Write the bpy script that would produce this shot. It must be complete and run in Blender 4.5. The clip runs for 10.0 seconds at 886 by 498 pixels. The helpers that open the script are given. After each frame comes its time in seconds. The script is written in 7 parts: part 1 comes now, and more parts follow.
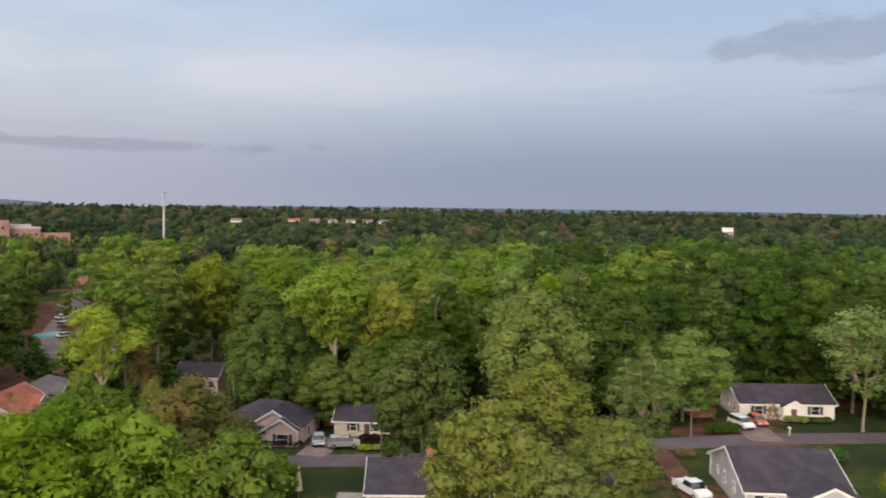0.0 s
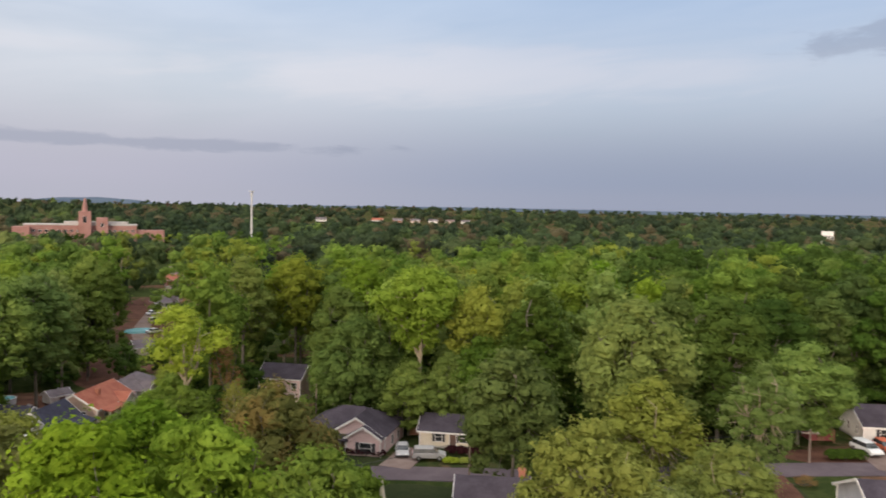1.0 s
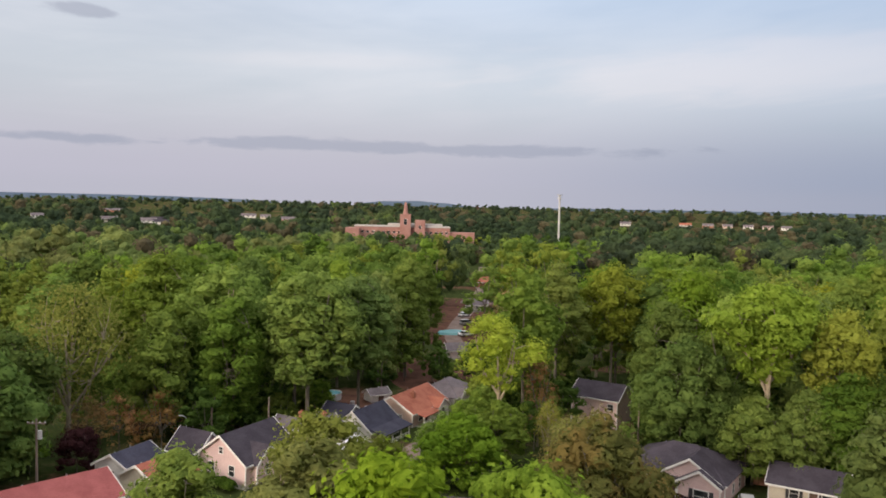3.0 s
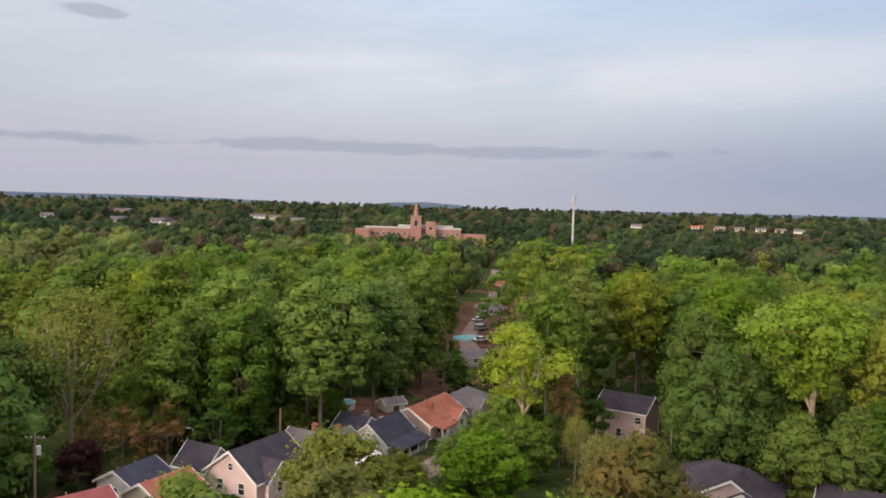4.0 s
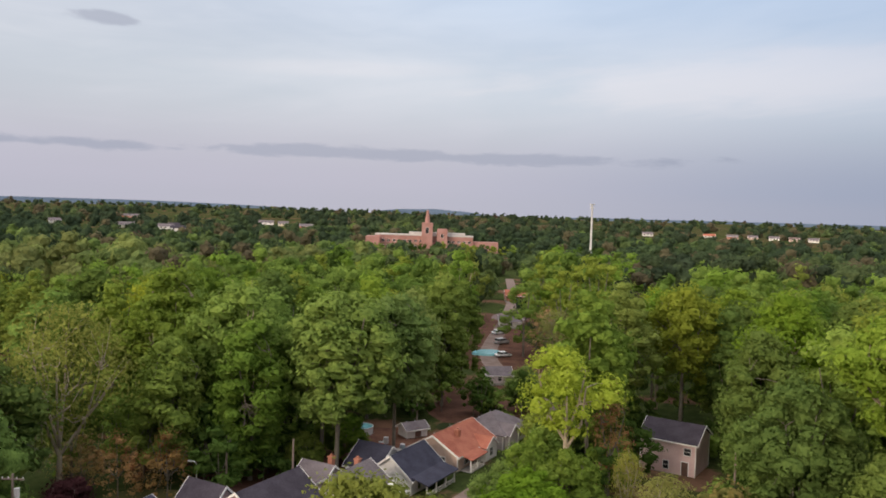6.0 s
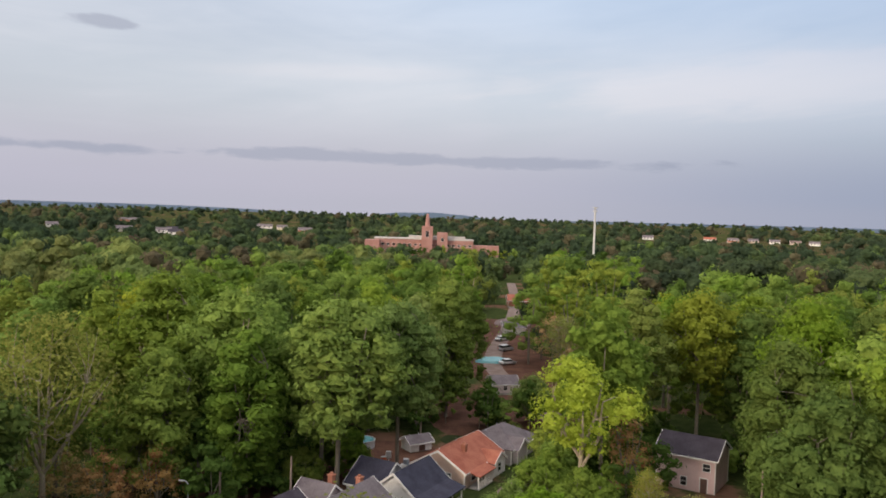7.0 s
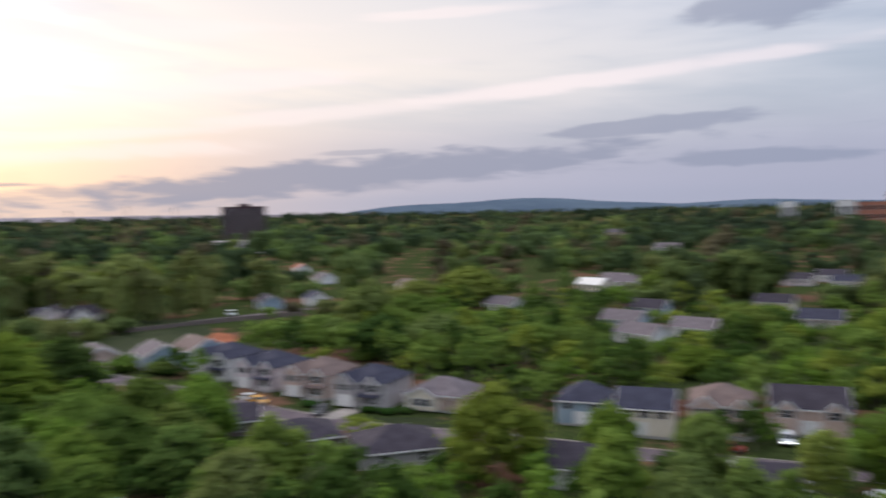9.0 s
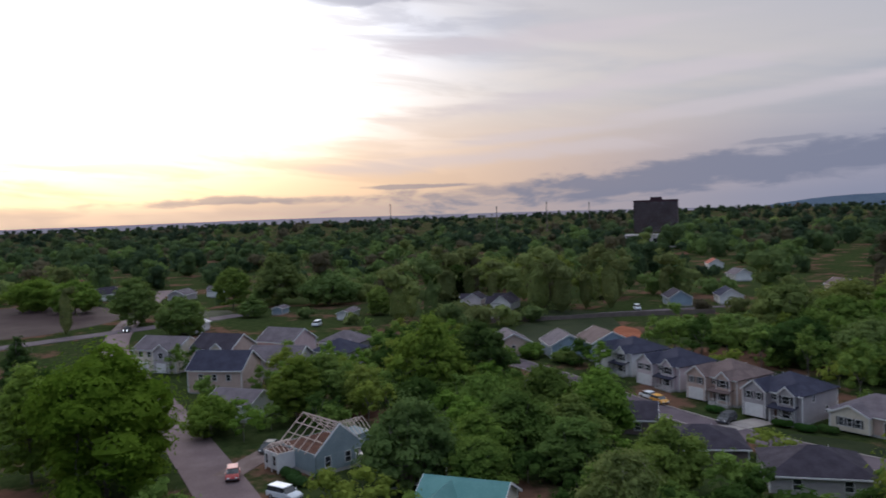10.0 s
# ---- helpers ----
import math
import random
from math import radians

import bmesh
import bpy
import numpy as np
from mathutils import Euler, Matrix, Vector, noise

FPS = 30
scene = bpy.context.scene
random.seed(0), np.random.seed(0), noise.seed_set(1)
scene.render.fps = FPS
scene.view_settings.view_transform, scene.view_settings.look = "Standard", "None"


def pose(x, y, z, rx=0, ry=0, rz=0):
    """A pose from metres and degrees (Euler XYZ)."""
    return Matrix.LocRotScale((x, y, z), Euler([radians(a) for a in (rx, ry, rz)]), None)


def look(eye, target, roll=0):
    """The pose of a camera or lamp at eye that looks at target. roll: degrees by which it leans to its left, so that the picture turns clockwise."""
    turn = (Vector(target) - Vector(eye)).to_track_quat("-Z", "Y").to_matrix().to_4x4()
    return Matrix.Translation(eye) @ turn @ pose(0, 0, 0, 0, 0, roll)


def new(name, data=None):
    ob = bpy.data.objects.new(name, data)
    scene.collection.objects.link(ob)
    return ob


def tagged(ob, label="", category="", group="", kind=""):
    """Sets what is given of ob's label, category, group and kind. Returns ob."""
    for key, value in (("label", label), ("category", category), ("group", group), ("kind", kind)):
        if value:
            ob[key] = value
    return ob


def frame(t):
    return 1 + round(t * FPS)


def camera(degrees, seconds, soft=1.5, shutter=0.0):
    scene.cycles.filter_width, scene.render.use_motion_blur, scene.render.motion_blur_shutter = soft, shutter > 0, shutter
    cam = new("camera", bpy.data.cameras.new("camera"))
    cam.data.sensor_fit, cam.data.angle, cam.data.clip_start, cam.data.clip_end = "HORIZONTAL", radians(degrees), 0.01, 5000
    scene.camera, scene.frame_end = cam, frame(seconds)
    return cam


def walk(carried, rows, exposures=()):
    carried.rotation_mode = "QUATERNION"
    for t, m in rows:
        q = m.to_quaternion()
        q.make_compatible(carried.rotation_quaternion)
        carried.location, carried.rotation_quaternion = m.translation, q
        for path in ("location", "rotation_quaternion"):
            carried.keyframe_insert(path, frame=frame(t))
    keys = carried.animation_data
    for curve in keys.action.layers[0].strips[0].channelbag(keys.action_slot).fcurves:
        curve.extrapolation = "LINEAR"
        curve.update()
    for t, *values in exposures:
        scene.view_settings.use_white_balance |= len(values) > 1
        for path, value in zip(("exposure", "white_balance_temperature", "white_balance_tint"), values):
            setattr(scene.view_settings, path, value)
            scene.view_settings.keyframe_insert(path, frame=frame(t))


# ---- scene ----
cam = camera(59.22, 10.0, soft=1.75, shutter=0.3)
PATH = [
    (0, (0.0, 0.001, 36.5), (-0.002, 19.973, 35.446), 0.84),
    (0.5, (-0.673, 3.172, 36.415), (-2.072, 23.095, 35.353), 0.94),
    (1, (-1.606, 6.324, 36.38), (-3.688, 26.186, 35.301), 1.22),
    (1.2, (-2.086, 7.571, 36.38), (-5.699, 27.209, 35.247), 1.06),
    (1.5, (-2.904, 9.398, 36.386), (-9.633, 28.196, 35.204), 0.82),
    (2, (-4.468, 12.303, 36.346), (-12.744, 30.473, 35.171), 0.87),
    (2.5, (-6.269, 14.986, 36.284), (-15.238, 32.824, 35.118), 1.05),
    (4, (-12.747, 21.792, 36.387), (-22.274, 39.341, 35.262), 1.64),
    (4.5, (-14.966, 23.989, 36.413), (-24.587, 41.488, 35.312), 1.76),
    (5, (-17.156, 26.159, 36.403), (-26.84, 43.626, 35.348), 1.78),
    (5.5, (-19.254, 28.327, 36.398), (-28.957, 45.787, 35.39), 1.88),
    (7, (-24.829, 34.995, 36.297), (-34.512, 52.473, 35.431), 1.86),
    (7.5, (-26.696, 37.443, 36.33), (-36.342, 54.943, 35.496), 1.91),
    (8, (-28.712, 39.848, 36.415), (-41.819, 54.928, 35.524), 1.40),
    (8.1, (-29.146, 40.241, 36.437), (-43.713, 53.913, 35.499), 1.34),
    (8.2, (-29.591, 40.602, 36.459), (-45.499, 52.685, 35.489), 1.08),
    (8.3, (-30.047, 40.93, 36.48), (-47.186, 51.189, 35.496), 0.88),
    (8.4, (-30.511, 41.225, 36.499), (-48.7, 49.479, 35.475), 0.47),
    (8.5, (-30.985, 41.487, 36.516), (-50.005, 47.582, 35.471), 0.15),
    (8.6, (-31.47, 41.712, 36.53), (-51.078, 45.509, 35.474), -0.12),
    (8.7, (-31.964, 41.898, 36.54), (-51.894, 43.18, 35.477), -0.28),
    (8.8, (-32.465, 42.045, 36.544), (-52.387, 40.632, 35.491), -0.64),
    (8.9, (-32.97, 42.152, 36.542), (-52.511, 38.018, 35.513), -0.95),
    (9, (-33.478, 42.22, 36.531), (-52.296, 35.519, 35.536), -1.20),
    (9.1, (-33.99, 42.251, 36.514), (-51.809, 33.218, 35.567), -1.71),
    (9.2, (-34.507, 42.25, 36.488), (-51.429, 31.628, 35.576), -1.81),
    (9.3, (-35.028, 42.219, 36.456), (-51.164, 30.437, 35.544), -1.97),
    (9.5, (-36.079, 42.083, 36.375), (-51.02, 28.815, 35.521), -1.95),
    (10, (-38.725, 41.4, 36.088), (-51.736, 26.236, 35.229), -1.98),
]
EXPOSURES = [(0.0, 0.05, 6550, 10), (2.0, 0.17, 6750, 10), (7.5, 0.14, 6700, 10), (8.0, 0.02, 6600, 10), (8.5, 0.02, 6400, 10), (9.0, -0.08, 6000, 11), (9.5, -0.60, 5600, 12), (10.0, -0.82, 5450, 12)]
walk(cam, [(t, look(eye, target, roll)) for t, eye, target, roll in PATH], EXPOSURES)

# ---- world, sky and sun ----
SUN_YAW, SUN_EL = 161.0, 7.0   # degrees: the yaw turns left from +y


def nd(nt, kind, **sets):
    n = nt.nodes.new(kind)
    for k, v in sets.items():
        n.inputs[k].default_value = v
    return n


def mth(nt, op, a, b=None, c=None, clamp=False):
    n = nt.nodes.new("ShaderNodeMath")
    n.operation, n.use_clamp = op, clamp
    for i, v in enumerate((a, b, c)):
        if v is None:
            continue
        if isinstance(v, (int, float)):
            n.inputs[i].default_value = v
        else:
            nt.links.new(v, n.inputs[i])
    return n.outputs[0]


def smooth(nt, v, lo, hi, a=0.0, b=1.0):
    n = nt.nodes.new("ShaderNodeMapRange")
    n.interpolation_type = "SMOOTHERSTEP"
    nt.links.new(v, n.inputs[0])
    for i, x in zip((1, 2, 3, 4), (lo, hi, a, b)):
        n.inputs[i].default_value = x
    return n.outputs[0]


def mixc(nt, fac, a, b, mode="MIX"):
    n = nt.nodes.new("ShaderNodeMix")
    n.data_type, n.blend_type = "RGBA", mode
    for sock, v in ((n.inputs[0], fac), (n.inputs[6], a), (n.inputs[7], b)):
        if isinstance(v, (int, float)):
            sock.default_value = v
        elif isinstance(v, tuple):
            sock.default_value = (*v, 1) if len(v) == 3 else v
        else:
            nt.links.new(v, sock)
    return n.outputs[2]


def noise_tex(nt, vec, scale, detail=4.0, rough=0.55, distort=0.0):
    n = nt.nodes.new("ShaderNodeTexNoise")
    if vec is not None:
        nt.links.new(vec, n.inputs["Vector"])
    n.inputs["Scale"].default_value, n.inputs["Detail"].default_value = scale, detail
    n.inputs["Roughness"].default_value, n.inputs["Distortion"].default_value = rough, distort
    return n.outputs[0]


def combine(nt, x, y, z):
    n = nt.nodes.new("ShaderNodeCombineXYZ")
    for i, v in enumerate((x, y, z)):
        if isinstance(v, (int, float)):
            n.inputs[i].default_value = v
        else:
            nt.links.new(v, n.inputs[i])
    return n.outputs[0]


def make_world():
    w = bpy.data.worlds.new("dusk_sky")
    scene.world = w
    w.use_nodes = True
    nt = w.node_tree
    nt.nodes.clear()
    out = nt.nodes.new("ShaderNodeOutputWorld")
    bg = nt.nodes.new("ShaderNodeBackground")
    nt.links.new(bg.outputs[0], out.inputs[0])
    coord = nt.nodes.new("ShaderNodeTexCoord")
    sep = nt.nodes.new("ShaderNodeSeparateXYZ")
    nt.links.new(coord.outputs["Generated"], sep.inputs[0])
    x, y, z = sep.outputs
    el = mth(nt, "MULTIPLY", mth(nt, "ARCSINE", z), 57.2958)
    # angle from the sun's bearing, -180 to 180, turning right
    sx, sy = -math.sin(radians(SUN_YAW)), math.cos(radians(SUN_YAW))
    ahead = mth(nt, "ADD", mth(nt, "MULTIPLY", x, sx), mth(nt, "MULTIPLY", y, sy))
    right = mth(nt, "ADD", mth(nt, "MULTIPLY", x, sy), mth(nt, "MULTIPLY", y, -sx))
    az = mth(nt, "MULTIPLY", mth(nt, "ARCTAN2", right, ahead), 57.2958)
    # clear sky
    sky = nt.nodes.new("ShaderNodeTexSky")
    sky.sky_type, sky.sun_disc = "NISHITA", False
    sky.sun_elevation, sky.sun_rotation = radians(SUN_EL), radians(-SUN_YAW)
    sky.air_density, sky.dust_density, sky.ozone_density = 1.0, 0.6, 1.5
    clear = mixc(nt, 1.0, sky.outputs[0], SKY_K, "MULTIPLY")
    # thin high cloud, drawn out in long streaks
    tilt = mth(nt, "ADD", z, mth(nt, "MULTIPLY", right, 0.10))
    n1 = noise_tex(nt, combine(nt, mth(nt, "MULTIPLY", x, 1.5), mth(nt, "MULTIPLY", y, 1.5), mth(nt, "MULTIPLY", tilt, 6.5)), 1.25, 4.0, 0.5, 0.5)
    fine = noise_tex(nt, combine(nt, mth(nt, "MULTIPLY", x, 4.0), mth(nt, "MULTIPLY", y, 4.0), mth(nt, "MULTIPLY", tilt, 26.0)), 1.6, 6.0, 0.55, 0.5)
    veil = smooth(nt, mth(nt, "ADD", mth(nt, "MULTIPLY", n1, 0.78), mth(nt, "MULTIPLY", fine, 0.22)), 0.30, 0.66, 0.35, 0.92)
    veil = mth(nt, "MULTIPLY_ADD", mth(nt, "SUBTRACT", veil, 0.72), smooth(nt, mth(nt, "ABSOLUTE", az), 40.0, 110.0, 1.0, 0.4), 0.72)
    away = smooth(nt, mth(nt, "ABSOLUTE", az), 22.0, 110.0)
    veil_col = mixc(nt, away, VEIL_NEAR, VEIL_FAR)
    veil_col = mixc(nt, mth(nt, "MULTIPLY", smooth(nt, el, 8.0, 17.0, 0.0, 0.85), smooth(nt, mth(nt, "ABSOLUTE", az), 95.0, 150.0, 0.25, 1.0)), veil_col, (0.62, 0.74, 0.92))
    # overhead, out of view, the veil is brightened to add light from above
    veil_col = mixc(nt, smooth(nt, el, 22.0, 60.0), veil_col, VEIL_HIGH)
    col = mixc(nt, veil, clear, veil_col)
    # the hazy lavender band over the horizon
    band = smooth(nt, el, 1.0, 11.0, 0.92, 0.0)
    band_col = mixc(nt, smooth(nt, mth(nt, "ABSOLUTE", az), 12.0, 54.0), BAND_NEAR, mixc(nt, smooth(nt, mth(nt, "ABSOLUTE", az), 120.0, 172.0), BAND_FAR, BAND_EAST))
    col = mixc(nt, band, col, band_col)
    # glow round the hidden sun
    dx = mth(nt, "DIVIDE", mth(nt, "ADD", az, 7.0), 18.0)
    dy = mth(nt, "DIVIDE", mth(nt, "SUBTRACT", el, 12.0), 9.0)
    rr = mth(nt, "ADD", mth(nt, "MULTIPLY", dx, dx), mth(nt, "MULTIPLY", dy, dy))
    glow = mth(nt, "EXPONENT", mth(nt, "MULTIPLY", rr, -1.0))
    wob = mth(nt, "ADD", 0.25, mth(nt, "ADD", mth(nt, "MULTIPLY", n1, 0.5), smooth(nt, fine, 0.36, 0.62, 0.0, 0.8)))
    glow = mth(nt, "MULTIPLY", glow, wob)
    low = smooth(nt, el, 0.5, 9.0)
    gcol = mixc(nt, low, (1.0, 0.60, 0.22), (1.0, 0.94, 0.84))
    gl = nt.nodes.new("ShaderNodeVectorMath")
    gl.operation = "SCALE"
    nt.links.new(gcol, gl.inputs[0])
    nt.links.new(mth(nt, "MULTIPLY", glow, GLOW), gl.inputs["Scale"])
    wide = mth(nt, "EXPONENT", mth(nt, "MULTIPLY", mth(nt, "ADD", mth(nt, "POWER", mth(nt, "DIVIDE", az, 36.0), 2.0), mth(nt, "POWER", mth(nt, "DIVIDE", el, 16.0), 2.0)), -1.0))
    wg = nt.nodes.new("ShaderNodeVectorMath")
    wg.operation = "SCALE"
    wg.inputs[0].default_value = (1.0, 0.64, 0.28)
    nt.links.new(mth(nt, "MULTIPLY", wide, WIDE_GLOW), wg.inputs["Scale"])
    add = nt.nodes.new("ShaderNodeVectorMath")
    add.operation = "ADD"
    nt.links.new(wg.outputs[0], add.inputs[0])
    nt.links.new(gl.outputs[0], add.inputs[1])
    col = mixc(nt, 1.0, col, add.outputs[0], "ADD")
    # low grey clouds: bearing and height of the middle, half width and half height in degrees, strength
    rough = noise_tex(nt, combine(nt, mth(nt, "MULTIPLY", x, 9.0), mth(nt, "MULTIPLY", y, 9.0), mth(nt, "MULTIPLY", z, 34.0)), 1.3, 5.0, 0.6, 0.3)
    total = None
    for a, e, wa, we, k, lean in CLOUDS:
        u = mth(nt, "DIVIDE", mth(nt, "WRAP", mth(nt, "SUBTRACT", az, a), 180.0, -180.0), wa)
        v = mth(nt, "DIVIDE", mth(nt, "SUBTRACT", mth(nt, "SUBTRACT", el, e), mth(nt, "MULTIPLY", u, wa * lean)), we)
        d = mth(nt, "SQRT", mth(nt, "ADD", mth(nt, "MULTIPLY", u, u), mth(nt, "MULTIPLY", v, v)))
        d = mth(nt, "ADD", d, mth(nt, "MULTIPLY", mth(nt, "SUBTRACT", rough, 0.5), 2.2))
        m = smooth(nt, d, 0.45, 1.05, k, 0.0)
        total = m if total is None else mth(nt, "MAXIMUM", total, m)
    lit = None
    for a, e, wa, we, k, lean in STREAKS:
        u = mth(nt, "DIVIDE", mth(nt, "WRAP", mth(nt, "SUBTRACT", az, a), 180.0, -180.0), wa)
        v = mth(nt, "DIVIDE", mth(nt, "SUBTRACT", mth(nt, "SUBTRACT", el, e), mth(nt, "MULTIPLY", u, wa * lean)), we)
        d = mth(nt, "SQRT", mth(nt, "ADD", mth(nt, "MULTIPLY", u, u), mth(nt, "MULTIPLY", v, v)))
        d = mth(nt, "ADD", d, mth(nt, "MULTIPLY", mth(nt, "SUBTRACT", fine, 0.5), 1.8))
        m = smooth(nt, d, 0.2, 1.1, k, 0.0)
        lit = m if lit is None else mth(nt, "MAXIMUM", lit, m)
    col = mixc(nt, lit, col, mixc(nt, away, (1.25, 1.02, 0.90), (0.92, 0.84, 0.86)))
    col = mixc(nt, smooth(nt, el, 0.4, 2.2, 0.45, 0.0), col, (0.42, 0.43, 0.52))
    dark = mixc(nt, away, CLOUD_NEAR, CLOUD_FAR)
    col = mixc(nt, total, col, dark)
    # the sky is duller opposite the sunset
    col = mixc(nt, smooth(nt, mth(nt, "ABSOLUTE", mth(nt, "WRAP", mth(nt, "SUBTRACT", az, 200.0), 180.0, -180.0)), 20.0, 78.0, 0.85, 0.0), col, mixc(nt, 1.0, col, (0.74, 0.79, 0.86), "MULTIPLY"))
    below = smooth(nt, el, -3.0, -0.5)
    col = mixc(nt, below, (0.05, 0.06, 0.05), col)
    nt.links.new(col, bg.inputs[0])
    bg.inputs[1].default_value = 1.0
    return w


SKY_K = (0.130, 0.133, 0.165)
VEIL_NEAR, VEIL_FAR, VEIL_HIGH = (1.08, 0.93, 0.78), (0.72, 0.74, 0.81), (2.75, 2.70, 2.62)
BAND_NEAR, BAND_FAR, BAND_EAST = (0.86, 0.54, 0.36), (0.44, 0.44, 0.545), (0.34, 0.38, 0.50)
CLOUD_NEAR, CLOUD_FAR = (0.38, 0.37, 0.43), (0.33, 0.36, 0.46)
GLOW, WIDE_GLOW = 4.6, 0.85
# bearing from the sun and height of the middle, half width, half height, strength, slope
CLOUDS = [
    (46, 2.7, 27, 1.5, 0.85, 0.075), (40, 2.0, 24, 1.0, 0.6, 0.03), (66, 5.6, 10, 0.7, 0.7, 0.05), (74, 3.2, 10, 0.6, 0.8, 0.0), (98, 3.6, 20, 0.5, 0.75, 0.02), (130, 4.0, 24, 0.55, 0.65, 0.0),
    (108.5, 12.0, 2.8, 0.55, 0.6, 0.0), (74, 12.8, 7.0, 1.5, 0.7, 0.02), (89, 5.6, 2.2, 0.22, 0.6, 0.02), (20, 2.2, 5, 0.2, 0.6, 0.0), (7, 1.5, 9, 0.45, 0.6, 0.0), (22, 15.8, 14, 0.7, 0.4, 0.05),
    (189, 11.4, 12, 1.7, 0.45, 0.03), (175, 16.2, 8, 1.0, 0.4, 0.0), (45.3, 4.3, 3.0, 0.25, 0.45, 0.04), (98, 13.2, 1.2, 0.5, 0.4, 0.0), (206, 8.0, 20, 2.2, 0.35, 0.05),
]
STREAKS = [(62, 8.9, 24, 0.75, 0.7, 0.085), (91, 8.9, 8, 0.5, 0.45, 0.02), (36, 9.0, 18, 1.0, 0.6, 0.10), (30, 12.5, 20, 0.9, 0.6, 0.05), (28, 5.5, 12, 0.6, 0.5, 0.08), (124, 10.0, 16, 0.8, 0.12, 0.03), (52, 14.0, 10, 0.6, 0.5, 0.06), (158, 9.5, 26, 2.6, 0.28, 0.0), (44, 7.2, 16, 0.8, 0.5, 0.09), (26, 4.2, 16, 0.9, 0.5, 0.05)]
make_world()

sun = new("sun", bpy.data.lights.new("sun", "SUN"))
sun.data.energy, sun.data.angle, sun.data.color = 2.2, radians(24), (1.0, 0.86, 0.70)
_sd = Vector((-math.sin(radians(SUN_YAW)) * math.cos(radians(SUN_EL + 9)), math.cos(radians(SUN_YAW)) * math.cos(radians(SUN_EL + 9)), math.sin(radians(SUN_EL + 9))))
sun.matrix_world = look((0, 0, 300), Vector((0, 0, 300)) - _sd)

# ---- materials ----


def base_mat(name):
    m = bpy.data.materials.new(name)
    m.use_nodes = True
    nt = m.node_tree
    nt.nodes.clear()
    out = nt.nodes.new("ShaderNodeOutputMaterial")
    return m, nt, out


def obj_vec(nt, world=False):
    if world:
        return nt.nodes.new("ShaderNodeNewGeometry").outputs["Position"]
    return nt.nodes.new("ShaderNodeTexCoord").outputs["Object"]


def surface(name, a, b, rough=0.8, scale=0.6, fine=8.0, metal=0.0, bump=0.05, lap=0.0, spec=0.3, world=False, rand=0.0, streak=None):
    """Two-scale mottled paint, masonry or roofing. lap: height of clapboards or shingle courses, for the relief and a
    darker line at each foot.
    """
    m, nt, out = base_mat(name)
    p = nt.nodes.new("ShaderNodeBsdfPrincipled")
    nt.links.new(p.outputs[0], out.inputs[0])
    vec = obj_vec(nt, world)
    if streak:
        mp = nt.nodes.new("ShaderNodeMapping")
        mp.inputs["Scale"].default_value = streak
        nt.links.new(vec, mp.inputs[0])
        svec = mp.outputs[0]
    else:
        svec = vec
    n1 = noise_tex(nt, svec, scale, 4.0, 0.6)
    n2 = noise_tex(nt, vec, fine, 3.0, 0.6)
    fac = smooth(nt, mth(nt, "ADD", mth(nt, "MULTIPLY", n1, 0.65), mth(nt, "MULTIPLY", n2, 0.35)), 0.3, 0.7)
    col = mixc(nt, fac, a, b)
    if rand:
        oi = nt.nodes.new("ShaderNodeObjectInfo")
        hs = nt.nodes.new("ShaderNodeHueSaturation")
        nt.links.new(mth(nt, "MULTIPLY_ADD", oi.outputs["Random"], rand, 1 - rand / 2), hs.inputs["Value"])
        nt.links.new(col, hs.inputs["Color"])
        col = hs.outputs[0]
    hgt = n2
    if lap:
        sep = nt.nodes.new("ShaderNodeSeparateXYZ")
        nt.links.new(vec, sep.inputs[0])
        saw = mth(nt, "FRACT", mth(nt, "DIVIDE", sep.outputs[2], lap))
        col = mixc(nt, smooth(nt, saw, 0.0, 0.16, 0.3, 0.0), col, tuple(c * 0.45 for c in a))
        hgt = mth(nt, "ADD", saw, mth(nt, "MULTIPLY", n2, 0.3))
    nt.links.new(col, p.inputs["Base Color"])
    p.inputs["Roughness"].default_value, p.inputs["Metallic"].default_value = rough, metal
    p.inputs["Specular IOR Level"].default_value = spec
    if bump:
        bp = nt.nodes.new("ShaderNodeBump")
        bp.inputs["Strength"].default_value, bp.inputs["Distance"].default_value = 0.6, bump
        nt.links.new(hgt, bp.inputs["Height"])
        nt.links.new(bp.outputs[0], p.inputs["Normal"])
    return m


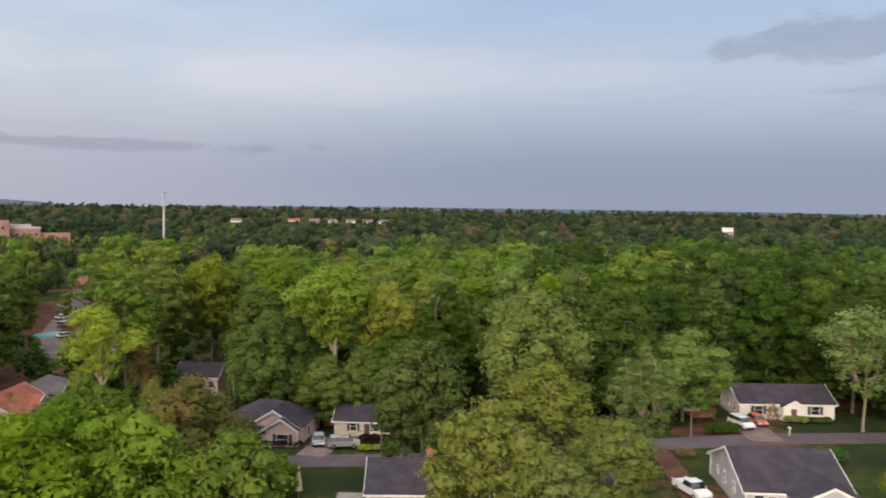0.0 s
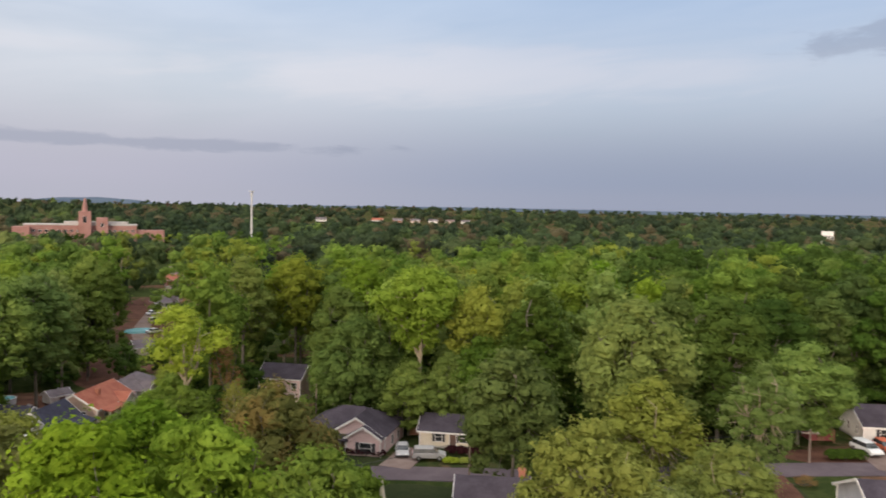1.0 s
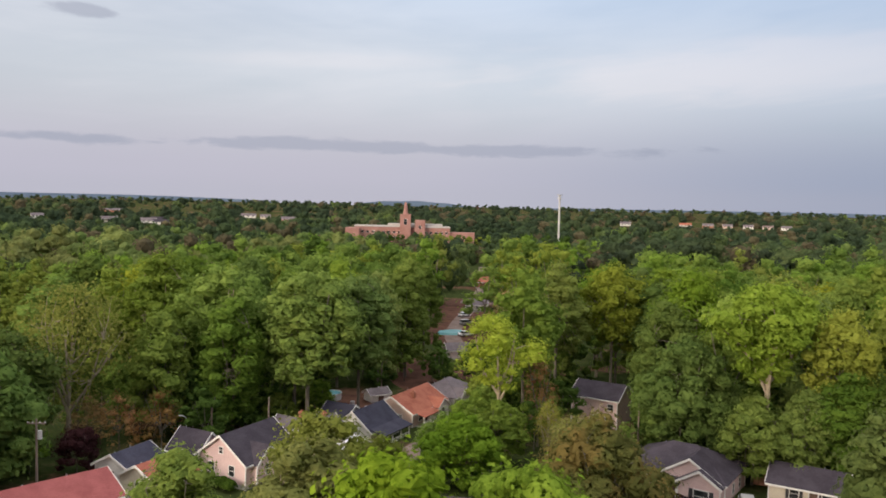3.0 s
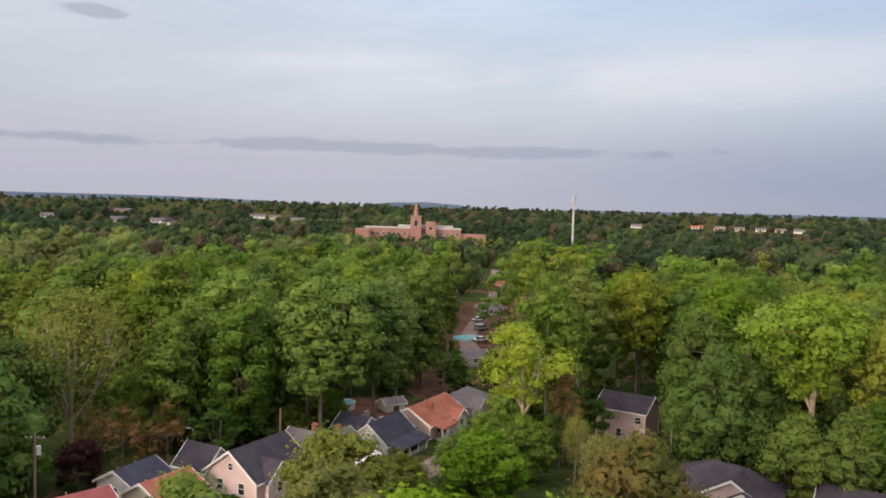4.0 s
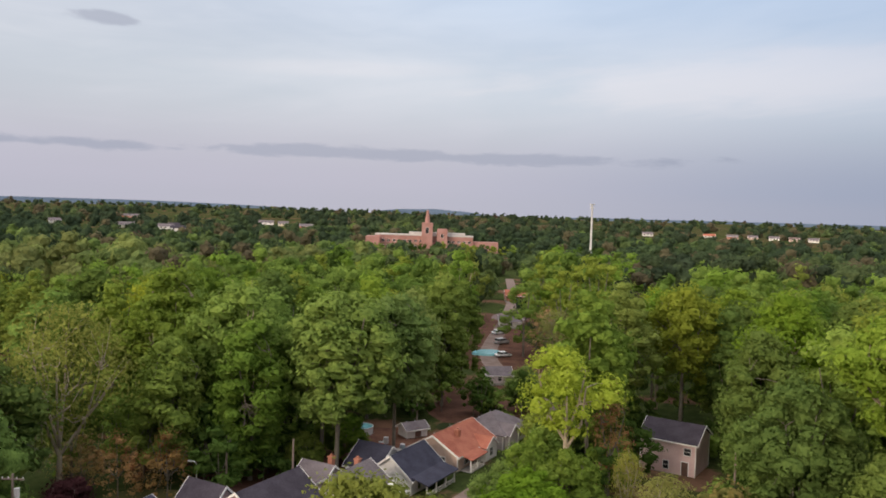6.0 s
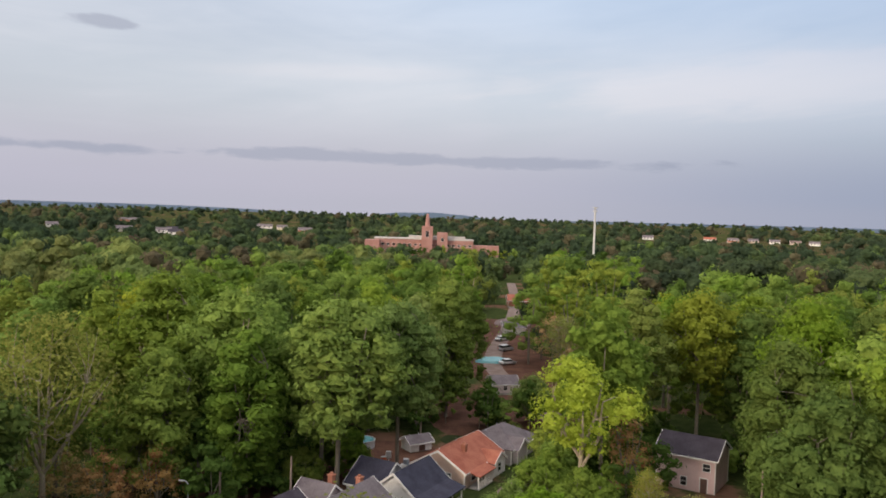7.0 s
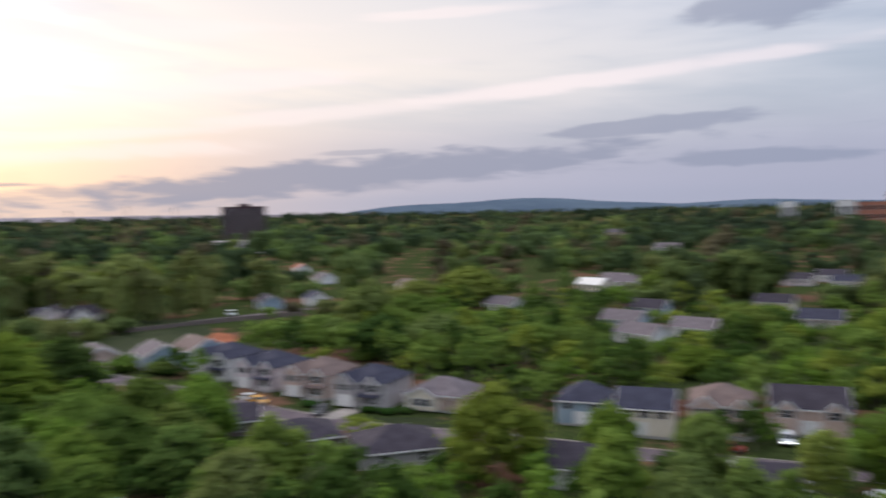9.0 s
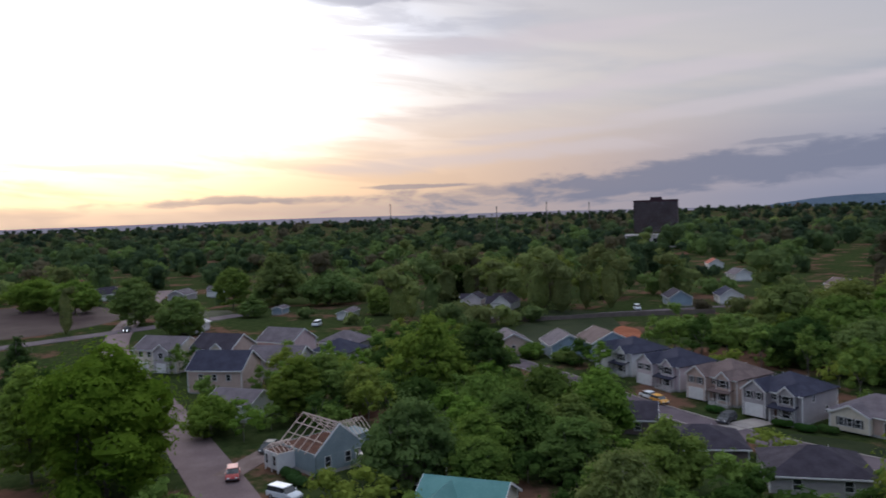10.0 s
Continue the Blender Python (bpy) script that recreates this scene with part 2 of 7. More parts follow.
def leaf_mat(name, dark, light, tint=None, through_k=0.42, cell=2.6, cut=0.44, sat=0.95):
    """Foliage: mottled leaf colours, with gaps between the leaves of a spray about 1 / cell metres apart."""
    m, nt, out = base_mat(name)
    oi = nt.nodes.new("ShaderNodeObjectInfo")
    geo = nt.nodes.new("ShaderNodeNewGeometry")
    isl = geo.outputs["Random Per Island"]
    vec = obj_vec(nt)
    big = noise_tex(nt, vec, 0.22, 3.0, 0.6)
    leaf = noise_tex(nt, vec, cell, 3.0, 0.65)
    f = mth(nt, "ADD", mth(nt, "MULTIPLY", isl, 0.30), mth(nt, "MULTIPLY", smooth(nt, big, 0.3, 0.7), 0.35))
    f = mth(nt, "ADD", f, mth(nt, "MULTIPLY", smooth(nt, leaf, 0.38, 0.66), 0.38), clamp=True)
    col = mixc(nt, f, dark, light)
    if tint:
        col = mixc(nt, smooth(nt, noise_tex(nt, vec, 0.35, 2.0), 0.46, 0.62), col, tint)
    hs = nt.nodes.new("ShaderNodeHueSaturation")
    nt.links.new(mth(nt, "MULTIPLY_ADD", oi.outputs["Random"], 0.026, 0.486), hs.inputs["Hue"])
    nt.links.new(mth(nt, "MULTIPLY_ADD", mth(nt, "FRACT", mth(nt, "MULTIPLY", oi.outputs["Random"], 17.3)), 0.34, 0.80), hs.inputs["Value"])
    nt.links.new(mth(nt, "MULTIPLY_ADD", mth(nt, "FRACT", mth(nt, "MULTIPLY", oi.outputs["Random"], 7.1)), 0.22, sat), hs.inputs["Saturation"])
    nt.links.new(col, hs.inputs["Color"])
    bp = nt.nodes.new("ShaderNodeBump")
    bp.inputs["Strength"].default_value, bp.inputs["Distance"].default_value = 0.5, 0.5 / cell
    nt.links.new(leaf, bp.inputs["Height"])
    d = nt.nodes.new("ShaderNodeBsdfDiffuse")
    t = nt.nodes.new("ShaderNodeBsdfTranslucent")
    mx = nt.nodes.new("ShaderNodeMixShader")
    mx.inputs[0].default_value = through_k
    nt.links.new(hs.outputs[0], d.inputs[0])
    nt.links.new(bp.outputs[0], d.inputs["Normal"])
    nt.links.new(hs.outputs[0], t.inputs[0])
    nt.links.new(d.outputs[0], mx.inputs[1])
    nt.links.new(t.outputs[0], mx.inputs[2])
    gap = nt.nodes.new("ShaderNodeBsdfTransparent")
    mg = nt.nodes.new("ShaderNodeMixShader")
    nt.links.new(mth(nt, "GREATER_THAN", leaf, cut), mg.inputs[0])
    nt.links.new(gap.outputs[0], mg.inputs[1])
    nt.links.new(mx.outputs[0], mg.inputs[2])
    nt.links.new(mg.outputs[0], out.inputs[0])
    return m


def glass_mat():
    m, nt, out = base_mat("window_glass")
    p = nt.nodes.new("ShaderNodeBsdfPrincipled")
    n = noise_tex(nt, obj_vec(nt, True), 0.9, 2.0)
    nt.links.new(mixc(nt, smooth(nt, n, 0.4, 0.6), (0.015, 0.017, 0.02), (0.05, 0.05, 0.055)), p.inputs["Base Color"])
    p.inputs["Roughness"].default_value = 0.06
    p.inputs["Specular IOR Level"].default_value = 0.6
    nt.links.new(p.outputs[0], out.inputs[0])
    return m


def glow_mat(name, colour, strength):
    m, nt, out = base_mat(name)
    e = nt.nodes.new("ShaderNodeEmission")
    e.inputs[0].default_value, e.inputs[1].default_value = (*colour, 1), strength
    nt.links.new(e.outputs[0], out.inputs[0])
    return m


def ground_mat():
    m, nt, out = base_mat("lawn_and_soil")
    p = nt.nodes.new("ShaderNodeBsdfPrincipled")
    nt.links.new(p.outputs[0], out.inputs[0])
    pos = obj_vec(nt, True)
    n1 = noise_tex(nt, pos, 0.045, 4.0, 0.6)
    n2 = noise_tex(nt, pos, 0.5, 4.0, 0.65)
    n3 = noise_tex(nt, pos, 6.0, 3.0, 0.7)
    grass = mixc(nt, smooth(nt, n2, 0.3, 0.7), (0.022, 0.036, 0.012), (0.048, 0.062, 0.021))
    grass = mixc(nt, smooth(nt, n3, 0.3, 0.75, 0.0, 0.5), grass, (0.060, 0.070, 0.026))
    soil = mixc(nt, n2, (0.10, 0.055, 0.038), (0.17, 0.095, 0.065))
    col = mixc(nt, smooth(nt, mth(nt, "ADD", n1, mth(nt, "MULTIPLY", n2, 0.22)), 0.62, 0.74), grass, soil)
    nt.links.new(col, p.inputs["Base Color"])
    p.inputs["Roughness"].default_value = 0.95
    p.inputs["Specular IOR Level"].default_value = 0.0
    bp = nt.nodes.new("ShaderNodeBump")
    bp.inputs["Strength"].default_value, bp.inputs["Distance"].default_value = 0.6, 0.15
    nt.links.new(n3, bp.inputs["Height"])
    nt.links.new(bp.outputs[0], p.inputs["Normal"])
    return m


M = {}
M["ground"] = ground_mat()
M["glass"] = glass_mat()
M["asphalt"] = surface("asphalt", (0.092, 0.072, 0.084), (0.138, 0.110, 0.122), 0.95, 0.25, 5.0, bump=0.02, spec=0.08, world=True)
M["drive"] = surface("gravel_drive", (0.158, 0.113, 0.101), (0.240, 0.182, 0.165), 0.9, 0.4, 6.0, bump=0.03, world=True, spec=0.05)
M["kerb"] = surface("kerb_concrete", (0.27, 0.23, 0.21), (0.38, 0.34, 0.31), 0.9, 0.6, 8.0, bump=0.02, world=True)
M["lane"] = surface("worn_pinkish_lane", (0.150, 0.108, 0.108), (0.225, 0.168, 0.165), 0.9, 0.15, 3.0, bump=0.02, world=True, spec=0.05)
M["clay"] = surface("red_clay", (0.22, 0.075, 0.04), (0.34, 0.13, 0.07), 0.95, 0.12, 2.0, bump=0.05, world=True, spec=0.05)
M["mulch"] = surface("leaf_litter", (0.07, 0.035, 0.026), (0.14, 0.07, 0.05), 0.95, 0.3, 4.0, bump=0.06, world=True, spec=0.05)
M["grass"] = surface("mown_lawn", (0.017, 0.026, 0.009), (0.035, 0.042, 0.016), 0.95, 0.15, 3.0, bump=0.05, world=True, spec=0.1)
M["dry"] = surface("dry_olive_lawn", (0.070, 0.072, 0.026), (0.118, 0.108, 0.042), 0.95, 0.15, 3.0, bump=0.05, world=True, spec=0.1)
M["field"] = surface("bare_field", (0.055, 0.037, 0.035), (0.078, 0.055, 0.051), 0.95, 0.06, 1.5, bump=0.05, world=True, spec=0.05)


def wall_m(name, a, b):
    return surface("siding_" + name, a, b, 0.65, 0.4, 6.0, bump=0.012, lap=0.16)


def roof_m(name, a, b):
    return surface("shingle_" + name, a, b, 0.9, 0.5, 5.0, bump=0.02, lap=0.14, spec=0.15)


M["w_pink"] = wall_m("rose", (0.590, 0.415, 0.408), (0.708, 0.525, 0.510))
M["w_white"] = wall_m("white", (0.655, 0.620, 0.608), (0.805, 0.772, 0.749))
M["w_cream"] = wall_m("cream", (0.62, 0.54, 0.43), (0.74, 0.66, 0.54))
M["w_tan"] = wall_m("tan", (0.49, 0.35, 0.29), (0.59, 0.44, 0.37))
M["w_grey"] = wall_m("grey", (0.36, 0.32, 0.32), (0.46, 0.41, 0.41))
M["w_lilac"] = wall_m("mauve", (0.560, 0.470, 0.482), (0.683, 0.582, 0.594))
M["w_blue"] = wall_m("slate_blue", (0.25, 0.31, 0.38), (0.33, 0.40, 0.47))
M["w_green"] = wall_m("sage", (0.228, 0.280, 0.294), (0.314, 0.360, 0.378))
M["w_ash"] = wall_m("pale_blue_grey", (0.416, 0.420, 0.463), (0.544, 0.542, 0.585))
M["w_dark"] = wall_m("umber", (0.13, 0.10, 0.09), (0.19, 0.15, 0.13))
M["r_slate"] = roof_m("slate", (0.036, 0.030, 0.040), (0.064, 0.054, 0.069))
M["r_blue"] = roof_m("blue_black", (0.034, 0.034, 0.054), (0.058, 0.057, 0.084))
M["r_brown"] = roof_m("umber", (0.12, 0.085, 0.08), (0.19, 0.14, 0.13))
M["r_grey"] = roof_m("grey", (0.112, 0.092, 0.102), (0.180, 0.152, 0.165))
M["r_red"] = roof_m("brick_red", (0.27, 0.085, 0.06), (0.38, 0.14, 0.095))
M["r_maroon"] = roof_m("maroon", (0.215, 0.060, 0.062), (0.285, 0.090, 0.088))
M["r_teal"] = surface("teal_metal_roof", (0.075, 0.19, 0.18), (0.115, 0.25, 0.235), 0.45, 0.3, 5.0, metal=0.2, bump=0.01)
M["trim"] = surface("white_trim", (0.68, 0.65, 0.63), (0.80, 0.77, 0.75), 0.55, 1.2, 9.0, bump=0.005)
M["shutter"] = surface("dark_shutter", (0.03, 0.03, 0.035), (0.06, 0.055, 0.06), 0.6, 1.0, 9.0, bump=0.005)
M["door"] = surface("painted_door", (0.10, 0.06, 0.05), (0.16, 0.09, 0.07), 0.5, 1.0, 9.0, bump=0.005)
M["brick"] = surface("red_brick", (0.33, 0.13, 0.085), (0.46, 0.20, 0.14), 0.85, 0.5, 7.0, bump=0.02, lap=0.07)
M["brick_p"] = surface("weathered_pink_brick", (0.294, 0.147, 0.128), (0.372, 0.206, 0.183), 0.9, 0.2, 2.0, bump=0.02)
M["brick_d"] = surface("brown_brick", (0.050, 0.025, 0.030), (0.075, 0.038, 0.044), 0.85, 0.3, 3.0, bump=0.02, lap=0.3)
M["concrete"] = surface("pale_concrete", (0.36, 0.33, 0.32), (0.48, 0.45, 0.43), 0.85, 0.5, 6.0, bump=0.02)
M["timber"] = surface("new_lumber", (0.54, 0.42, 0.35), (0.68, 0.55, 0.47), 0.8, 0.8, 12.0, bump=0.01, streak=(1, 8, 8))
M["fence"] = surface("cedar_fence", (0.20, 0.09, 0.06), (0.30, 0.15, 0.10), 0.85, 0.6, 9.0, bump=0.02, streak=(6, 6, 0.6))
M["pole"] = surface("weathered_pole", (0.16, 0.12, 0.10), (0.26, 0.20, 0.17), 0.9, 0.7, 9.0, bump=0.01, streak=(6, 6, 0.5))
M["steel"] = surface("galvanised_steel", (0.42, 0.43, 0.45), (0.55, 0.56, 0.58), 0.45, 1.0, 8.0, metal=0.5, bump=0.004)
M["mastw"] = surface("white_mast_paint", (0.44, 0.43, 0.43), (0.54, 0.53, 0.53), 0.5, 0.3, 5.0, bump=0.004)
M["cable"] = surface("black_cable", (0.025, 0.025, 0.028), (0.05, 0.05, 0.055), 0.6, 1.0, 9.0, bump=0.0)
M["pool"] = surface("pool_liner", (0.110, 0.302, 0.331), (0.176, 0.389, 0.418), 0.25, 0.5, 3.0, bump=0.01)
M["bark"] = surface("grey_bark", (0.10, 0.085, 0.07), (0.19, 0.165, 0.135), 0.95, 0.8, 6.0, bump=0.04, streak=(5, 5, 1))
M["barkp"] = surface("pale_bark", (0.22, 0.18, 0.13), (0.36, 0.30, 0.22), 0.9, 0.8, 6.0, bump=0.03, streak=(5, 5, 1))
M["rubber"] = surface("tyre_rubber", (0.018, 0.018, 0.018), (0.035, 0.035, 0.035), 0.8, 2.0, 12.0, bump=0.005)
M["alloy"] = surface("wheel_alloy", (0.35, 0.35, 0.36), (0.48, 0.48, 0.49), 0.35, 2.0, 12.0, metal=0.7, bump=0.0)
M["c_white"] = surface("white_car_paint", (0.66, 0.67, 0.69), (0.74, 0.75, 0.77), 0.42, 1.5, 10.0, bump=0.0, spec=0.5)
M["c_silver"] = surface("silver_car_paint", (0.40, 0.39, 0.40), (0.48, 0.47, 0.48), 0.42, 1.5, 10.0, metal=0.3, bump=0.0, spec=0.5)
M["c_red"] = surface("red_car_paint", (0.336, 0.024, 0.020), (0.400, 0.040, 0.032), 0.42, 1.5, 10.0, bump=0.0, spec=0.5)
M["c_rust"] = surface("orange_red_car_paint", (0.42, 0.09, 0.04), (0.50, 0.13, 0.06), 0.42, 1.5, 10.0, bump=0.0, spec=0.5)
M["c_dark"] = surface("dark_car_paint", (0.03, 0.032, 0.04), (0.05, 0.052, 0.06), 0.42, 1.5, 10.0, bump=0.0, spec=0.5)
M["c_yellow"] = surface("yellow_car_paint", (0.60, 0.28, 0.02), (0.70, 0.36, 0.04), 0.42, 1.5, 10.0, bump=0.0, spec=0.5)
M["headlight"] = glow_mat("lit_headlight", (1.0, 0.95, 0.85), 9.0)
M["streetlight"] = glow_mat("lit_lamp", (1.0, 0.93, 0.80), 7.0)

# foliage: dark and light end of each kind
M["l_round"] = leaf_mat("oak_leaves", (0.086, 0.135, 0.035), (0.257, 0.333, 0.090))
M["l_mid"] = leaf_mat("deep_green_oak_leaves", (0.058, 0.098, 0.026), (0.165, 0.232, 0.062))
M["l_dark"] = leaf_mat("dark_oak_leaves", (0.037, 0.066, 0.019), (0.103, 0.152, 0.042))
M["l_bright"] = leaf_mat("maple_leaves", (0.084, 0.144, 0.028), (0.237, 0.329, 0.073))
M["l_olive"] = leaf_mat("olive_oak_leaves", (0.131, 0.163, 0.034), (0.308, 0.351, 0.083))
M["l_light"] = leaf_mat("spring_leaves", (0.124, 0.153, 0.037), (0.275, 0.304, 0.091))
M["l_vivid"] = leaf_mat("vivid_spring_leaves", (0.146, 0.219, 0.031), (0.341, 0.444, 0.080))
M["l_pale"] = leaf_mat("pale_budding_leaves", (0.182, 0.197, 0.055), (0.364, 0.367, 0.114))
M["l_yellow"] = leaf_mat("yellow_green_leaves", (0.222, 0.285, 0.055), (0.425, 0.495, 0.125))
M["l_sage"] = leaf_mat("sage_leaves", (0.132, 0.187, 0.063), (0.275, 0.341, 0.128))
M["l_brown"] = leaf_mat("bronze_magnolia_leaves", (0.085, 0.094, 0.029), (0.181, 0.179, 0.057), (0.205, 0.155, 0.055))
M["l_rust"] = leaf_mat("rust_thicket_leaves", (0.254, 0.181, 0.088), (0.468, 0.318, 0.156), (0.270, 0.150, 0.080), cut=0.50)
M["l_plum"] = leaf_mat("plum_leaves", (0.030, 0.014, 0.016), (0.075, 0.030, 0.032))
M["l_hedge"] = leaf_mat("hedge_leaves", (0.045, 0.092, 0.026), (0.110, 0.190, 0.055), cell=5.0)
# far woods: tones from dark to light, then brown and reddish
# the low saturation puts distance haze into these leaf colours
FAR = dict(cell=0.9, cut=0.42, sat=0.72)
M["l_wood1"] = leaf_mat("far_black_green_leaves", (0.026, 0.042, 0.024), (0.062, 0.090, 0.046), **FAR)
M["l_wood2"] = leaf_mat("far_dark_leaves", (0.036, 0.058, 0.026), (0.088, 0.124, 0.052), **FAR)
M["l_wood3"] = leaf_mat("far_oak_leaves", (0.050, 0.080, 0.027), (0.130, 0.172, 0.058), **FAR)
M["l_wood4"] = leaf_mat("far_green_leaves", (0.074, 0.116, 0.027), (0.196, 0.258, 0.061), **FAR)
M["l_wood5"] = leaf_mat("far_olive_leaves", (0.108, 0.128, 0.031), (0.237, 0.264, 0.068), **FAR)
M["l_wood6"] = leaf_mat("far_spring_leaves", (0.137, 0.176, 0.034), (0.291, 0.342, 0.080), **FAR)
M["l_wood7"] = leaf_mat("far_brown_leaves", (0.078, 0.068, 0.040), (0.155, 0.128, 0.072), **FAR)
M["l_wood8"] = leaf_mat("far_red_leaves", (0.062, 0.038, 0.030), (0.125, 0.074, 0.056), **FAR)

# ---- building helpers ----


def part(name, bm, material, parent=None, label="", pose_m=None):
    """Links a bmesh, or a (verts, faces) pair, as one mesh under its thing."""
    me = bpy.data.meshes.new(name)
    if isinstance(bm, tuple):
        me.from_pydata(bm[0], [], bm[1])
    else:
        bmesh.ops.recalc_face_normals(bm, faces=bm.faces)
        bm.to_mesh(me)
        bm.free()
    me.materials.append(material)
    ob = new(name, me)
    if parent is not None:
        ob.parent = parent
    if pose_m is not None:
        ob.matrix_basis = pose_m
    if label:
        tagged(ob, label)
    return ob


def thing(name, label, category, x, y, z, rot=0.0, group="", kind=""):
    e = new(name)
    e.empty_display_size = 0.3
    e.matrix_basis = pose(x, y, z, 0, 0, rot)
    return tagged(e, label, category, group, kind)


def box(bm, x0, x1, y0, y1, z0, z1, bevel=0.0):
    vs = [bm.verts.new((x, y, z)) for z in (z0, z1) for y in (y0, y1) for x in (x0, x1)]
    fs = [bm.faces.new([vs[i] for i in q]) for q in ((0, 1, 3, 2), (4, 6, 7, 5), (0, 4, 5, 1), (2, 3, 7, 6), (0, 2, 6, 4), (1, 5, 7, 3))]
    if bevel:
        es = list({e for f in fs for e in f.edges})
        bmesh.ops.bevel(bm, geom=es, offset=bevel, segments=1, affect="EDGES")
    return vs


def boxm(*a, bevel=0.0):
    bm = bmesh.new()
    box(bm, *a, bevel=bevel)
    return bm


def slab(bm, quad, t):
    """A plate t thick under a planar polygon, given counter-clockwise from above."""
    q = [Vector(p) for p in quad]
    n = (q[1] - q[0]).cross(q[2] - q[0]).normalized() * t
    top = [bm.verts.new(p) for p in q]
    bot = [bm.verts.new(p - n) for p in q]
    bm.faces.new(top)
    bm.faces.new(bot[::-1])
    for i in range(len(q)):
        j = (i + 1) % len(q)
        bm.faces.new((top[i], bot[i], bot[j], top[j]))


def tube(bm, a, b, r0, r1, n=6):
    a, b = Vector(a), Vector(b)
    d = (b - a).normalized()
    u = d.cross((0, 0, 1) if abs(d.z) < 0.95 else (1, 0, 0)).normalized()
    v = d.cross(u)
    ring = lambda c, r: [bm.verts.new(c + r * (math.cos(i * 2 * math.pi / n) * u + math.sin(i * 2 * math.pi / n) * v)) for i in range(n)]
    p, q = ring(a, r0), ring(b, r1)
    for i in range(n):
        bm.faces.new((p[i], p[(i + 1) % n], q[(i + 1) % n], q[i]))
    bm.faces.new(p[::-1])
    bm.faces.new(q)


GROUND_POINTS = [(-20, 113, 1.8), (43, 108, 3.5), (-78, 90, .3), (-76, 117, -2.4), (-77, 132, -1.6), (-50, 148, -1.5), (-86, 140, -2),
                 (-94, -48, 2.0), (-98, -99, 2.5), (-165, -25, -2), (-170, 45, -2), (-230, -150, -.5), (-265, -113, .5), (0, 0, 2),
                 (20, 70, 2.5), (-45, 70, 1.5), (-110, 95, -1), (-350, 160, 0), (-330, 0, 0), (60, 200, 2), (-130, -90, 1.5)]


def near_ground(x, y):
    s, t = 0.0, 1 / (220.0 ** 2 + 400) ** 1.5
    for px, py, pz in GROUND_POINTS:
        w = 1 / ((px - x) ** 2 + (py - y) ** 2 + 400.0) ** 1.5
        s, t = s + w * pz, t + w
    return s / t


def ground_z(x, y):
    """Height of the ground: gentle near the houses, rising to low wooded swells far out."""
    r = math.hypot(x + 40, y - 40)
    z = near_ground(x, y)
    if r > 450:
        k = min(1.0, (r - 450) / 2600)
        z += k * k * (3 - 2 * k) * (17 + 7 * noise.noise((x * 0.0011, y * 0.0011, 2.0))) + min(1.0, (r - 450) / 700) * 3.0 * noise.noise((x * 0.003, y * 0.003, 5.0))
    return z

# ---- ground and streets ----


def ground_sheet():
    radii = [0] + [8 * i for i in range(1, 60)] + [480 * 1.07 ** i for i in range(1, 36)]
    n = 144
    vs, fs = [(-40, 40, ground_z(-40, 40))], []
    for r in radii[1:]:
        for k in range(n):
            a = 2 * math.pi * k / n
            x, y = -40 + r * math.cos(a), 40 + r * math.sin(a)
            vs.append((x, y, ground_z(x, y)))
    for k in range(n):
        fs.append((0, 1 + k, 1 + (k + 1) % n))
    for i in range(len(radii) - 2):
        b = 1 + i * n
        for k in range(n):
            j = (k + 1) % n
            fs.append((b + k, b + n + k, b + n + j, b + j))
    ob = part("ground", (vs, fs), M["ground"])
    for p in ob.data.polygons:
        p.use_smooth = True
    return tagged(ob, "grassy ground with leaf litter and red soil", "ground", kind="structure")


ground_sheet()


def smooth_line(pts, step=3.0):
    out = []
    for i in range(len(pts) - 1):
        p0, p1, p2, p3 = pts[max(i - 1, 0)], pts[i], pts[i + 1], pts[min(i + 2, len(pts) - 1)]
        n = max(2, int(math.dist(p1, p2) / step))
        for k in range(n):
            t = k / n
            out.append(tuple(0.5 * (2 * b + (c - a) * t + (2 * a - 5 * b + 4 * c - d) * t * t + (3 * b - a - 3 * c + d) * t ** 3)
                             for a, b, c, d in zip(p0, p1, p2, p3)))
    return out + [tuple(pts[-1])]


ROADS = []


def strip(name, label, category, pts, width, material, lift=0.07, kerbs=False, step=3.0):
    line = smooth_line(pts, step)
    ROADS.append((line, width))
    sides = []
    for i, p in enumerate(line):
        q0, q1 = line[max(i - 1, 0)], line[min(i + 1, len(line) - 1)]
        d = Vector((q1[0] - q0[0], q1[1] - q0[1])).normalized()
        sides.append((Vector(p), Vector((-d.y, d.x))))

    def ribbon(nm, o0, o1, h, mat):
        vs, fs = [], []
        for c, s in sides:
            a, b = c + s * o0, c + s * o1
            za = max(ground_z(a.x, a.y), ground_z(c.x, c.y)) + h
            zb = max(ground_z(b.x, b.y), ground_z(c.x, c.y)) + h
            vs += [(a.x, a.y, za), (b.x, b.y, zb), (b.x, b.y, zb - 0.5), (a.x, a.y, za - 0.5)]
        for i in range(len(sides) - 1):
            k = 4 * i
            fs += [(k, k + 4, k + 5, k + 1), (k + 1, k + 5, k + 6, k + 2), (k + 3, k + 7, k + 4, k)]
        return part(nm, (vs, fs), mat)

    tagged(ribbon(name, -width / 2, width / 2, lift, material), label, category, kind="structure")
    if kerbs:
        for s in (-1, 1):
            a, b = sorted((s * width / 2, s * (width / 2 + 0.25)))
            tagged(ribbon("kerb", a, b, lift + 0.10, M["kerb"]), "pale worn concrete kerb along the street", "kerb", kind="structure")


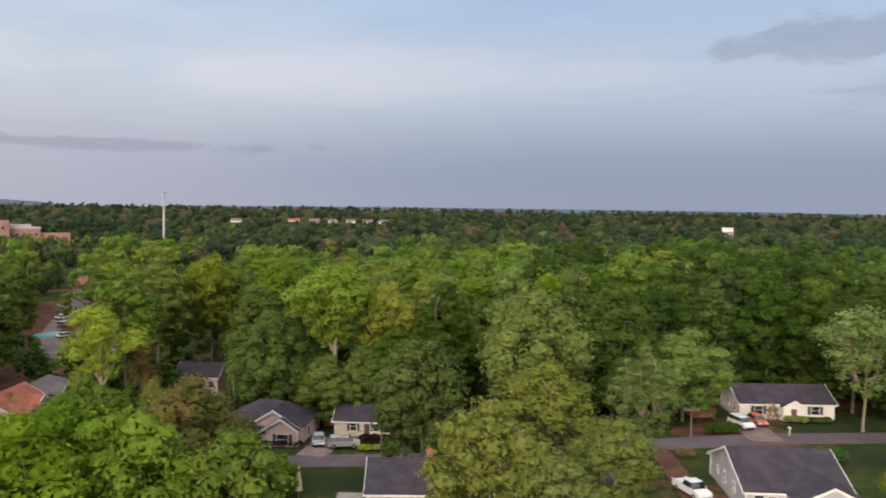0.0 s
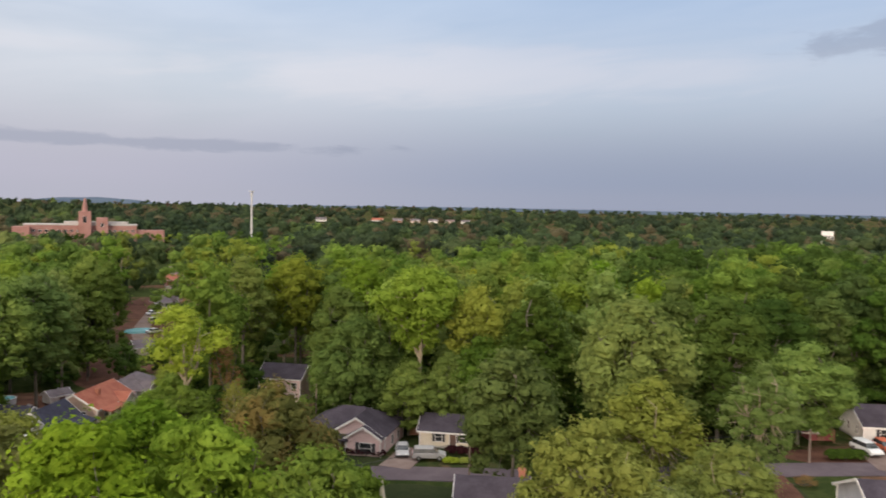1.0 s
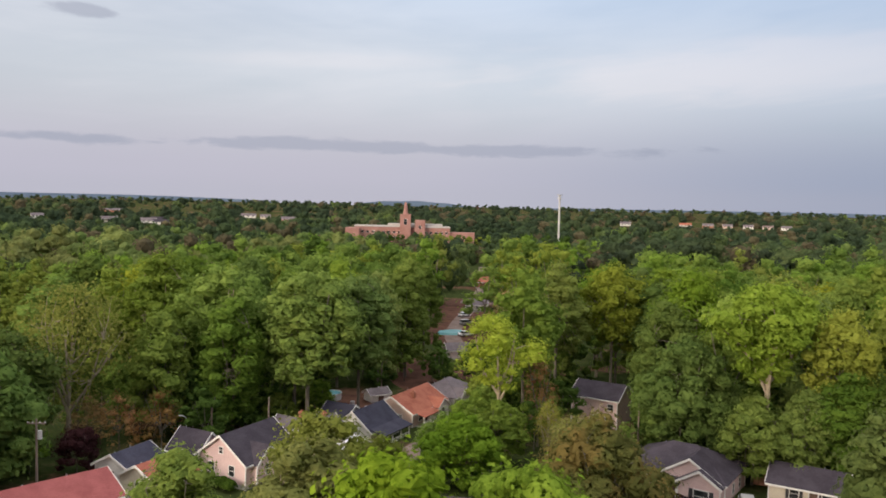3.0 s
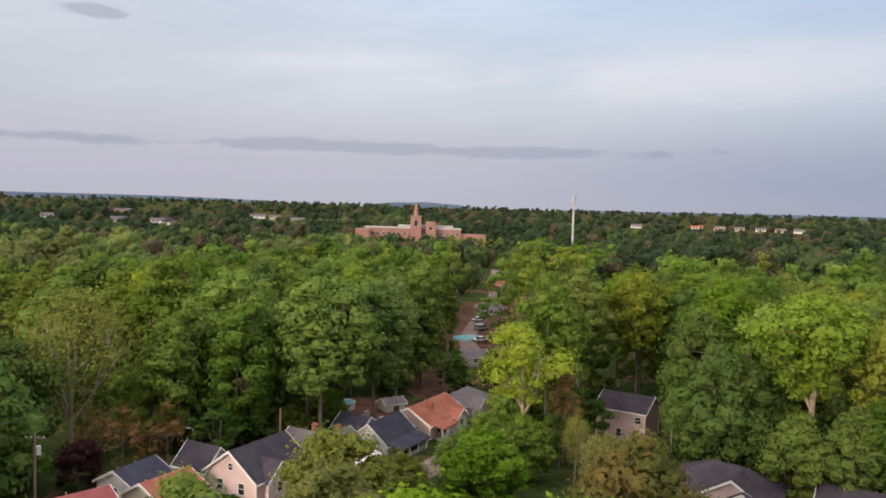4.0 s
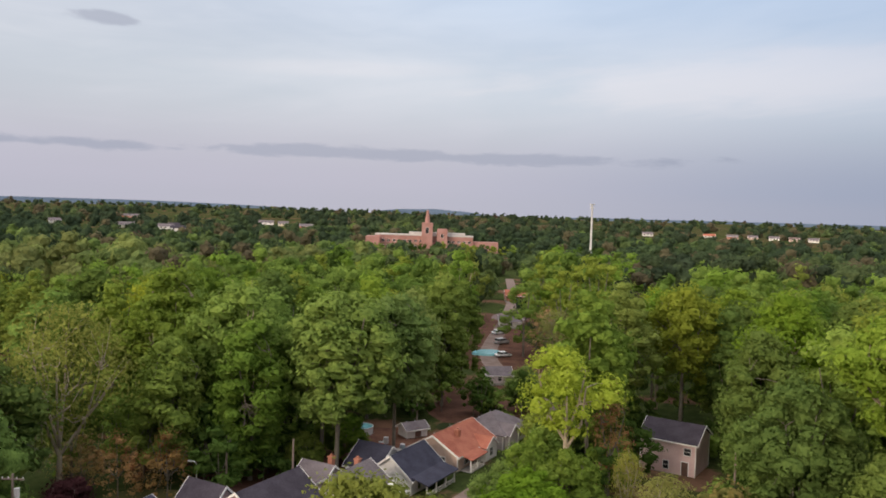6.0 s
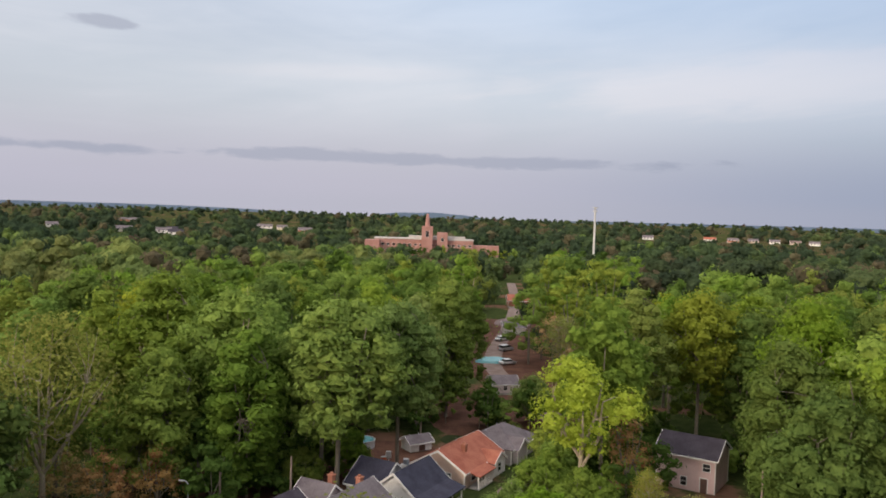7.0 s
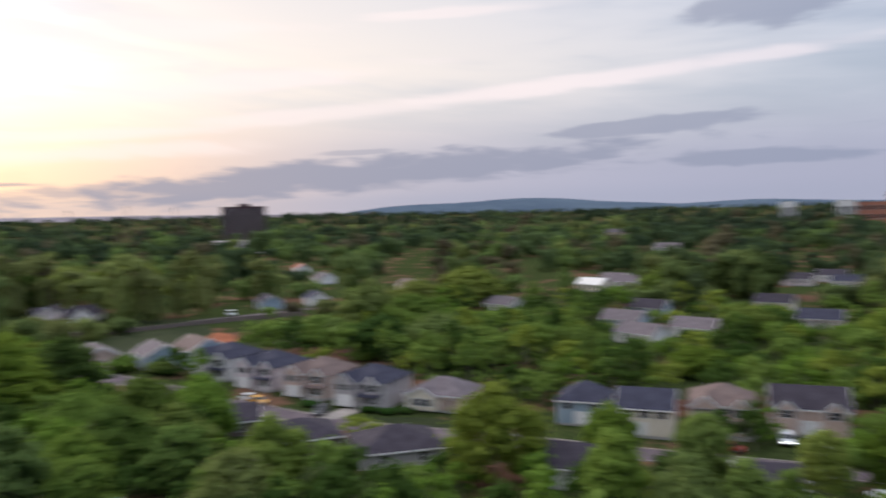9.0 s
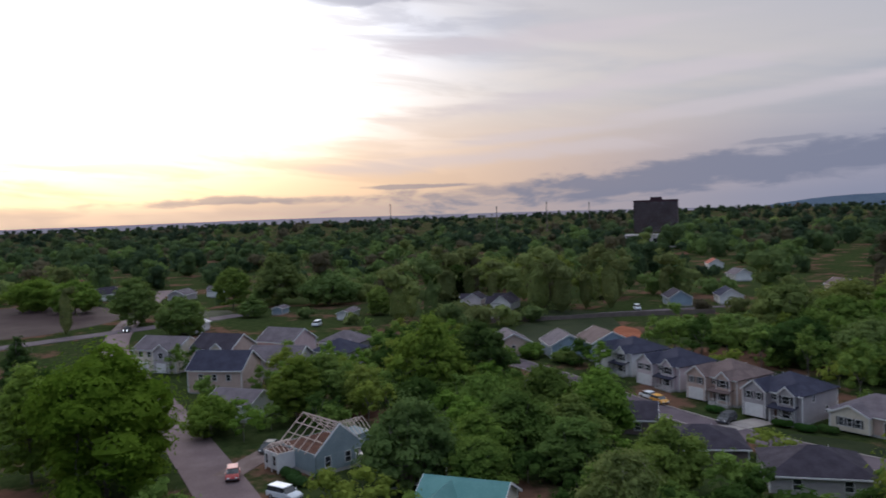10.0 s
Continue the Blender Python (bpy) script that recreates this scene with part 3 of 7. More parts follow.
strip("road", "grey asphalt street before the small houses", "road", [(-64, 97), (-45, 101), (-20, 105.3), (-10, 106.0), (12, 107.8), (34, 110.6), (66, 115.2), (120, 122)], 5.2, M["asphalt"])
strip("road", "narrow grey street running between the trees", "road", [(-63, 40), (-65, 70), (-66, 100), (-66.5, 130), (-69, 158), (-84, 184), (-108, 213), (-133, 279), (-160, 345), (-200, 430)], 4.6, M["drive"])
strip("road", "new asphalt street before the two-storey houses", "road", [(-175, -110), (-165, -62), (-161.5, -40), (-157, -15), (-155, 20), (-154, 55), (-150, 85)], 6.0, M["asphalt"], kerbs=True)
strip("road", "grey asphalt street beside the unfinished house", "road", [(-66, 0), (-74, -28), (-80, -50), (-85, -72), (-91, -100), (-99, -140), (-110, -185), (-128, -232), (-160, -300), (-200, -380)], 7.4, M["lane"])
strip("road", "far asphalt street across the field", "road", [(-60, -215), (-95, -222), (-130, -228), (-175, -238)], 9.0, M["asphalt"], lift=0.10)
strip("road", "pale concrete lane beside the open field", "road", [(-222, -160), (-240, -143), (-262, -122), (-300, -100)], 4.0, M["asphalt"])
strip("driveway", "pinkish gravel driveway with two parked cars", "driveway", [(-18.2, 107.5), (-17.2, 112), (-16.6, 116.5)], 4.4, M["drive"], lift=0.10)
strip("driveway", "pale driveway of the white bungalow", "driveway", [(47.6, 111.5), (47.9, 117), (48.2, 122)], 5.0, M["drive"], lift=0.10)
strip("driveway", "worn earth driveway beside the blue-grey house", "driveway", [(30.5, 108), (30.4, 98), (29.8, 84)], 3.0, M["mulch"], lift=0.08)
strip("driveway", "earth driveway of the unfinished house", "driveway", [(-83, -57), (-88, -60), (-93, -63)], 4.0, M["drive"], lift=0.10)
strip("driveway", "white concrete driveway of a two-storey house", "driveway", [(-160, -27.5), (-165, -26), (-168.5, -25)], 4.4, M["kerb"], lift=0.12)
strip("driveway", "concrete driveway of a dark-roofed house", "driveway", [(-155.5, 55), (-163, 56), (-168, 56.5)], 4.2, M["kerb"], lift=0.12)
strip("driveway", "pale driveway of a low house", "driveway", [(-138, 60), (-148, 66), (-158, 70)], 5.0, M["kerb"], lift=0.12)


def patch(name, label, category, cx, cy, rx, ry, rot, material, lift=0.05):
    """An uneven patch of lawn, clay or litter lying on the ground."""
    vs, fs, n, m = [], [], 40, 8
    c, s = math.cos(radians(rot)), math.sin(radians(rot))
    for j in range(1, m + 1):
        for k in range(n):
            a = 2 * math.pi * k / n
            e = 1 + 0.22 * noise.noise((math.cos(a) * 1.3 + cx, math.sin(a) * 1.3 + cy, 0.0))
            u, v = rx * e * math.cos(a) * j / m, ry * e * math.sin(a) * j / m
            x, y = cx + u * c - v * s, cy + u * s + v * c
            vs.append((x, y, ground_z(x, y) + (lift if j < m else -0.1)))
    fs.append(tuple(range(n)))
    for j in range(m - 1):
        for k in range(n):
            q = (k + 1) % n
            fs.append((j * n + k, (j + 1) * n + k, (j + 1) * n + q, j * n + q))
    return tagged(part(name, (vs, fs), material), label, category, kind="structure")


patch("lawn", "mown green lawn before the rose house", "lawn", -24.5, 110.5, 9, 3.2, -3, M["grass"])
patch("lawn", "green lawn across the street", "lawn", -14, 98, 9, 4, 5, M["grass"])
patch("lawn", "green lawn beside the blue-grey house", "lawn", 29, 102, 4, 6, 0, M["grass"])
patch("lawn", "green lawn of the white bungalow", "lawn", 60, 120, 9, 3.0, 5, M["grass"])
patch("lawn", "green lawn across from the bungalow", "lawn", 56, 105, 10, 5, 8, M["grass"])
patch("lawn", "green back lawn behind the red-roofed house", "lawn", -83, 151, 5.5, 3.6, 0, M["grass"])
patch("soil", "brown leaf litter along the narrow street", "soil", -104, 216, 13, 34, 30, M["mulch"], 0.02)
patch("soil", "brown leaf litter under the trees by the street", "soil", -83, 176, 22, 24, 0, M["mulch"], 0.03)
patch("paving", "worn pink paving at the bend of the street", "paving", -134, 284, 7, 12, 25, M["lane"], 0.10)
patch("soil", "brown leaf litter beside the far street", "soil", -128, 262, 12, 34, 25, M["mulch"], 0.03)
patch("lawn", "dry back lawn behind the rose row", "lawn", -97.8, 96.8, 7.5, 5, 10, M["dry"])
patch("soil", "bare red-brown soil at the wood's edge", "soil", -91, 132, 10, 15, 0, M["mulch"])
patch("soil", "brown leaf litter behind the row of houses", "soil", -93, 108, 8, 9, 0, M["mulch"])
patch("soil", "brown leaf litter beside the white bungalow", "soil", 40, 117, 6, 3.5, 5, M["mulch"])
patch("soil", "brown leaf litter behind the new houses", "soil", -186, 45, 7, 38, 0, M["mulch"], 0.06)
patch("field", "bare pinkish-brown field", "field", -105, -300, 45, 62, -20, M["field"], 0.06)
patch("lawn", "wide mown green field", "lawn", -226, -118, 46, 18, 42, M["grass"], 0.08)
patch("clay", "strip of raw red clay in the field", "clay", -226, -96, 13, 4.0, 42, M["clay"], 0.14)
patch("lawn", "green lawns between far houses", "lawn", -160, -245, 26, 14, 50, M["grass"], 0.08)
patch("lawn", "green verge of the new street", "lawn", -162, -8, 4.5, 12, 0, M["grass"], 0.06)
patch("lawn", "garden lawn by the low tan house", "lawn", -158, 76, 8, 6, 0, M["grass"], 0.06)

# ---- houses ----
SIDES = {"F": (0, -1, 0), "B": (0, 1, 180), "R": (1, 0, 90), "L": (-1, 0, -90)}
WIN_CACHE = {}


def window(parent, x, y, z, ang, w, h, shutters=False, mullion=True):
    key = (w, h, shutters, mullion)
    if key not in WIN_CACHE:
        bm = bmesh.new()
        t = 0.09
        rings = [[bm.verts.new((sx * (w / 2 + e), yy, sz * (h / 2 + e))) for sx, sz in ((-1, -1), (1, -1), (1, 1), (-1, 1))]
                 for e, yy in ((t, 0.02), (t, -0.07), (0, -0.07), (0, 0.02))]
        for p, q in zip(rings, rings[1:] + rings[:1]):
            for i in range(4):
                bm.faces.new((p[i], p[(i + 1) % 4], q[(i + 1) % 4], q[i]))
        m1 = bpy.data.meshes.new("window_frame")
        bmesh.ops.recalc_face_normals(bm, faces=bm.faces)
        bm.to_mesh(m1)
        bm.free()
        m1.materials.append(M["trim"])
        bm = boxm(-w / 2, w / 2, -0.03, 0.01, -h / 2, h / 2)
        bmesh.ops.recalc_face_normals(bm, faces=bm.faces)
        m2 = bpy.data.meshes.new("pane")
        bm.to_mesh(m2)
        bm.free()
        m2.materials.append(M["glass"])
        m4 = None
        if mullion:
            bm = boxm(-w / 2, w / 2, -0.05, 0.0, -0.03, 0.03)
            m4 = bpy.data.meshes.new("sash_bar")
            bmesh.ops.recalc_face_normals(bm, faces=bm.faces)
            bm.to_mesh(m4)
            bm.free()
            m4.materials.append(M["trim"])
        m3 = None
        if shutters:
            bm = bmesh.new()
            sw = min(0.5, w * 0.38)
            box(bm, -sw / 2, sw / 2, -0.06, 0.01, -h / 2 - 0.05, h / 2 + 0.05)
            m3 = bpy.data.meshes.new("shutter")
            bmesh.ops.recalc_face_normals(bm, faces=bm.faces)
            bm.to_mesh(m3)
            bm.free()
            m3.materials.append(M["shutter"])
        WIN_CACHE[key] = (m1, m2, m3, m4)
    m1, m2, m3, m4 = WIN_CACHE[key]
    fr = new("window", m1)
    fr.parent = parent
    fr.matrix_basis = pose(x, y, z, 0, 0, ang)
    pane = new("pane", m2)
    pane.parent = fr
    if m4:
        bar = new("sash_bar", m4)
        bar.parent = fr
    if m3:
        sw = min(0.5, w * 0.38)
        for s in (-1, 1):
            sh = new("shutter", m3)
            sh.parent = fr
            sh.matrix_basis = pose(s * (w / 2 + 0.10 + sw / 2), 0, 0)
    return fr


def roof_gable(bm, x0, x1, y0, y1, eave, rise, over=0.4, t=0.16):
    """Ridge along x between two eaves."""
    ym, hw = (y0 + y1) / 2, (y1 - y0) / 2
    k = rise / hw
    a, b = x0 - over, x1 + over
    zo = eave - over * k + 0.12
    zt = eave + rise + 0.12
    slab(bm, [(a, y0 - over, zo), (b, y0 - over, zo), (b, ym, zt), (a, ym, zt)], t)
    slab(bm, [(b, y1 + over, zo), (a, y1 + over, zo), (a, ym, zt), (b, ym, zt)], t)


def roof_hip(bm, x0, x1, y0, y1, eave, rise, over=0.4, t=0.16):
    ym, hw = (y0 + y1) / 2, min((y1 - y0) / 2, (x1 - x0) / 2 - 0.05)
    k = rise / ((y1 - y0) / 2)
    zo, zt = eave - over * k + 0.12, eave + rise + 0.12
    a, b, c, d = x0 - over, x1 + over, y0 - over, y1 + over
    ra, rb = x0 + hw, x1 - hw
    slab(bm, [(a, c, zo), (b, c, zo), (rb, ym, zt), (ra, ym, zt)], t)
    slab(bm, [(b, d, zo), (a, d, zo), (ra, ym, zt), (rb, ym, zt)], t)
    slab(bm, [(b, c, zo), (b, d, zo), (rb, ym, zt)], t)
    slab(bm, [(a, d, zo), (a, c, zo), (ra, ym, zt)], t)


def prism(bm, x0, x1, y0, y1, z0, eave, rise):
    """Walls with gable ends at x0 and x1."""
    ym = (y0 + y1) / 2
    pro = [(y0, z0), (y1, z0), (y1, eave), (ym, eave + rise), (y0, eave)]
    a = [bm.verts.new((x0, y, z)) for y, z in pro]
    b = [bm.verts.new((x1, y, z)) for y, z in pro]
    bm.faces.new(a[::-1])
    bm.faces.new(b)
    for i in range(5):
        j = (i + 1) % 5
        bm.faces.new((a[i], a[j], b[j], b[i]))


def rake(bm, x, y0, y1, eave, rise, over=0.4, out=1):
    """White boards under the roof's sloping edge at a gable end that faces +x or -x."""
    ym, k = (y0 + y1) / 2, rise / ((y1 - y0) / 2)
    xa, xb = sorted((x + out * over, x + out * (over + 0.06)))
    for s, ye in ((-1, y0), (1, y1)):
        yo = ye + s * over
        zo, zt = eave - over * k - 0.02, eave + rise - 0.02
        pts = [(yo, zo - 0.14), (yo, zo + 0.17), (ym, zt + 0.17), (ym, zt - 0.14)]
        a = [bm.verts.new((xa, y, z)) for y, z in pts]
        b = [bm.verts.new((xb, y, z)) for y, z in pts]
        bm.faces.new(a)
        bm.faces.new(b[::-1])
        for i in range(4):
            bm.faces.new((a[i], b[i], b[(i + 1) % 4], a[(i + 1) % 4]))


def house(label, x, y, rot, w, d, eave, rise, wall, roof, kind="gable", wins=(), gables=(), porch=None, chimney=None, doors=(), z=None,
          storeys=1, shutters=True, category="house", name="house", garage=None, gable_wall=None, group="", foundation="concrete"):
    """A house whose ridge runs along its own x; its front looks along -y. gables: front wings (middle, width, depth out, rise, eave)."""
    if z is None:
        z = min(ground_z(x + i * w / 2, y + j * d / 2) for i in (-1, 0, 1) for j in (-1, 0, 1)) + 0.1
    h = thing(name, label, category, x, y, z, rot, group)
    x0, x1, y0, y1 = -w / 2, w / 2, -d / 2, d / 2
    part("foundation", boxm(x0 + .06, x1 - .06, y0 + .06, y1 - .06, -1.0, 0.42), M[foundation], h)
    bm = bmesh.new()
    if kind == "gable":
        prism(bm, x0, x1, y0, y1, 0.4, eave, rise)
    else:
        box(bm, x0, x1, y0, y1, 0.4, eave)
    part("wall", bm, M[wall], h)
    bm = bmesh.new()
    (roof_gable if kind == "gable" else roof_hip)(bm, x0, x1, y0, y1, eave, rise)
    roof_ob = part("roof", bm, M[roof], h)
    for s, yy in ((-1, y0), (1, y1)):
        k = rise / (d / 2)
        a, b = sorted((yy + s * 0.40, yy + s * 0.50))
        part("gutter", boxm(x0 - 0.38, x1 + 0.38, a, b, eave - 0.4 * k - 0.14, eave - 0.4 * k + 0.06), M["trim"], h)
    if kind == "gable":
        for xx, o in ((x0, -1), (x1, 1)):
            bm = bmesh.new()
            rake(bm, xx, y0, y1, eave, rise, out=o)
            part("rake_board", bm, M["trim"], h)
    for xx in (x0, x1):
        for yy in (y0, y1):
            part("corner_board", boxm(xx - .08, xx + .08, yy - .08, yy + .08, 0.4, eave - 0.02), M["trim"], h)
    for i, (cx, gw, out, grise, geave, gmat) in enumerate(gables):
        bm = bmesh.new()
        back = min(grise / rise, 1.0) * d / 2 + max(0, (geave - eave)) / max(rise, .1) * d / 2
        L = out + 0.3
        turn = pose(cx, y0, 0, 0, 0, -90)
        prism(bm, 0.0, L, -gw / 2, gw / 2, 0.4, geave, grise)
        bmesh.ops.transform(bm, matrix=turn @ Matrix.Translation((-0.3, 0, 0)), verts=bm.verts)
        wing = part("wing_wall", bm, M[gmat or wall], h)
        bm = bmesh.new()
        roof_gable(bm, -back - 0.2, out, -gw / 2, gw / 2, geave, grise, over=0.3)
        bmesh.ops.transform(bm, matrix=turn, verts=bm.verts)
        part("wing_roof", bm, M[roof], h)
        bm = bmesh.new()
        rake(bm, out, -gw / 2, gw / 2, geave, grise, over=0.3, out=1)
        bmesh.ops.transform(bm, matrix=turn, verts=bm.verts)
        part("rake_board", bm, M["trim"], h)
        for s in (-1, 1):
            part("corner_board", boxm(cx + s * gw / 2 - .07, cx + s * gw / 2 + .07, y0 - out - .06, y0 - out + .06, 0.4, geave - .02), M["trim"], h)
    for side, u, zc, ww, wh in wins:
        sx, sy, ang = SIDES[side[0]]
        out = gables[int(side[1])][2] if len(side) > 1 else 0.0
        if side[0] in "FB":
            px, py = u, sy * (d / 2 + out)
        else:
            px, py = sx * w / 2, u
        window(h, px, py, zc, ang, ww, wh, shutters and side[0] == "F")
    for side, u, dw, dh in doors:
        sx, sy, ang = SIDES[side[0]]
        out = gables[int(side[1])][2] if len(side) > 1 else 0.0
        px, py = (u, sy * (d / 2 + out)) if side[0] in "FB" else (sx * w / 2, u)
        bm = bmesh.new()
        box(bm, -dw / 2, dw / 2, -0.06, 0.02, 0.42, 0.42 + dh, 0.01)
        for zz in (0.55, 1.4):
            box(bm, -dw / 2 + .12, dw / 2 - .12, -0.075, -0.05, zz, zz + 0.65)
        dob = part("door", bm, M["door"] if dw < 1.6 else M["trim"], h, "panelled garage door" if dw > 1.6 else "", pose(px, py, 0, 0, 0, ang))
        bm = bmesh.new()
        box(bm, -dw / 2 - .12, -dw / 2, -0.08, 0.02, 0.42, 0.42 + dh)
        box(bm, dw / 2, dw / 2 + .12, -0.08, 0.02, 0.42, 0.42 + dh)
        box(bm, -dw / 2 - .12, dw / 2 + .12, -0.08, 0.02, 0.42 + dh, 0.54 + dh)
        part("door_frame", bm, M["trim"], dob)
    if porch:
        pa, pb, pd, ph, pmat = porch
        part("porch_floor", boxm(pa, pb, y0 - pd, y0, -0.6, 0.38), M["concrete"], h)
        bm = bmesh.new()
        slab(bm, [(pa - .25, y0 - pd - .3, ph), (pb + .25, y0 - pd - .3, ph), (pb + .25, y0 - .02, ph + 0.28 * pd), (pa - .25, y0 - .02, ph + 0.28 * pd)], 0.16)
        part("porch_roof", bm, M[pmat], h)
        n = max(2, int((pb - pa) / 2.2) + 1)
        for i in range(n):
            px = pa + .15 + (pb - pa - .3) * i / (n - 1)
            bm = bmesh.new()
            box(bm, px - .08, px + .08, y0 - pd + .08, y0 - pd + .24, 0.38, ph - .12)
            box(bm, px - .13, px + .13, y0 - pd + .03, y0 - pd + .29, ph - .24, ph - .12)
            part("porch_post", bm, M["trim"], h)
        bm = bmesh.new()
        box(bm, pa + .1, pb - .1, y0 - pd + .13, y0 - pd + .19, 1.2, 1.28)
        for i in range(int((pb - pa) / 0.25)):
            px = pa + .2 + i * .25
            box(bm, px - .02, px + .02, y0 - pd + .14, y0 - pd + .18, 0.38, 1.2)
        part("porch_rail", bm, M["trim"], h)
    if chimney:
        cx, cy, top = chimney
        bm = boxm(cx - .35, cx + .35, cy - .35, cy + .35, eave * .5, top, bevel=0.02)
        box(bm, cx - .42, cx + .42, cy - .42, cy + .42, top, top + 0.14)
        box(bm, cx - .15, cx + .15, cy - .15, cy + .15, top + 0.14, top + 0.4)
        part("chimney", bm, M["brick"], h)
    # roof vents
    for vx, vh in ((w * .18, .45), (-w * .25, .35)):
        bm = bmesh.new()
        tube(bm, (vx, d * .2, eave + rise * .45), (vx, d * .2, eave + rise * .6 + vh), .06, .06)
        part("vent_pipe", bm, M["steel"], h)
    return h


def row(side, xs, zc, w, h):
    return [(side, u, zc, w, h) for u in xs]


# near houses, first street
house("rose-sided bungalow with twin front gables and slate roof", -26.2, 118.8, -7, 12.6, 9.4, 3.5, 2.5, "w_pink", "r_slate", "hip",
      gables=[(2.2, 7.6, 0.5, 2.35, 3.45, "w_pink"), (3.7, 5.0, 1.7, 1.55, 3.35, "w_pink")], wins=[("F1", 4.0, 1.9, 1.7, 1.5), ("R", -1, 1.9, .8, 1.2), ("R", 2, 1.9, .8, 1.2), ("F", -4.5, 1.9, .9, 1.4)],
      doors=[("F0", .4, .95, 2.05)], porch=(-1.6, 1.2, 1.9, 2.9, "r_slate"))
house("small cream house with dark slate roof and black shutters", -11.8, 120.6, -3, 8.2, 7.0, 2.7, 1.55, "w_cream", "r_slate", wins=[("F", -1.3, 1.8, .95, 1.3), ("F", 2.2, 1.8, .95, 1.3), ("L", 0, 1.8, .8, 1.1)],
      doors=[("F", .8, .9, 2.0)])
house("white bungalow with dark roof, shutters and small pediment porch", 56.0, 128.9, 0, 15.2, 8.6, 3.0, 2.1, "w_white", "r_slate", gables=[(.4, 3.2, 1.6, .9, 2.8, "trim")],
      wins=[("F", -4.6, 1.8, 1.3, 1.3), ("F", 4.6, 1.8, 1.3, 1.3), ("L", -2, 1.8, .7, 1.2), ("L", 1, 1.8, .7, 1.2), ("L", 3, 1.8, .5, .8), ("B", -3, 1.8, .9, 1.2), ("B", 3, 1.8, .9, 1.2)], doors=[("F0", .4, .95, 2.0)])
house("pale-sided house with wide slate gable roof", 39.9, 91.0, -3, 11.4, 13.2, 3.1, 2.8, "w_ash", "r_slate",
      gables=[(2.4, 7.2, 3.2, 1.7, 3.0, "w_ash"), (5.0, 2.6, 3.8, .8, 2.9, "trim")], wins=[("L", -2.6, 2.0, .6, 1.3), ("L", .9, 2.0, .7, 1.3), ("L", 3.6, 2.0, .6, .9), ("F0", 1.6, 1.9, 1.2, 1.3), ("F", -4.2, 1.9, 1, 1.3)],
      doors=[("F", -2.8, .9, 2.0)], shutters=False)
house("small house under a plain dark slate roof", -4.4, 89.6, 1, 7.4, 8.8, 3.2, 2.4, "w_grey", "r_slate", wins=[("F", -2, 1.8, .9, 1.2), ("F", 2, 1.8, .9, 1.2), ("L", 0, 1.8, .8, 1.1)], doors=[("F", 0, .9, 2.0)], chimney=(3.2, 1.6, 6.0), shutters=False)
house("low house with a pale grey roof behind trees", 17.8, 92.4, 1, 7.2, 8, 2.4, 1.5, "w_grey", "r_grey", wins=[("F", -2, 1.6, .9, 1.2), ("L", 0, 1.6, .8, 1.1)], doors=[("F", .5, .9, 2.0)], shutters=False)

# the row along the narrow street: gable ends look along -y, fronts along +x
house("rose-sided house with steep dark roof and side wing", -78.4, 95.6, 90, 9.6, 8.2, 3.2, 3.0, "w_pink", "r_slate", gables=[(-1.5, 4.2, .8, 1.9, 3.0, "w_pink")],
      wins=[("L", 1.6, 1.9, .9, 1.3), ("L", -1.8, 1.9, .9, 1.3), ("L", 0, 4.3, .6, .8), ("F", 2.5, 1.9, .9, 1.3), ("F0", -1.5, 1.9, .9, 1.3)], doors=[("F", .8, .95, 2.0)], z=0.0, shutters=False)
house("rose-sided back wing with slate roof and small window", -84.9, 92.9, 0, 5.0, 4.6, 3.2, 2.2, "w_pink", "r_slate", wins=[("F", -.5, 2.4, 1.2, 1.0), ("L", 0, 2.0, .8, 1.0)], z=0.0, shutters=False)
house("mauve cottage with brown-grey roof and white porch", -77.2, 109.0, 90, 8.6, 7.4, 2.9, 2.5, "w_lilac", "r_grey", wins=[("L", .2, 1.7, .7, 1.4), ("L", -2.2, 1.7, .7, 1.2), ("F", -2.5, 1.7, .9, 1.3), ("F", 2.5, 1.7, .9, 1.3)],
      porch=(-3.4, 3.8, 2.2, 2.6, "trim"), doors=[("F", 0, .95, 2.0)], z=-1.4, chimney=(3.0, .8, 5.6), shutters=False)
house("mauve cottage back wing with brown-grey roof", -82.4, 109.6, 0, 4.4, 6.0, 2.7, 2.3, "w_lilac", "r_grey", wins=[("F", -.6, 1.7, .7, 1.1)], z=-1.4, chimney=(.5, 2.0, 5.3), shutters=False)
house("white gabled cottage with blue-black roof and front porch", -77.0, 122.6, 90, 8.4, 6.6, 2.9, 2.6, "w_white", "r_blue", wins=[("L", .0, 1.8, .6, 1.3), ("L", 1.8, 1.8, .6, 1.1), ("F", -2.2, 1.7, .8, 1.3), ("F", 2.0, 1.7, .8, 1.3)],
      porch=(-4.0, 4.0, 2.4, 2.5, "r_blue"), doors=[("F", 0, .95, 2.0)], z=-2.3, shutters=False)
house("blue-black roofed back wing of the white cottage", -82.3, 122.6, 0, 5.0, 7.2, 2.8, 2.4, "w_white", "r_blue", wins=[("F", -.8, 1.7, .7, 1.1)], z=-2.3, shutters=False)
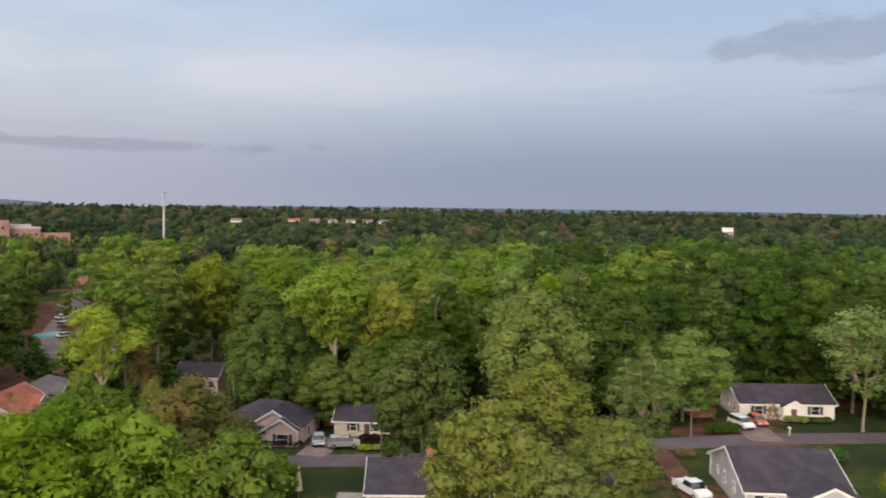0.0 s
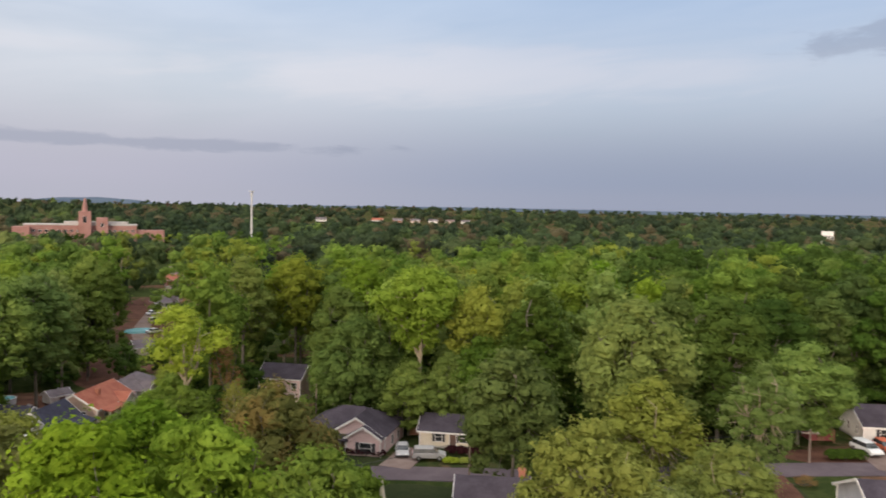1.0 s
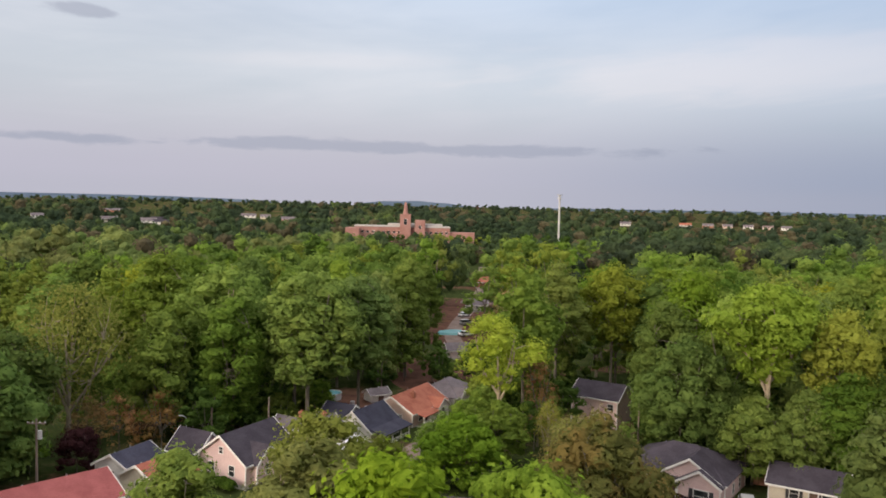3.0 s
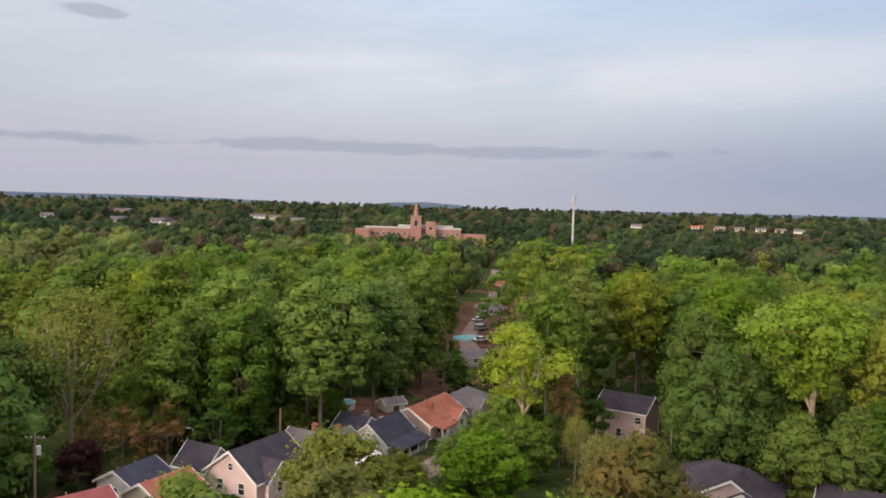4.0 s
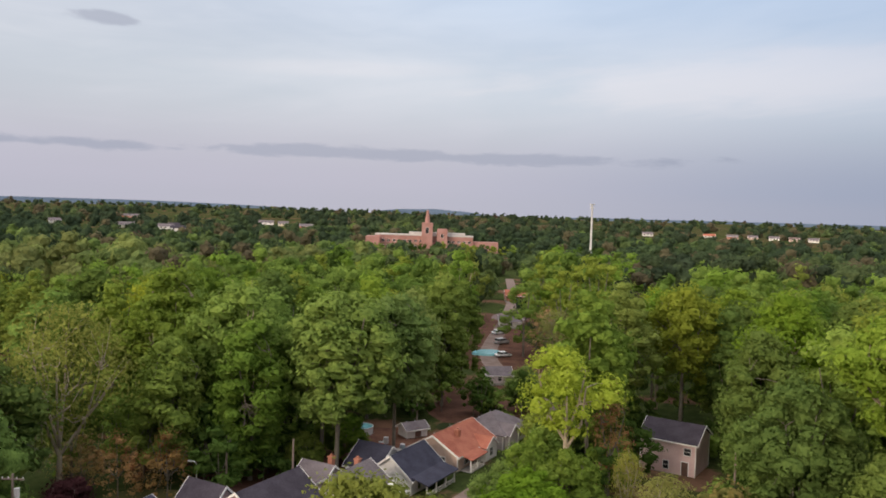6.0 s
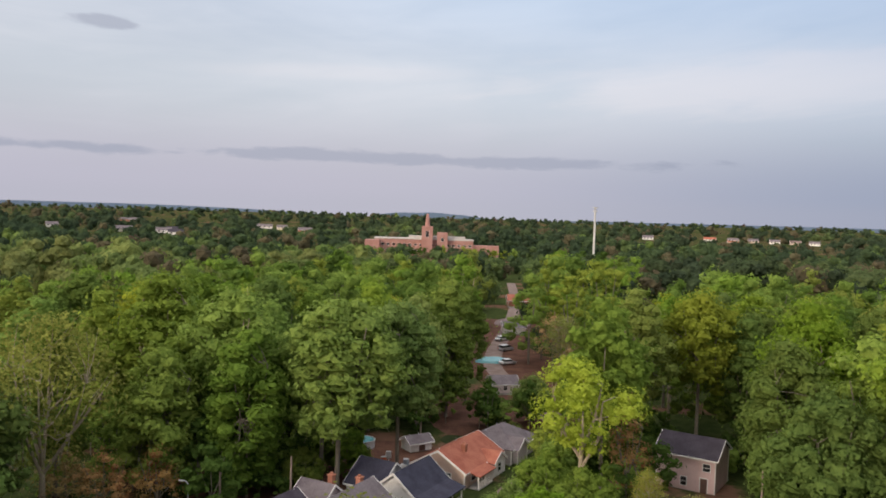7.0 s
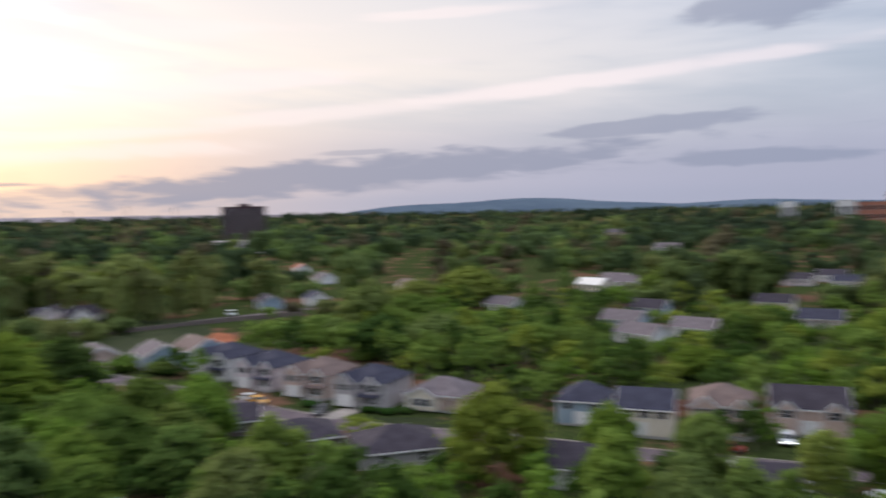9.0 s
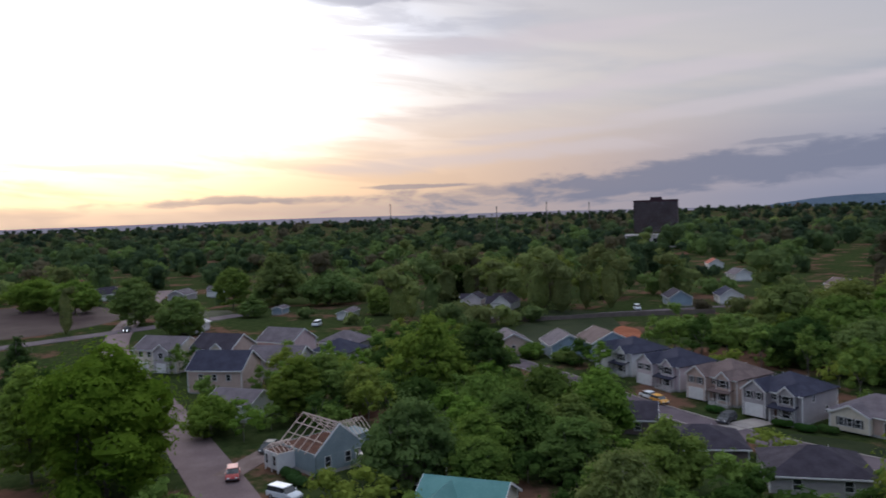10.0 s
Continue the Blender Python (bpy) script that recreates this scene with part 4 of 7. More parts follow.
house("tan house with faded red shingle roof and brick chimney", -77.0, 136.0, 90, 12.0, 8.2, 2.8, 2.3, "w_tan", "r_red", gables=[(2.4, 3.8, 1.4, 1.2, 2.6, "w_white")],
      wins=[("L", -1.6, 1.6, .8, 1.2), ("L", 1.8, 1.6, .8, 1.2), ("F", -3.2, 1.6, 1.4, 1.3), ("F0", 2.4, 1.6, 1.0, 1.2)], porch=(-5.0, -.4, 1.8, 2.3, "r_red"), doors=[("F", -1.2, .95, 2.0)], z=-1.9, chimney=(-1.5, -1.6, 5.1), shutters=False)
house("grey hip-roofed house with white trim", -75.8, 148.2, 90, 9.6, 8.0, 2.8, 2.2, "w_grey", "r_grey", "hip", gables=[(-2.4, 3.6, .8, 1.3, 2.7, "w_grey")],
      wins=[("L", -1.6, 1.6, .8, 1.3), ("L", 1.8, 1.6, .8, 1.2), ("F", 2.0, 1.6, .9, 1.3)], doors=[("F", .2, .95, 2.0)], z=-1.8, shutters=False)
house("low house with a wide maroon shingle roof", -85.6, 72.6, 75, 11.0, 9.2, 2.6, 1.9, "w_tan", "r_maroon", wins=[("F", -3, 1.6, .9, 1.2), ("F", 3, 1.6, .9, 1.2), ("R", 0, 1.6, .9, 1.2)], z=0.2, shutters=False)
house("small white house with slate roof", -89.4, 86.0, 95, 6.0, 5.4, 2.8, 1.4, "w_white", "r_blue", wins=[("F", 0, 1.6, .8, 1.1), ("R", 0, 1.6, .8, 1.1), ("L", 0, 1.6, .8, 1.1)], z=-.2, shutters=False)
house("low lean-to with a faded red roof", -82.8, 84.8, 90, 6.5, 6.5, 2.4, 1.7, "w_cream", "r_red", wins=[("F", 0, 1.5, .8, 1.1), ("L", 0, 1.5, .8, 1.1)], z=.1, shutters=False)
house("two-storey pale house with slate roof among trees", -46.4, 150.6, -4, 8.2, 7.4, 5.4, 1.9, "w_pink", "r_slate", wins=[("F", -.2, 1.6, .8, 1.2), ("F", 2.9, 4.0, 1.0, 1.0), ("L", 0, 4.6, .8, 1.2), ("L", 0, 1.8, .8, 1.2)],
      doors=[("F", 2.6, .95, 2.0)], z=-1.6, shutters=False)
house("small white garden shed with a pale pitched roof", -88.2, 142.6, 62, 3.8, 2.8, 1.9, .75, "w_white", "r_grey", doors=[("F", .2, 1.2, 1.4)], z=-2.0, category="shed", name="garden_shed", shutters=False)
house("long low outbuilding with a clay-coloured roof", -86.0, 128.6, 5, 6.2, 3.2, 2.0, .7, "w_tan", "r_brown", doors=[("F", 0, 1.2, 1.5)], z=-2.2, category="shed", name="outbuilding", shutters=False)
house("distant pale cottage beside the narrow street", -93.4, 187.0, 40, 5.6, 5, 2.3, 1.3, "w_lilac", "r_grey", wins=[("F", 0, 1.5, .8, 1.1)], shutters=False)
house("distant white cottage at the street's end", -124, 262, 30, 7, 6, 2.4, 1.4, "w_white", "r_grey", wins=[("F", 0, 1.5, .8, 1.1)], shutters=False)
house("distant brick-red cottage at the street's end", -152, 330, 30, 9, 7, 2.8, 2.0, "brick", "r_red", wins=[("F", 0, 1.5, .8, 1.1)], shutters=False)
patch("tarpaulin", "turquoise tarpaulin spread beside the street", "tarpaulin", -110.0, 216.6, 4.6, 3.6, 40, M["pool"], 0.6)


# two-storey houses along the new street: fronts look along +x
def tall_house(label, x, y, rot, wall, roof, w=11.0, hip=True):
    return house(label, x, y, rot, w, 11.0, 5.2, 2.6, wall, roof, "hip" if hip else "gable",
                 gables=[(-w * .25, w * .40, 1.4, 1.7, 5.2, wall), (w * .28, w * .27, .9, 1.3, 5.2, wall)],
                 wins=[("F0", -w * .34, 4.2, .8, 1.2), ("F0", -w * .16, 4.2, .8, 1.2), ("F1", w * .28, 4.2, 1.4, 1.3), ("F", w * .05, 4.2, .7, .9), ("F1", w * .28, 1.7, 1.3, 1.3),
                       ("L", -2, 4.2, .7, 1.1), ("L", 2, 4.2, .7, 1.1), ("R", -2, 4.2, .7, 1.1), ("R", 2, 1.8, .7, 1.1), ("L", 2, 1.8, .7, 1.1)],
                 doors=[("F0", -w * .25, 3.4, 2.2), ("F", w * .07, 1.0, 2.1)], porch=(w * .02, w * .42, 1.7, 2.75, roof), group="two-storey houses along the new street")


tall_house("two-storey grey-sided house with blue-black hip roof", -175.2, -23.6, 84, "w_grey", "r_blue")
tall_house("two-storey tan house with brown hip roof", -179.4, -37.4, 82, "w_tan", "r_brown")
tall_house("two-storey mauve house with blue-black hip roof", -182.2, -51.0, 80, "w_lilac", "r_blue")
tall_house("two-storey white-gabled house with blue-black roof", -185.6, -64.6, 78, "w_white", "r_blue")
house("single-storey tan house with pale gable and grey roof", -175.5, -8.6, 84, 12, 10, 3.4, 2.4, "w_tan", "r_grey", "hip", gables=[(-2.0, 6.4, 1.2, 1.5, 3.2, "w_cream")],
      wins=[("F0", -3.4, 1.9, .8, 1.3), ("F0", -2.0, 1.9, .8, 1.3), ("F0", -.6, 1.9, .8, 1.3), ("R", 0, 1.9, .8, 1.2)], doors=[("F", 3.4, .95, 2.1)])
house("blue-grey roofed house beside the new street", -172.2, 19.4, 90, 8.6, 9, 4.6, 2.6, "w_blue", "r_blue", "hip", wins=row("F", (-2.4, 2.2), 3.6, .8, 1.2), doors=[("F", 0, 2.4, 2.1)])
house("pale two-storey house with blue-black gable roof", -168.6, 30.4, 90, 9.0, 9, 5.0, 2.4, "w_cream", "r_blue", wins=row("F", (-2.6, 0, 2.6), 4.0, .8, 1.2) + [("R", 0, 4.0, .8, 1.2), ("R", 2, 1.8, .8, 1.2)], doors=[("F", -1, 2.6, 2.1)])
tall_house("two-storey tan house with rose-brown hip roof", -174.0, 42.4, 90, "w_tan", "r_brown", 10.4)
house("two-storey slate-roofed house with lit garage", -176.0, 56.0, 90, 11.6, 9, 4.8, 2.8, "w_tan", "r_slate", gables=[(-3.6, 3.4, .8, 1.4, 4.6, "w_tan"), (3.6, 3.4, .8, 1.4, 4.6, "w_tan")],
      wins=[("F0", -3.6, 3.9, 1.2, 1.2), ("F1", 3.6, 3.9, 1.2, 1.2), ("R", 0, 3.9, .8, 1.2)], doors=[("F", 0, 2.8, 2.2)])
house("low cream house with brown hip roof and white chimney", -166.6, 75.4, 100, 12, 10, 3.2, 2.6, "w_cream", "r_brown", "hip", gables=[(-2.4, 5, 1.4, 1.7, 3.0, "w_cream")], wins=[("F0", -2.4, 1.8, 1.2, 1.4), ("F", 3, 1.8, .9, 1.3)],
      doors=[("F", .8, .95, 2.1)], chimney=(4.6, 1.5, 6.4))
# near side of the new street: roofs seen from behind
house("low dark house with a wide slate roof", -141.8, -21.6, 130, 12, 10, 3.0, 2.0, "w_dark", "r_slate", "hip", wins=row("F", (-3, 0, 3), 1.8, 1.0, 1.3), shutters=False)
house("low house with a broad slate roof", -141.6, -4.6, 125, 12.5, 11, 3.0, 2.3, "w_grey", "r_slate", "hip", wins=row("F", (-3, 3), 1.8, 1.0, 1.3), shutters=False)
house("dark-roofed house behind round trees", -147.0, -38.6, 125, 10, 9, 3.0, 1.9, "w_dark", "r_slate", wins=row("F", (-2, 2), 1.8, 1.0, 1.3), shutters=False)
house("house with a slate roof and pale gable", -138.4, 22.6, 90, 8, 8, 3.4, 2.2, "w_white", "r_slate", wins=row("F", (-2, 2), 1.8, .9, 1.2), shutters=False)
house("low house with slate roof near the driveway", -141.0, 48.0, 95, 8, 8, 2.8, 1.6, "w_grey", "r_slate", wins=row("F", (-2, 2), 1.8, .9, 1.2), shutters=False)
# beyond the unfinished house
house("tan-gabled house with blue-black roof", -107.4, -108.2, 128, 11.5, 9.5, 5.0, 3.0, "w_tan", "r_blue", wins=[("L", 0, 4.6, .8, 1.1), ("L", -2, 1.8, .8, 1.2), ("L", 2, 1.8, .8, 1.2)] + row("F", (-3, 0, 3), 3.4, .9, 1.2), shutters=False)
house("two-storey grey house with cream gable and carport", -108.4, -141.0, 118, 12, 9.5, 5.6, 2.4, "w_cream", "r_grey", gables=[(2.6, 4.4, .9, 1.6, 5.4, "w_grey")], wins=row("F", (-4, -1.5), 4.4, .9, 1.2) + [("F0", 2.6, 4.4, 1.3, 1.2), ("L", 0, 4.4, .8, 1.2)],
      doors=[("F", -3.2, 2.4, 2.1), ("F0", 2.6, 2.4, 2.1)], shutters=False)
house("two-storey tan house with slate gable roof", -117.6, -131.0, 118, 11, 9.5, 5.6, 2.8, "w_tan", "r_slate", gables=[(2.4, 4.0, .9, 1.6, 5.4, "w_cream")], wins=row("F", (-3, 0), 4.4, .9, 1.2) + [("L", 0, 4.4, .8, 1.2)], shutters=False)
house("house with broad brown-grey roof", -122.4, -113.0, 128, 12, 9.5, 4.4, 2.4, "w_grey", "r_grey", wins=row("F", (-3, 3), 3, .9, 1.2), shutters=False)
house("rose-gabled house with grey roof", -136.0, -134.0, 110, 11, 9.5, 4.8, 2.8, "w_pink", "r_grey", wins=[("L", 0, 3.6, .8, 1.2)] + row("F", (-3, 0, 3), 3, .9, 1.2), shutters=False)
house("house with a blue-black hip roof behind trees", -140.4, -116.4, 115, 10, 9.5, 3.6, 2.4, "w_grey", "r_blue", "hip", shutters=False)
house("grey-roofed house behind clipped shrubs", -150.0, -128.0, 115, 11, 9.5, 3.6, 2.4, "w_grey", "r_grey", "hip", shutters=False)
house("pale house with white window and grey shingle roof", -99.6, -85.6, 118, 9, 8.0, 3.0, 1.8, "w_white", "r_grey", wins=[("L", -1, 1.8, .9, 1.3), ("L", 2, 1.8, .9, 1.3)] + row("F", (-2, 2), 1.8, .9, 1.2), shutters=False)
house("grey-shingled low house with two skylights", -100.6, -40.6, 75, 9.5, 8.5, 2.6, 1.6, "w_dark", "r_grey", wins=row("F", (-2.4, 2.4), 1.7, .9, 1.2), shutters=False)
house("house with a teal standing-seam metal roof", -95.7, -22.4, 118, 9.5, 7.4, 3.4, 2.0, "w_cream", "r_teal", gables=[(-1.6, 4.6, 2.6, 1.8, 3.4, "w_cream")], wins=row("F", (-3, 3), 2.4, .9, 1.2), shutters=False)
house("grey-roofed house behind the hedge", -186.6, -86.0, 55, 11, 9, 3.6, 2.4, "w_blue", "r_grey", wins=[("R", 0, 2.2, .8, 1.1)], shutters=False)
house("brown-grey roofed house near the field", -179.6, -98.0, 55, 11, 9, 3.4, 2.2, "w_tan", "r_grey", wins=[("R", 0, 2.2, .8, 1.1)], shutters=False)
house("blue-gabled house with brown roof near the field", -192.0, -78.0, 60, 11, 10, 4.6, 2.4, "w_blue", "r_brown", wins=[("L", 0, 3.2, .8, 1.1)], shutters=False)
# far, across the field
house("white farmhouse with two gables and dark roof", -249.0, -168.0, 30, 15, 7, 3.0, 2.8, "w_white", "r_slate", gables=[(-5, 4.6, 2.4, 2.4, 3.0, "w_white"), (5, 4.6, 2.4, 2.4, 3.0, "w_white")], wins=row("F", (-1.5, 1.5), 1.8, .8, 1.2), shutters=False)
house("white-trimmed cottage beside the farmhouse", -251.6, -188.0, 35, 11, 7, 2.8, 2.2, "w_lilac", "r_slate", gables=[(2, 4, 1.5, 1.8, 2.8, "w_white")], shutters=False)
house("long pale mobile home", -196.0, -196.0, 40, 13, 4.4, 2.6, .9, "w_white", "r_grey", wins=row("F", (-4, -1, 2, 5), 1.7, .8, .9), shutters=False)
house("small blue-white shed on the lawn", -186.0, -228.0, 40, 7, 4, 2.4, .8, "w_blue", "r_grey", category="shed", name="shed", shutters=False)
house("white metal-roofed shed by the road", -142.0, -206.0, 40, 10, 6, 2.8, 1.0, "w_white", "w_white", category="shed", name="shed", shutters=False)
house("white-gabled cottage past the field", -160.5, -355.0, 20, 11, 8, 3.2, 3.0, "w_white", "r_slate", gables=[(3, 4.6, 1.5, 2.4, 3.2, "w_white")], shutters=False)
house("grey-roofed house past the field", -205.0, -318.0, 40, 13, 9, 3.4, 2.6, "w_white", "r_grey", gables=[(4, 4.6, 1.5, 2.2, 3.2, "w_white")], shutters=False)
house("low grey-roofed house under trees", -184.0, -318.0, 40, 12, 8, 3.0, 2.0, "w_grey", "r_grey", shutters=False)
WORD = {"w_white": "white", "w_lilac": "mauve-grey", "w_cream": "cream", "w_blue": "blue-grey", "w_tan": "tan", "brick": "red-brick", "r_grey": "a grey", "r_blue": "a blue-black", "r_slate": "a slate", "r_brown": "a brown", "r_red": "a red"}
for hx, hy, hr, wl, rf in [(-250, 22, 60, "w_white", "r_grey"), (-262, 36, 70, "w_white", "r_grey"), (-285, 70, 80, "w_lilac", "r_blue"), (-322, 60, 75, "w_cream", "r_slate"), (-300, 20, 70, "w_blue", "r_slate"),
                           (-318, 128, 95, "w_tan", "r_slate"), (-345, 118, 90, "w_white", "r_slate"), (-366, 170, 100, "w_white", "r_grey"), (-352, 154, 80, "brick", "r_slate"), (-300, -30, 60, "w_white", "r_grey"),
                           (-360, -90, 50, "w_tan", "r_brown"), (-390, -150, 50, "w_white", "r_grey"), (-290, -120, 45, "w_blue", "r_slate"), (-305, -108, 40, "w_white", "r_blue"),
                           (-431, 91, 80, "w_white", "r_slate"), (-411, 75, 75, "w_lilac", "r_slate"), (-403, -4, 70, "w_white", "r_grey"), (-375, -10, 65, "w_cream", "w_white"), (-389, 2, 80, "w_white", "r_grey"), (-452, -199, 40, "w_white", "r_red"),
                           (-402, 93, 85, "w_white", "r_blue"), (-273, 15, 70, "w_blue", "r_grey")]:
    house("far %s house with %s roof among trees" % (WORD[wl], WORD.get(rf, "a white")), hx, hy, hr, 12, 8, 3.2, 2.4, wl, rf, wins=row("F", (-3, 0, 3), 1.8, .9, 1.2), shutters=False, group="far houses among trees")
# long houses on the far side of the woods
for hx, hy, hr, wl, rf, w in [(-1020, 715, 55, "w_white", "r_grey", 16), (-854, 699, 50, "w_cream", "r_grey", 20), (-800, 715, 48, "w_white", "r_grey", 18), (-831, 760, 45, "w_lilac", "r_slate", 20), (-760, 700, 48, "w_white", "r_slate", 20), (-855, 1000, 40, "w_cream", "r_grey", 16),
                              (-770, 953, 38, "brick", "r_grey", 20), (-900, 1010, 40, "w_white", "r_grey", 24), (-272, 1420, 12, "w_white", "r_red", 20), (-236, 1430, 10, "brick", "r_grey", 18), (-205, 1440, 10, "w_tan", "r_grey", 16), (-172, 1446, 8, "w_white", "r_grey", 16),
                              (-140, 1440, 8, "w_tan", "r_brown", 17), (-112, 1450, 6, "w_white", "r_grey", 16), (-370, 1390, 16, "w_white", "r_grey", 18), (-1240, 1020, 48, "brick", "r_grey", 34), (-868, 255, 75, "w_cream", "r_grey", 16), (-963, 363, 70, "w_white", "r_grey", 34), (-998, -76, 85, "w_tan", "r_grey", 24), (-660, 4, 85, "w_white", "r_grey", 18)]:
    house("distant long %s house with %s roof beyond the woods" % (WORD[wl], WORD.get(rf, "a white")), hx, hy, hr, w, 11, 4.2, 3.4, wl, rf, wins=row("F", (-w * .3, 0, w * .3), 3.2, 2.0, 1.8), shutters=False, group="distant houses beyond the woods")


# the house being re-roofed: bare trusses over sage walls
def framed_house(x, y, rot):
    z = ground_z(x, y) + 0.1
    h = thing("unfinished_house", "sage-sided house with bare lumber roof trusses, under construction", "house", x, y, z, rot)
    w, d, eave, rise = 10.5, 9.4, 3.2, 3.7
    x0, x1, y0, y1 = -w / 2, w / 2, -d / 2, d / 2
    part("foundation", boxm(x0 + .06, x1 - .06, y0 + .06, y1 - .06, -1.0, 0.42), M["concrete"], h)
    bm = bmesh.new()
    t = 0.2
    box(bm, x0, x1, y0, y0 + t, 0.4, eave)
    box(bm, x0, x1, y1 - t, y1, 0.4, eave)
    box(bm, x0, x0 + t, y0 + t, y1 - t, 0.4, eave)
    part("wall", bm, M["w_green"], h)
    bm = bmesh.new()
    prism(bm, x1 - t, x1, y0, y1, 0.4, eave, rise)
    part("gable_wall", bm, M["w_green"], h)
    bm = bmesh.new()
    rake(bm, x1 - .1, y0, y1, eave, rise, over=0.15, out=1)
    part("rake_board", bm, M["trim"], h)
    # the deck's dark colour paints in the shade inside the open roof
    part("floor_deck", boxm(x0 + t, x1 - t, y0 + t, y1 - t, eave - .12, eave - .02), M["mulch"], h, "attic floor painted dark as the shaded interior")

    def rafter(xx, s, nm="rafter"):
        bm = bmesh.new()
        a, b = (y0 - .35, eave - .25) if s < 0 else (y1 + .35, eave - .25), (0, eave + rise)
        n = 0.17
        vs = [bm.verts.new((xx + dx, yy, zz + dz)) for dx in (-.045, .045) for yy, zz, dz in ((a[0], a[1], 0), (a[0], a[1], n), (b[0], b[1], n), (b[0], b[1], 0))]
        for q in ((0, 1, 2, 3), (7, 6, 5, 4), (0, 4, 5, 1), (1, 5, 6, 2), (2, 6, 7, 3), (3, 7, 4, 0)):
            bm.faces.new([vs[i] for i in q])
        part(nm, bm, M["timber"], h)

    for i in range(5):
        xx = x0 + .1 + i * (w - .5) / 5
        rafter(xx, -1)
        rafter(xx, 1)
    part("ridge_board", boxm(x0, x1 - .2, -.03, .03, eave + rise - .05, eave + rise + .2), M["timber"], h)
    for s, k in ((-1, .33), (-1, .66), (1, .33), (1, .66)):
        yy = s * d / 2 * (1 - k)
        part("purlin", boxm(x0, x1 - .2, yy - .05, yy + .05, eave + rise * k + .12, eave + rise * k + .26), M["timber"], h)
    # porch wing on the street side, its rafters bare too
    part("wing_wall", boxm(x0 + .6, x0 + 4.6, y0 - 3.0, y0 + .0, 0.4, 2.9), M["w_white"], h)
    # dark slab added on the wing box to stand for its shaded inside
    part("wing_floor", boxm(x0 + .75, x0 + 4.45, y0 - 2.85, y0 - .1, 2.9, 2.93), M["mulch"], h, "dark slab for the shaded wing interior")
    for i in range(5):
        yy = y0 - 3.1 + i * .75
        bm = bmesh.new()
        tube(bm, (x0 + .3, yy, 2.85), (x0 + 2.6, yy, 4.1), .08, .08, 4)
        tube(bm, (x0 + 4.9, yy, 2.85), (x0 + 2.6, yy, 4.1), .08, .08, 4)
        part("wing_rafter", bm, M["timber"], h)
    part("wing_ridge", boxm(x0 + 2.5, x0 + 2.7, y0 - 3.2, y0 + .6, 4.0, 4.18), M["timber"], h)
    for px in (x0 + .7, x0 + 2.6, x0 + 4.5):
        part("porch_post", boxm(px - .09, px + .09, y0 - 3.2, y0 - 3.02, 0.0, 2.9), M["trim"], h)
    for u in (-2.4, 1.4, 3.4):
        window(h, x1, u, 1.8, 90, .75 if u > 3 else 1.0, 1.5)
    for u in (-1.5, .8):
        window(h, x0 + 2.6 + u, y0 - 3.0, 1.7, 0, .8, 1.4)
    # rear wing with bare rafters
    part("rear_wall", boxm(x0 + 1.0, x0 + 6.0, y1, y1 + 5.0, 0.4, eave), M["w_green"], h)
    for i in range(7):
        yy = y1 + .2 + i * .78
        bm = bmesh.new()
        tube(bm, (x0 + .6, yy, eave), (x0 + 3.5, yy, eave + 2.0), .08, .08, 4)
        tube(bm, (x0 + 6.4, yy, eave), (x0 + 3.5, yy, eave + 2.0), .08, .08, 4)
        part("rear_rafter", bm, M["timber"], h)
    h.scale = (.86, .86, .93)
    return h


framed_house(-95.4, -52.2, 92)
sk = thing("skylight", "pair of pale square skylights on a grey roof", "skylight", -97.0, -41.5, ground_z(-97, -41) + 3.9, 75)
for i in (0, 1):
    part("skylight_panel", boxm(-1.3 + i * 1.5, -.1 + i * 1.5, -1.8, -.9, 0.0, 0.12, bevel=.02), M["w_cream"], sk, "", pose(0, 0, 0, 18, 0, 0))

# ---- vehicles ----


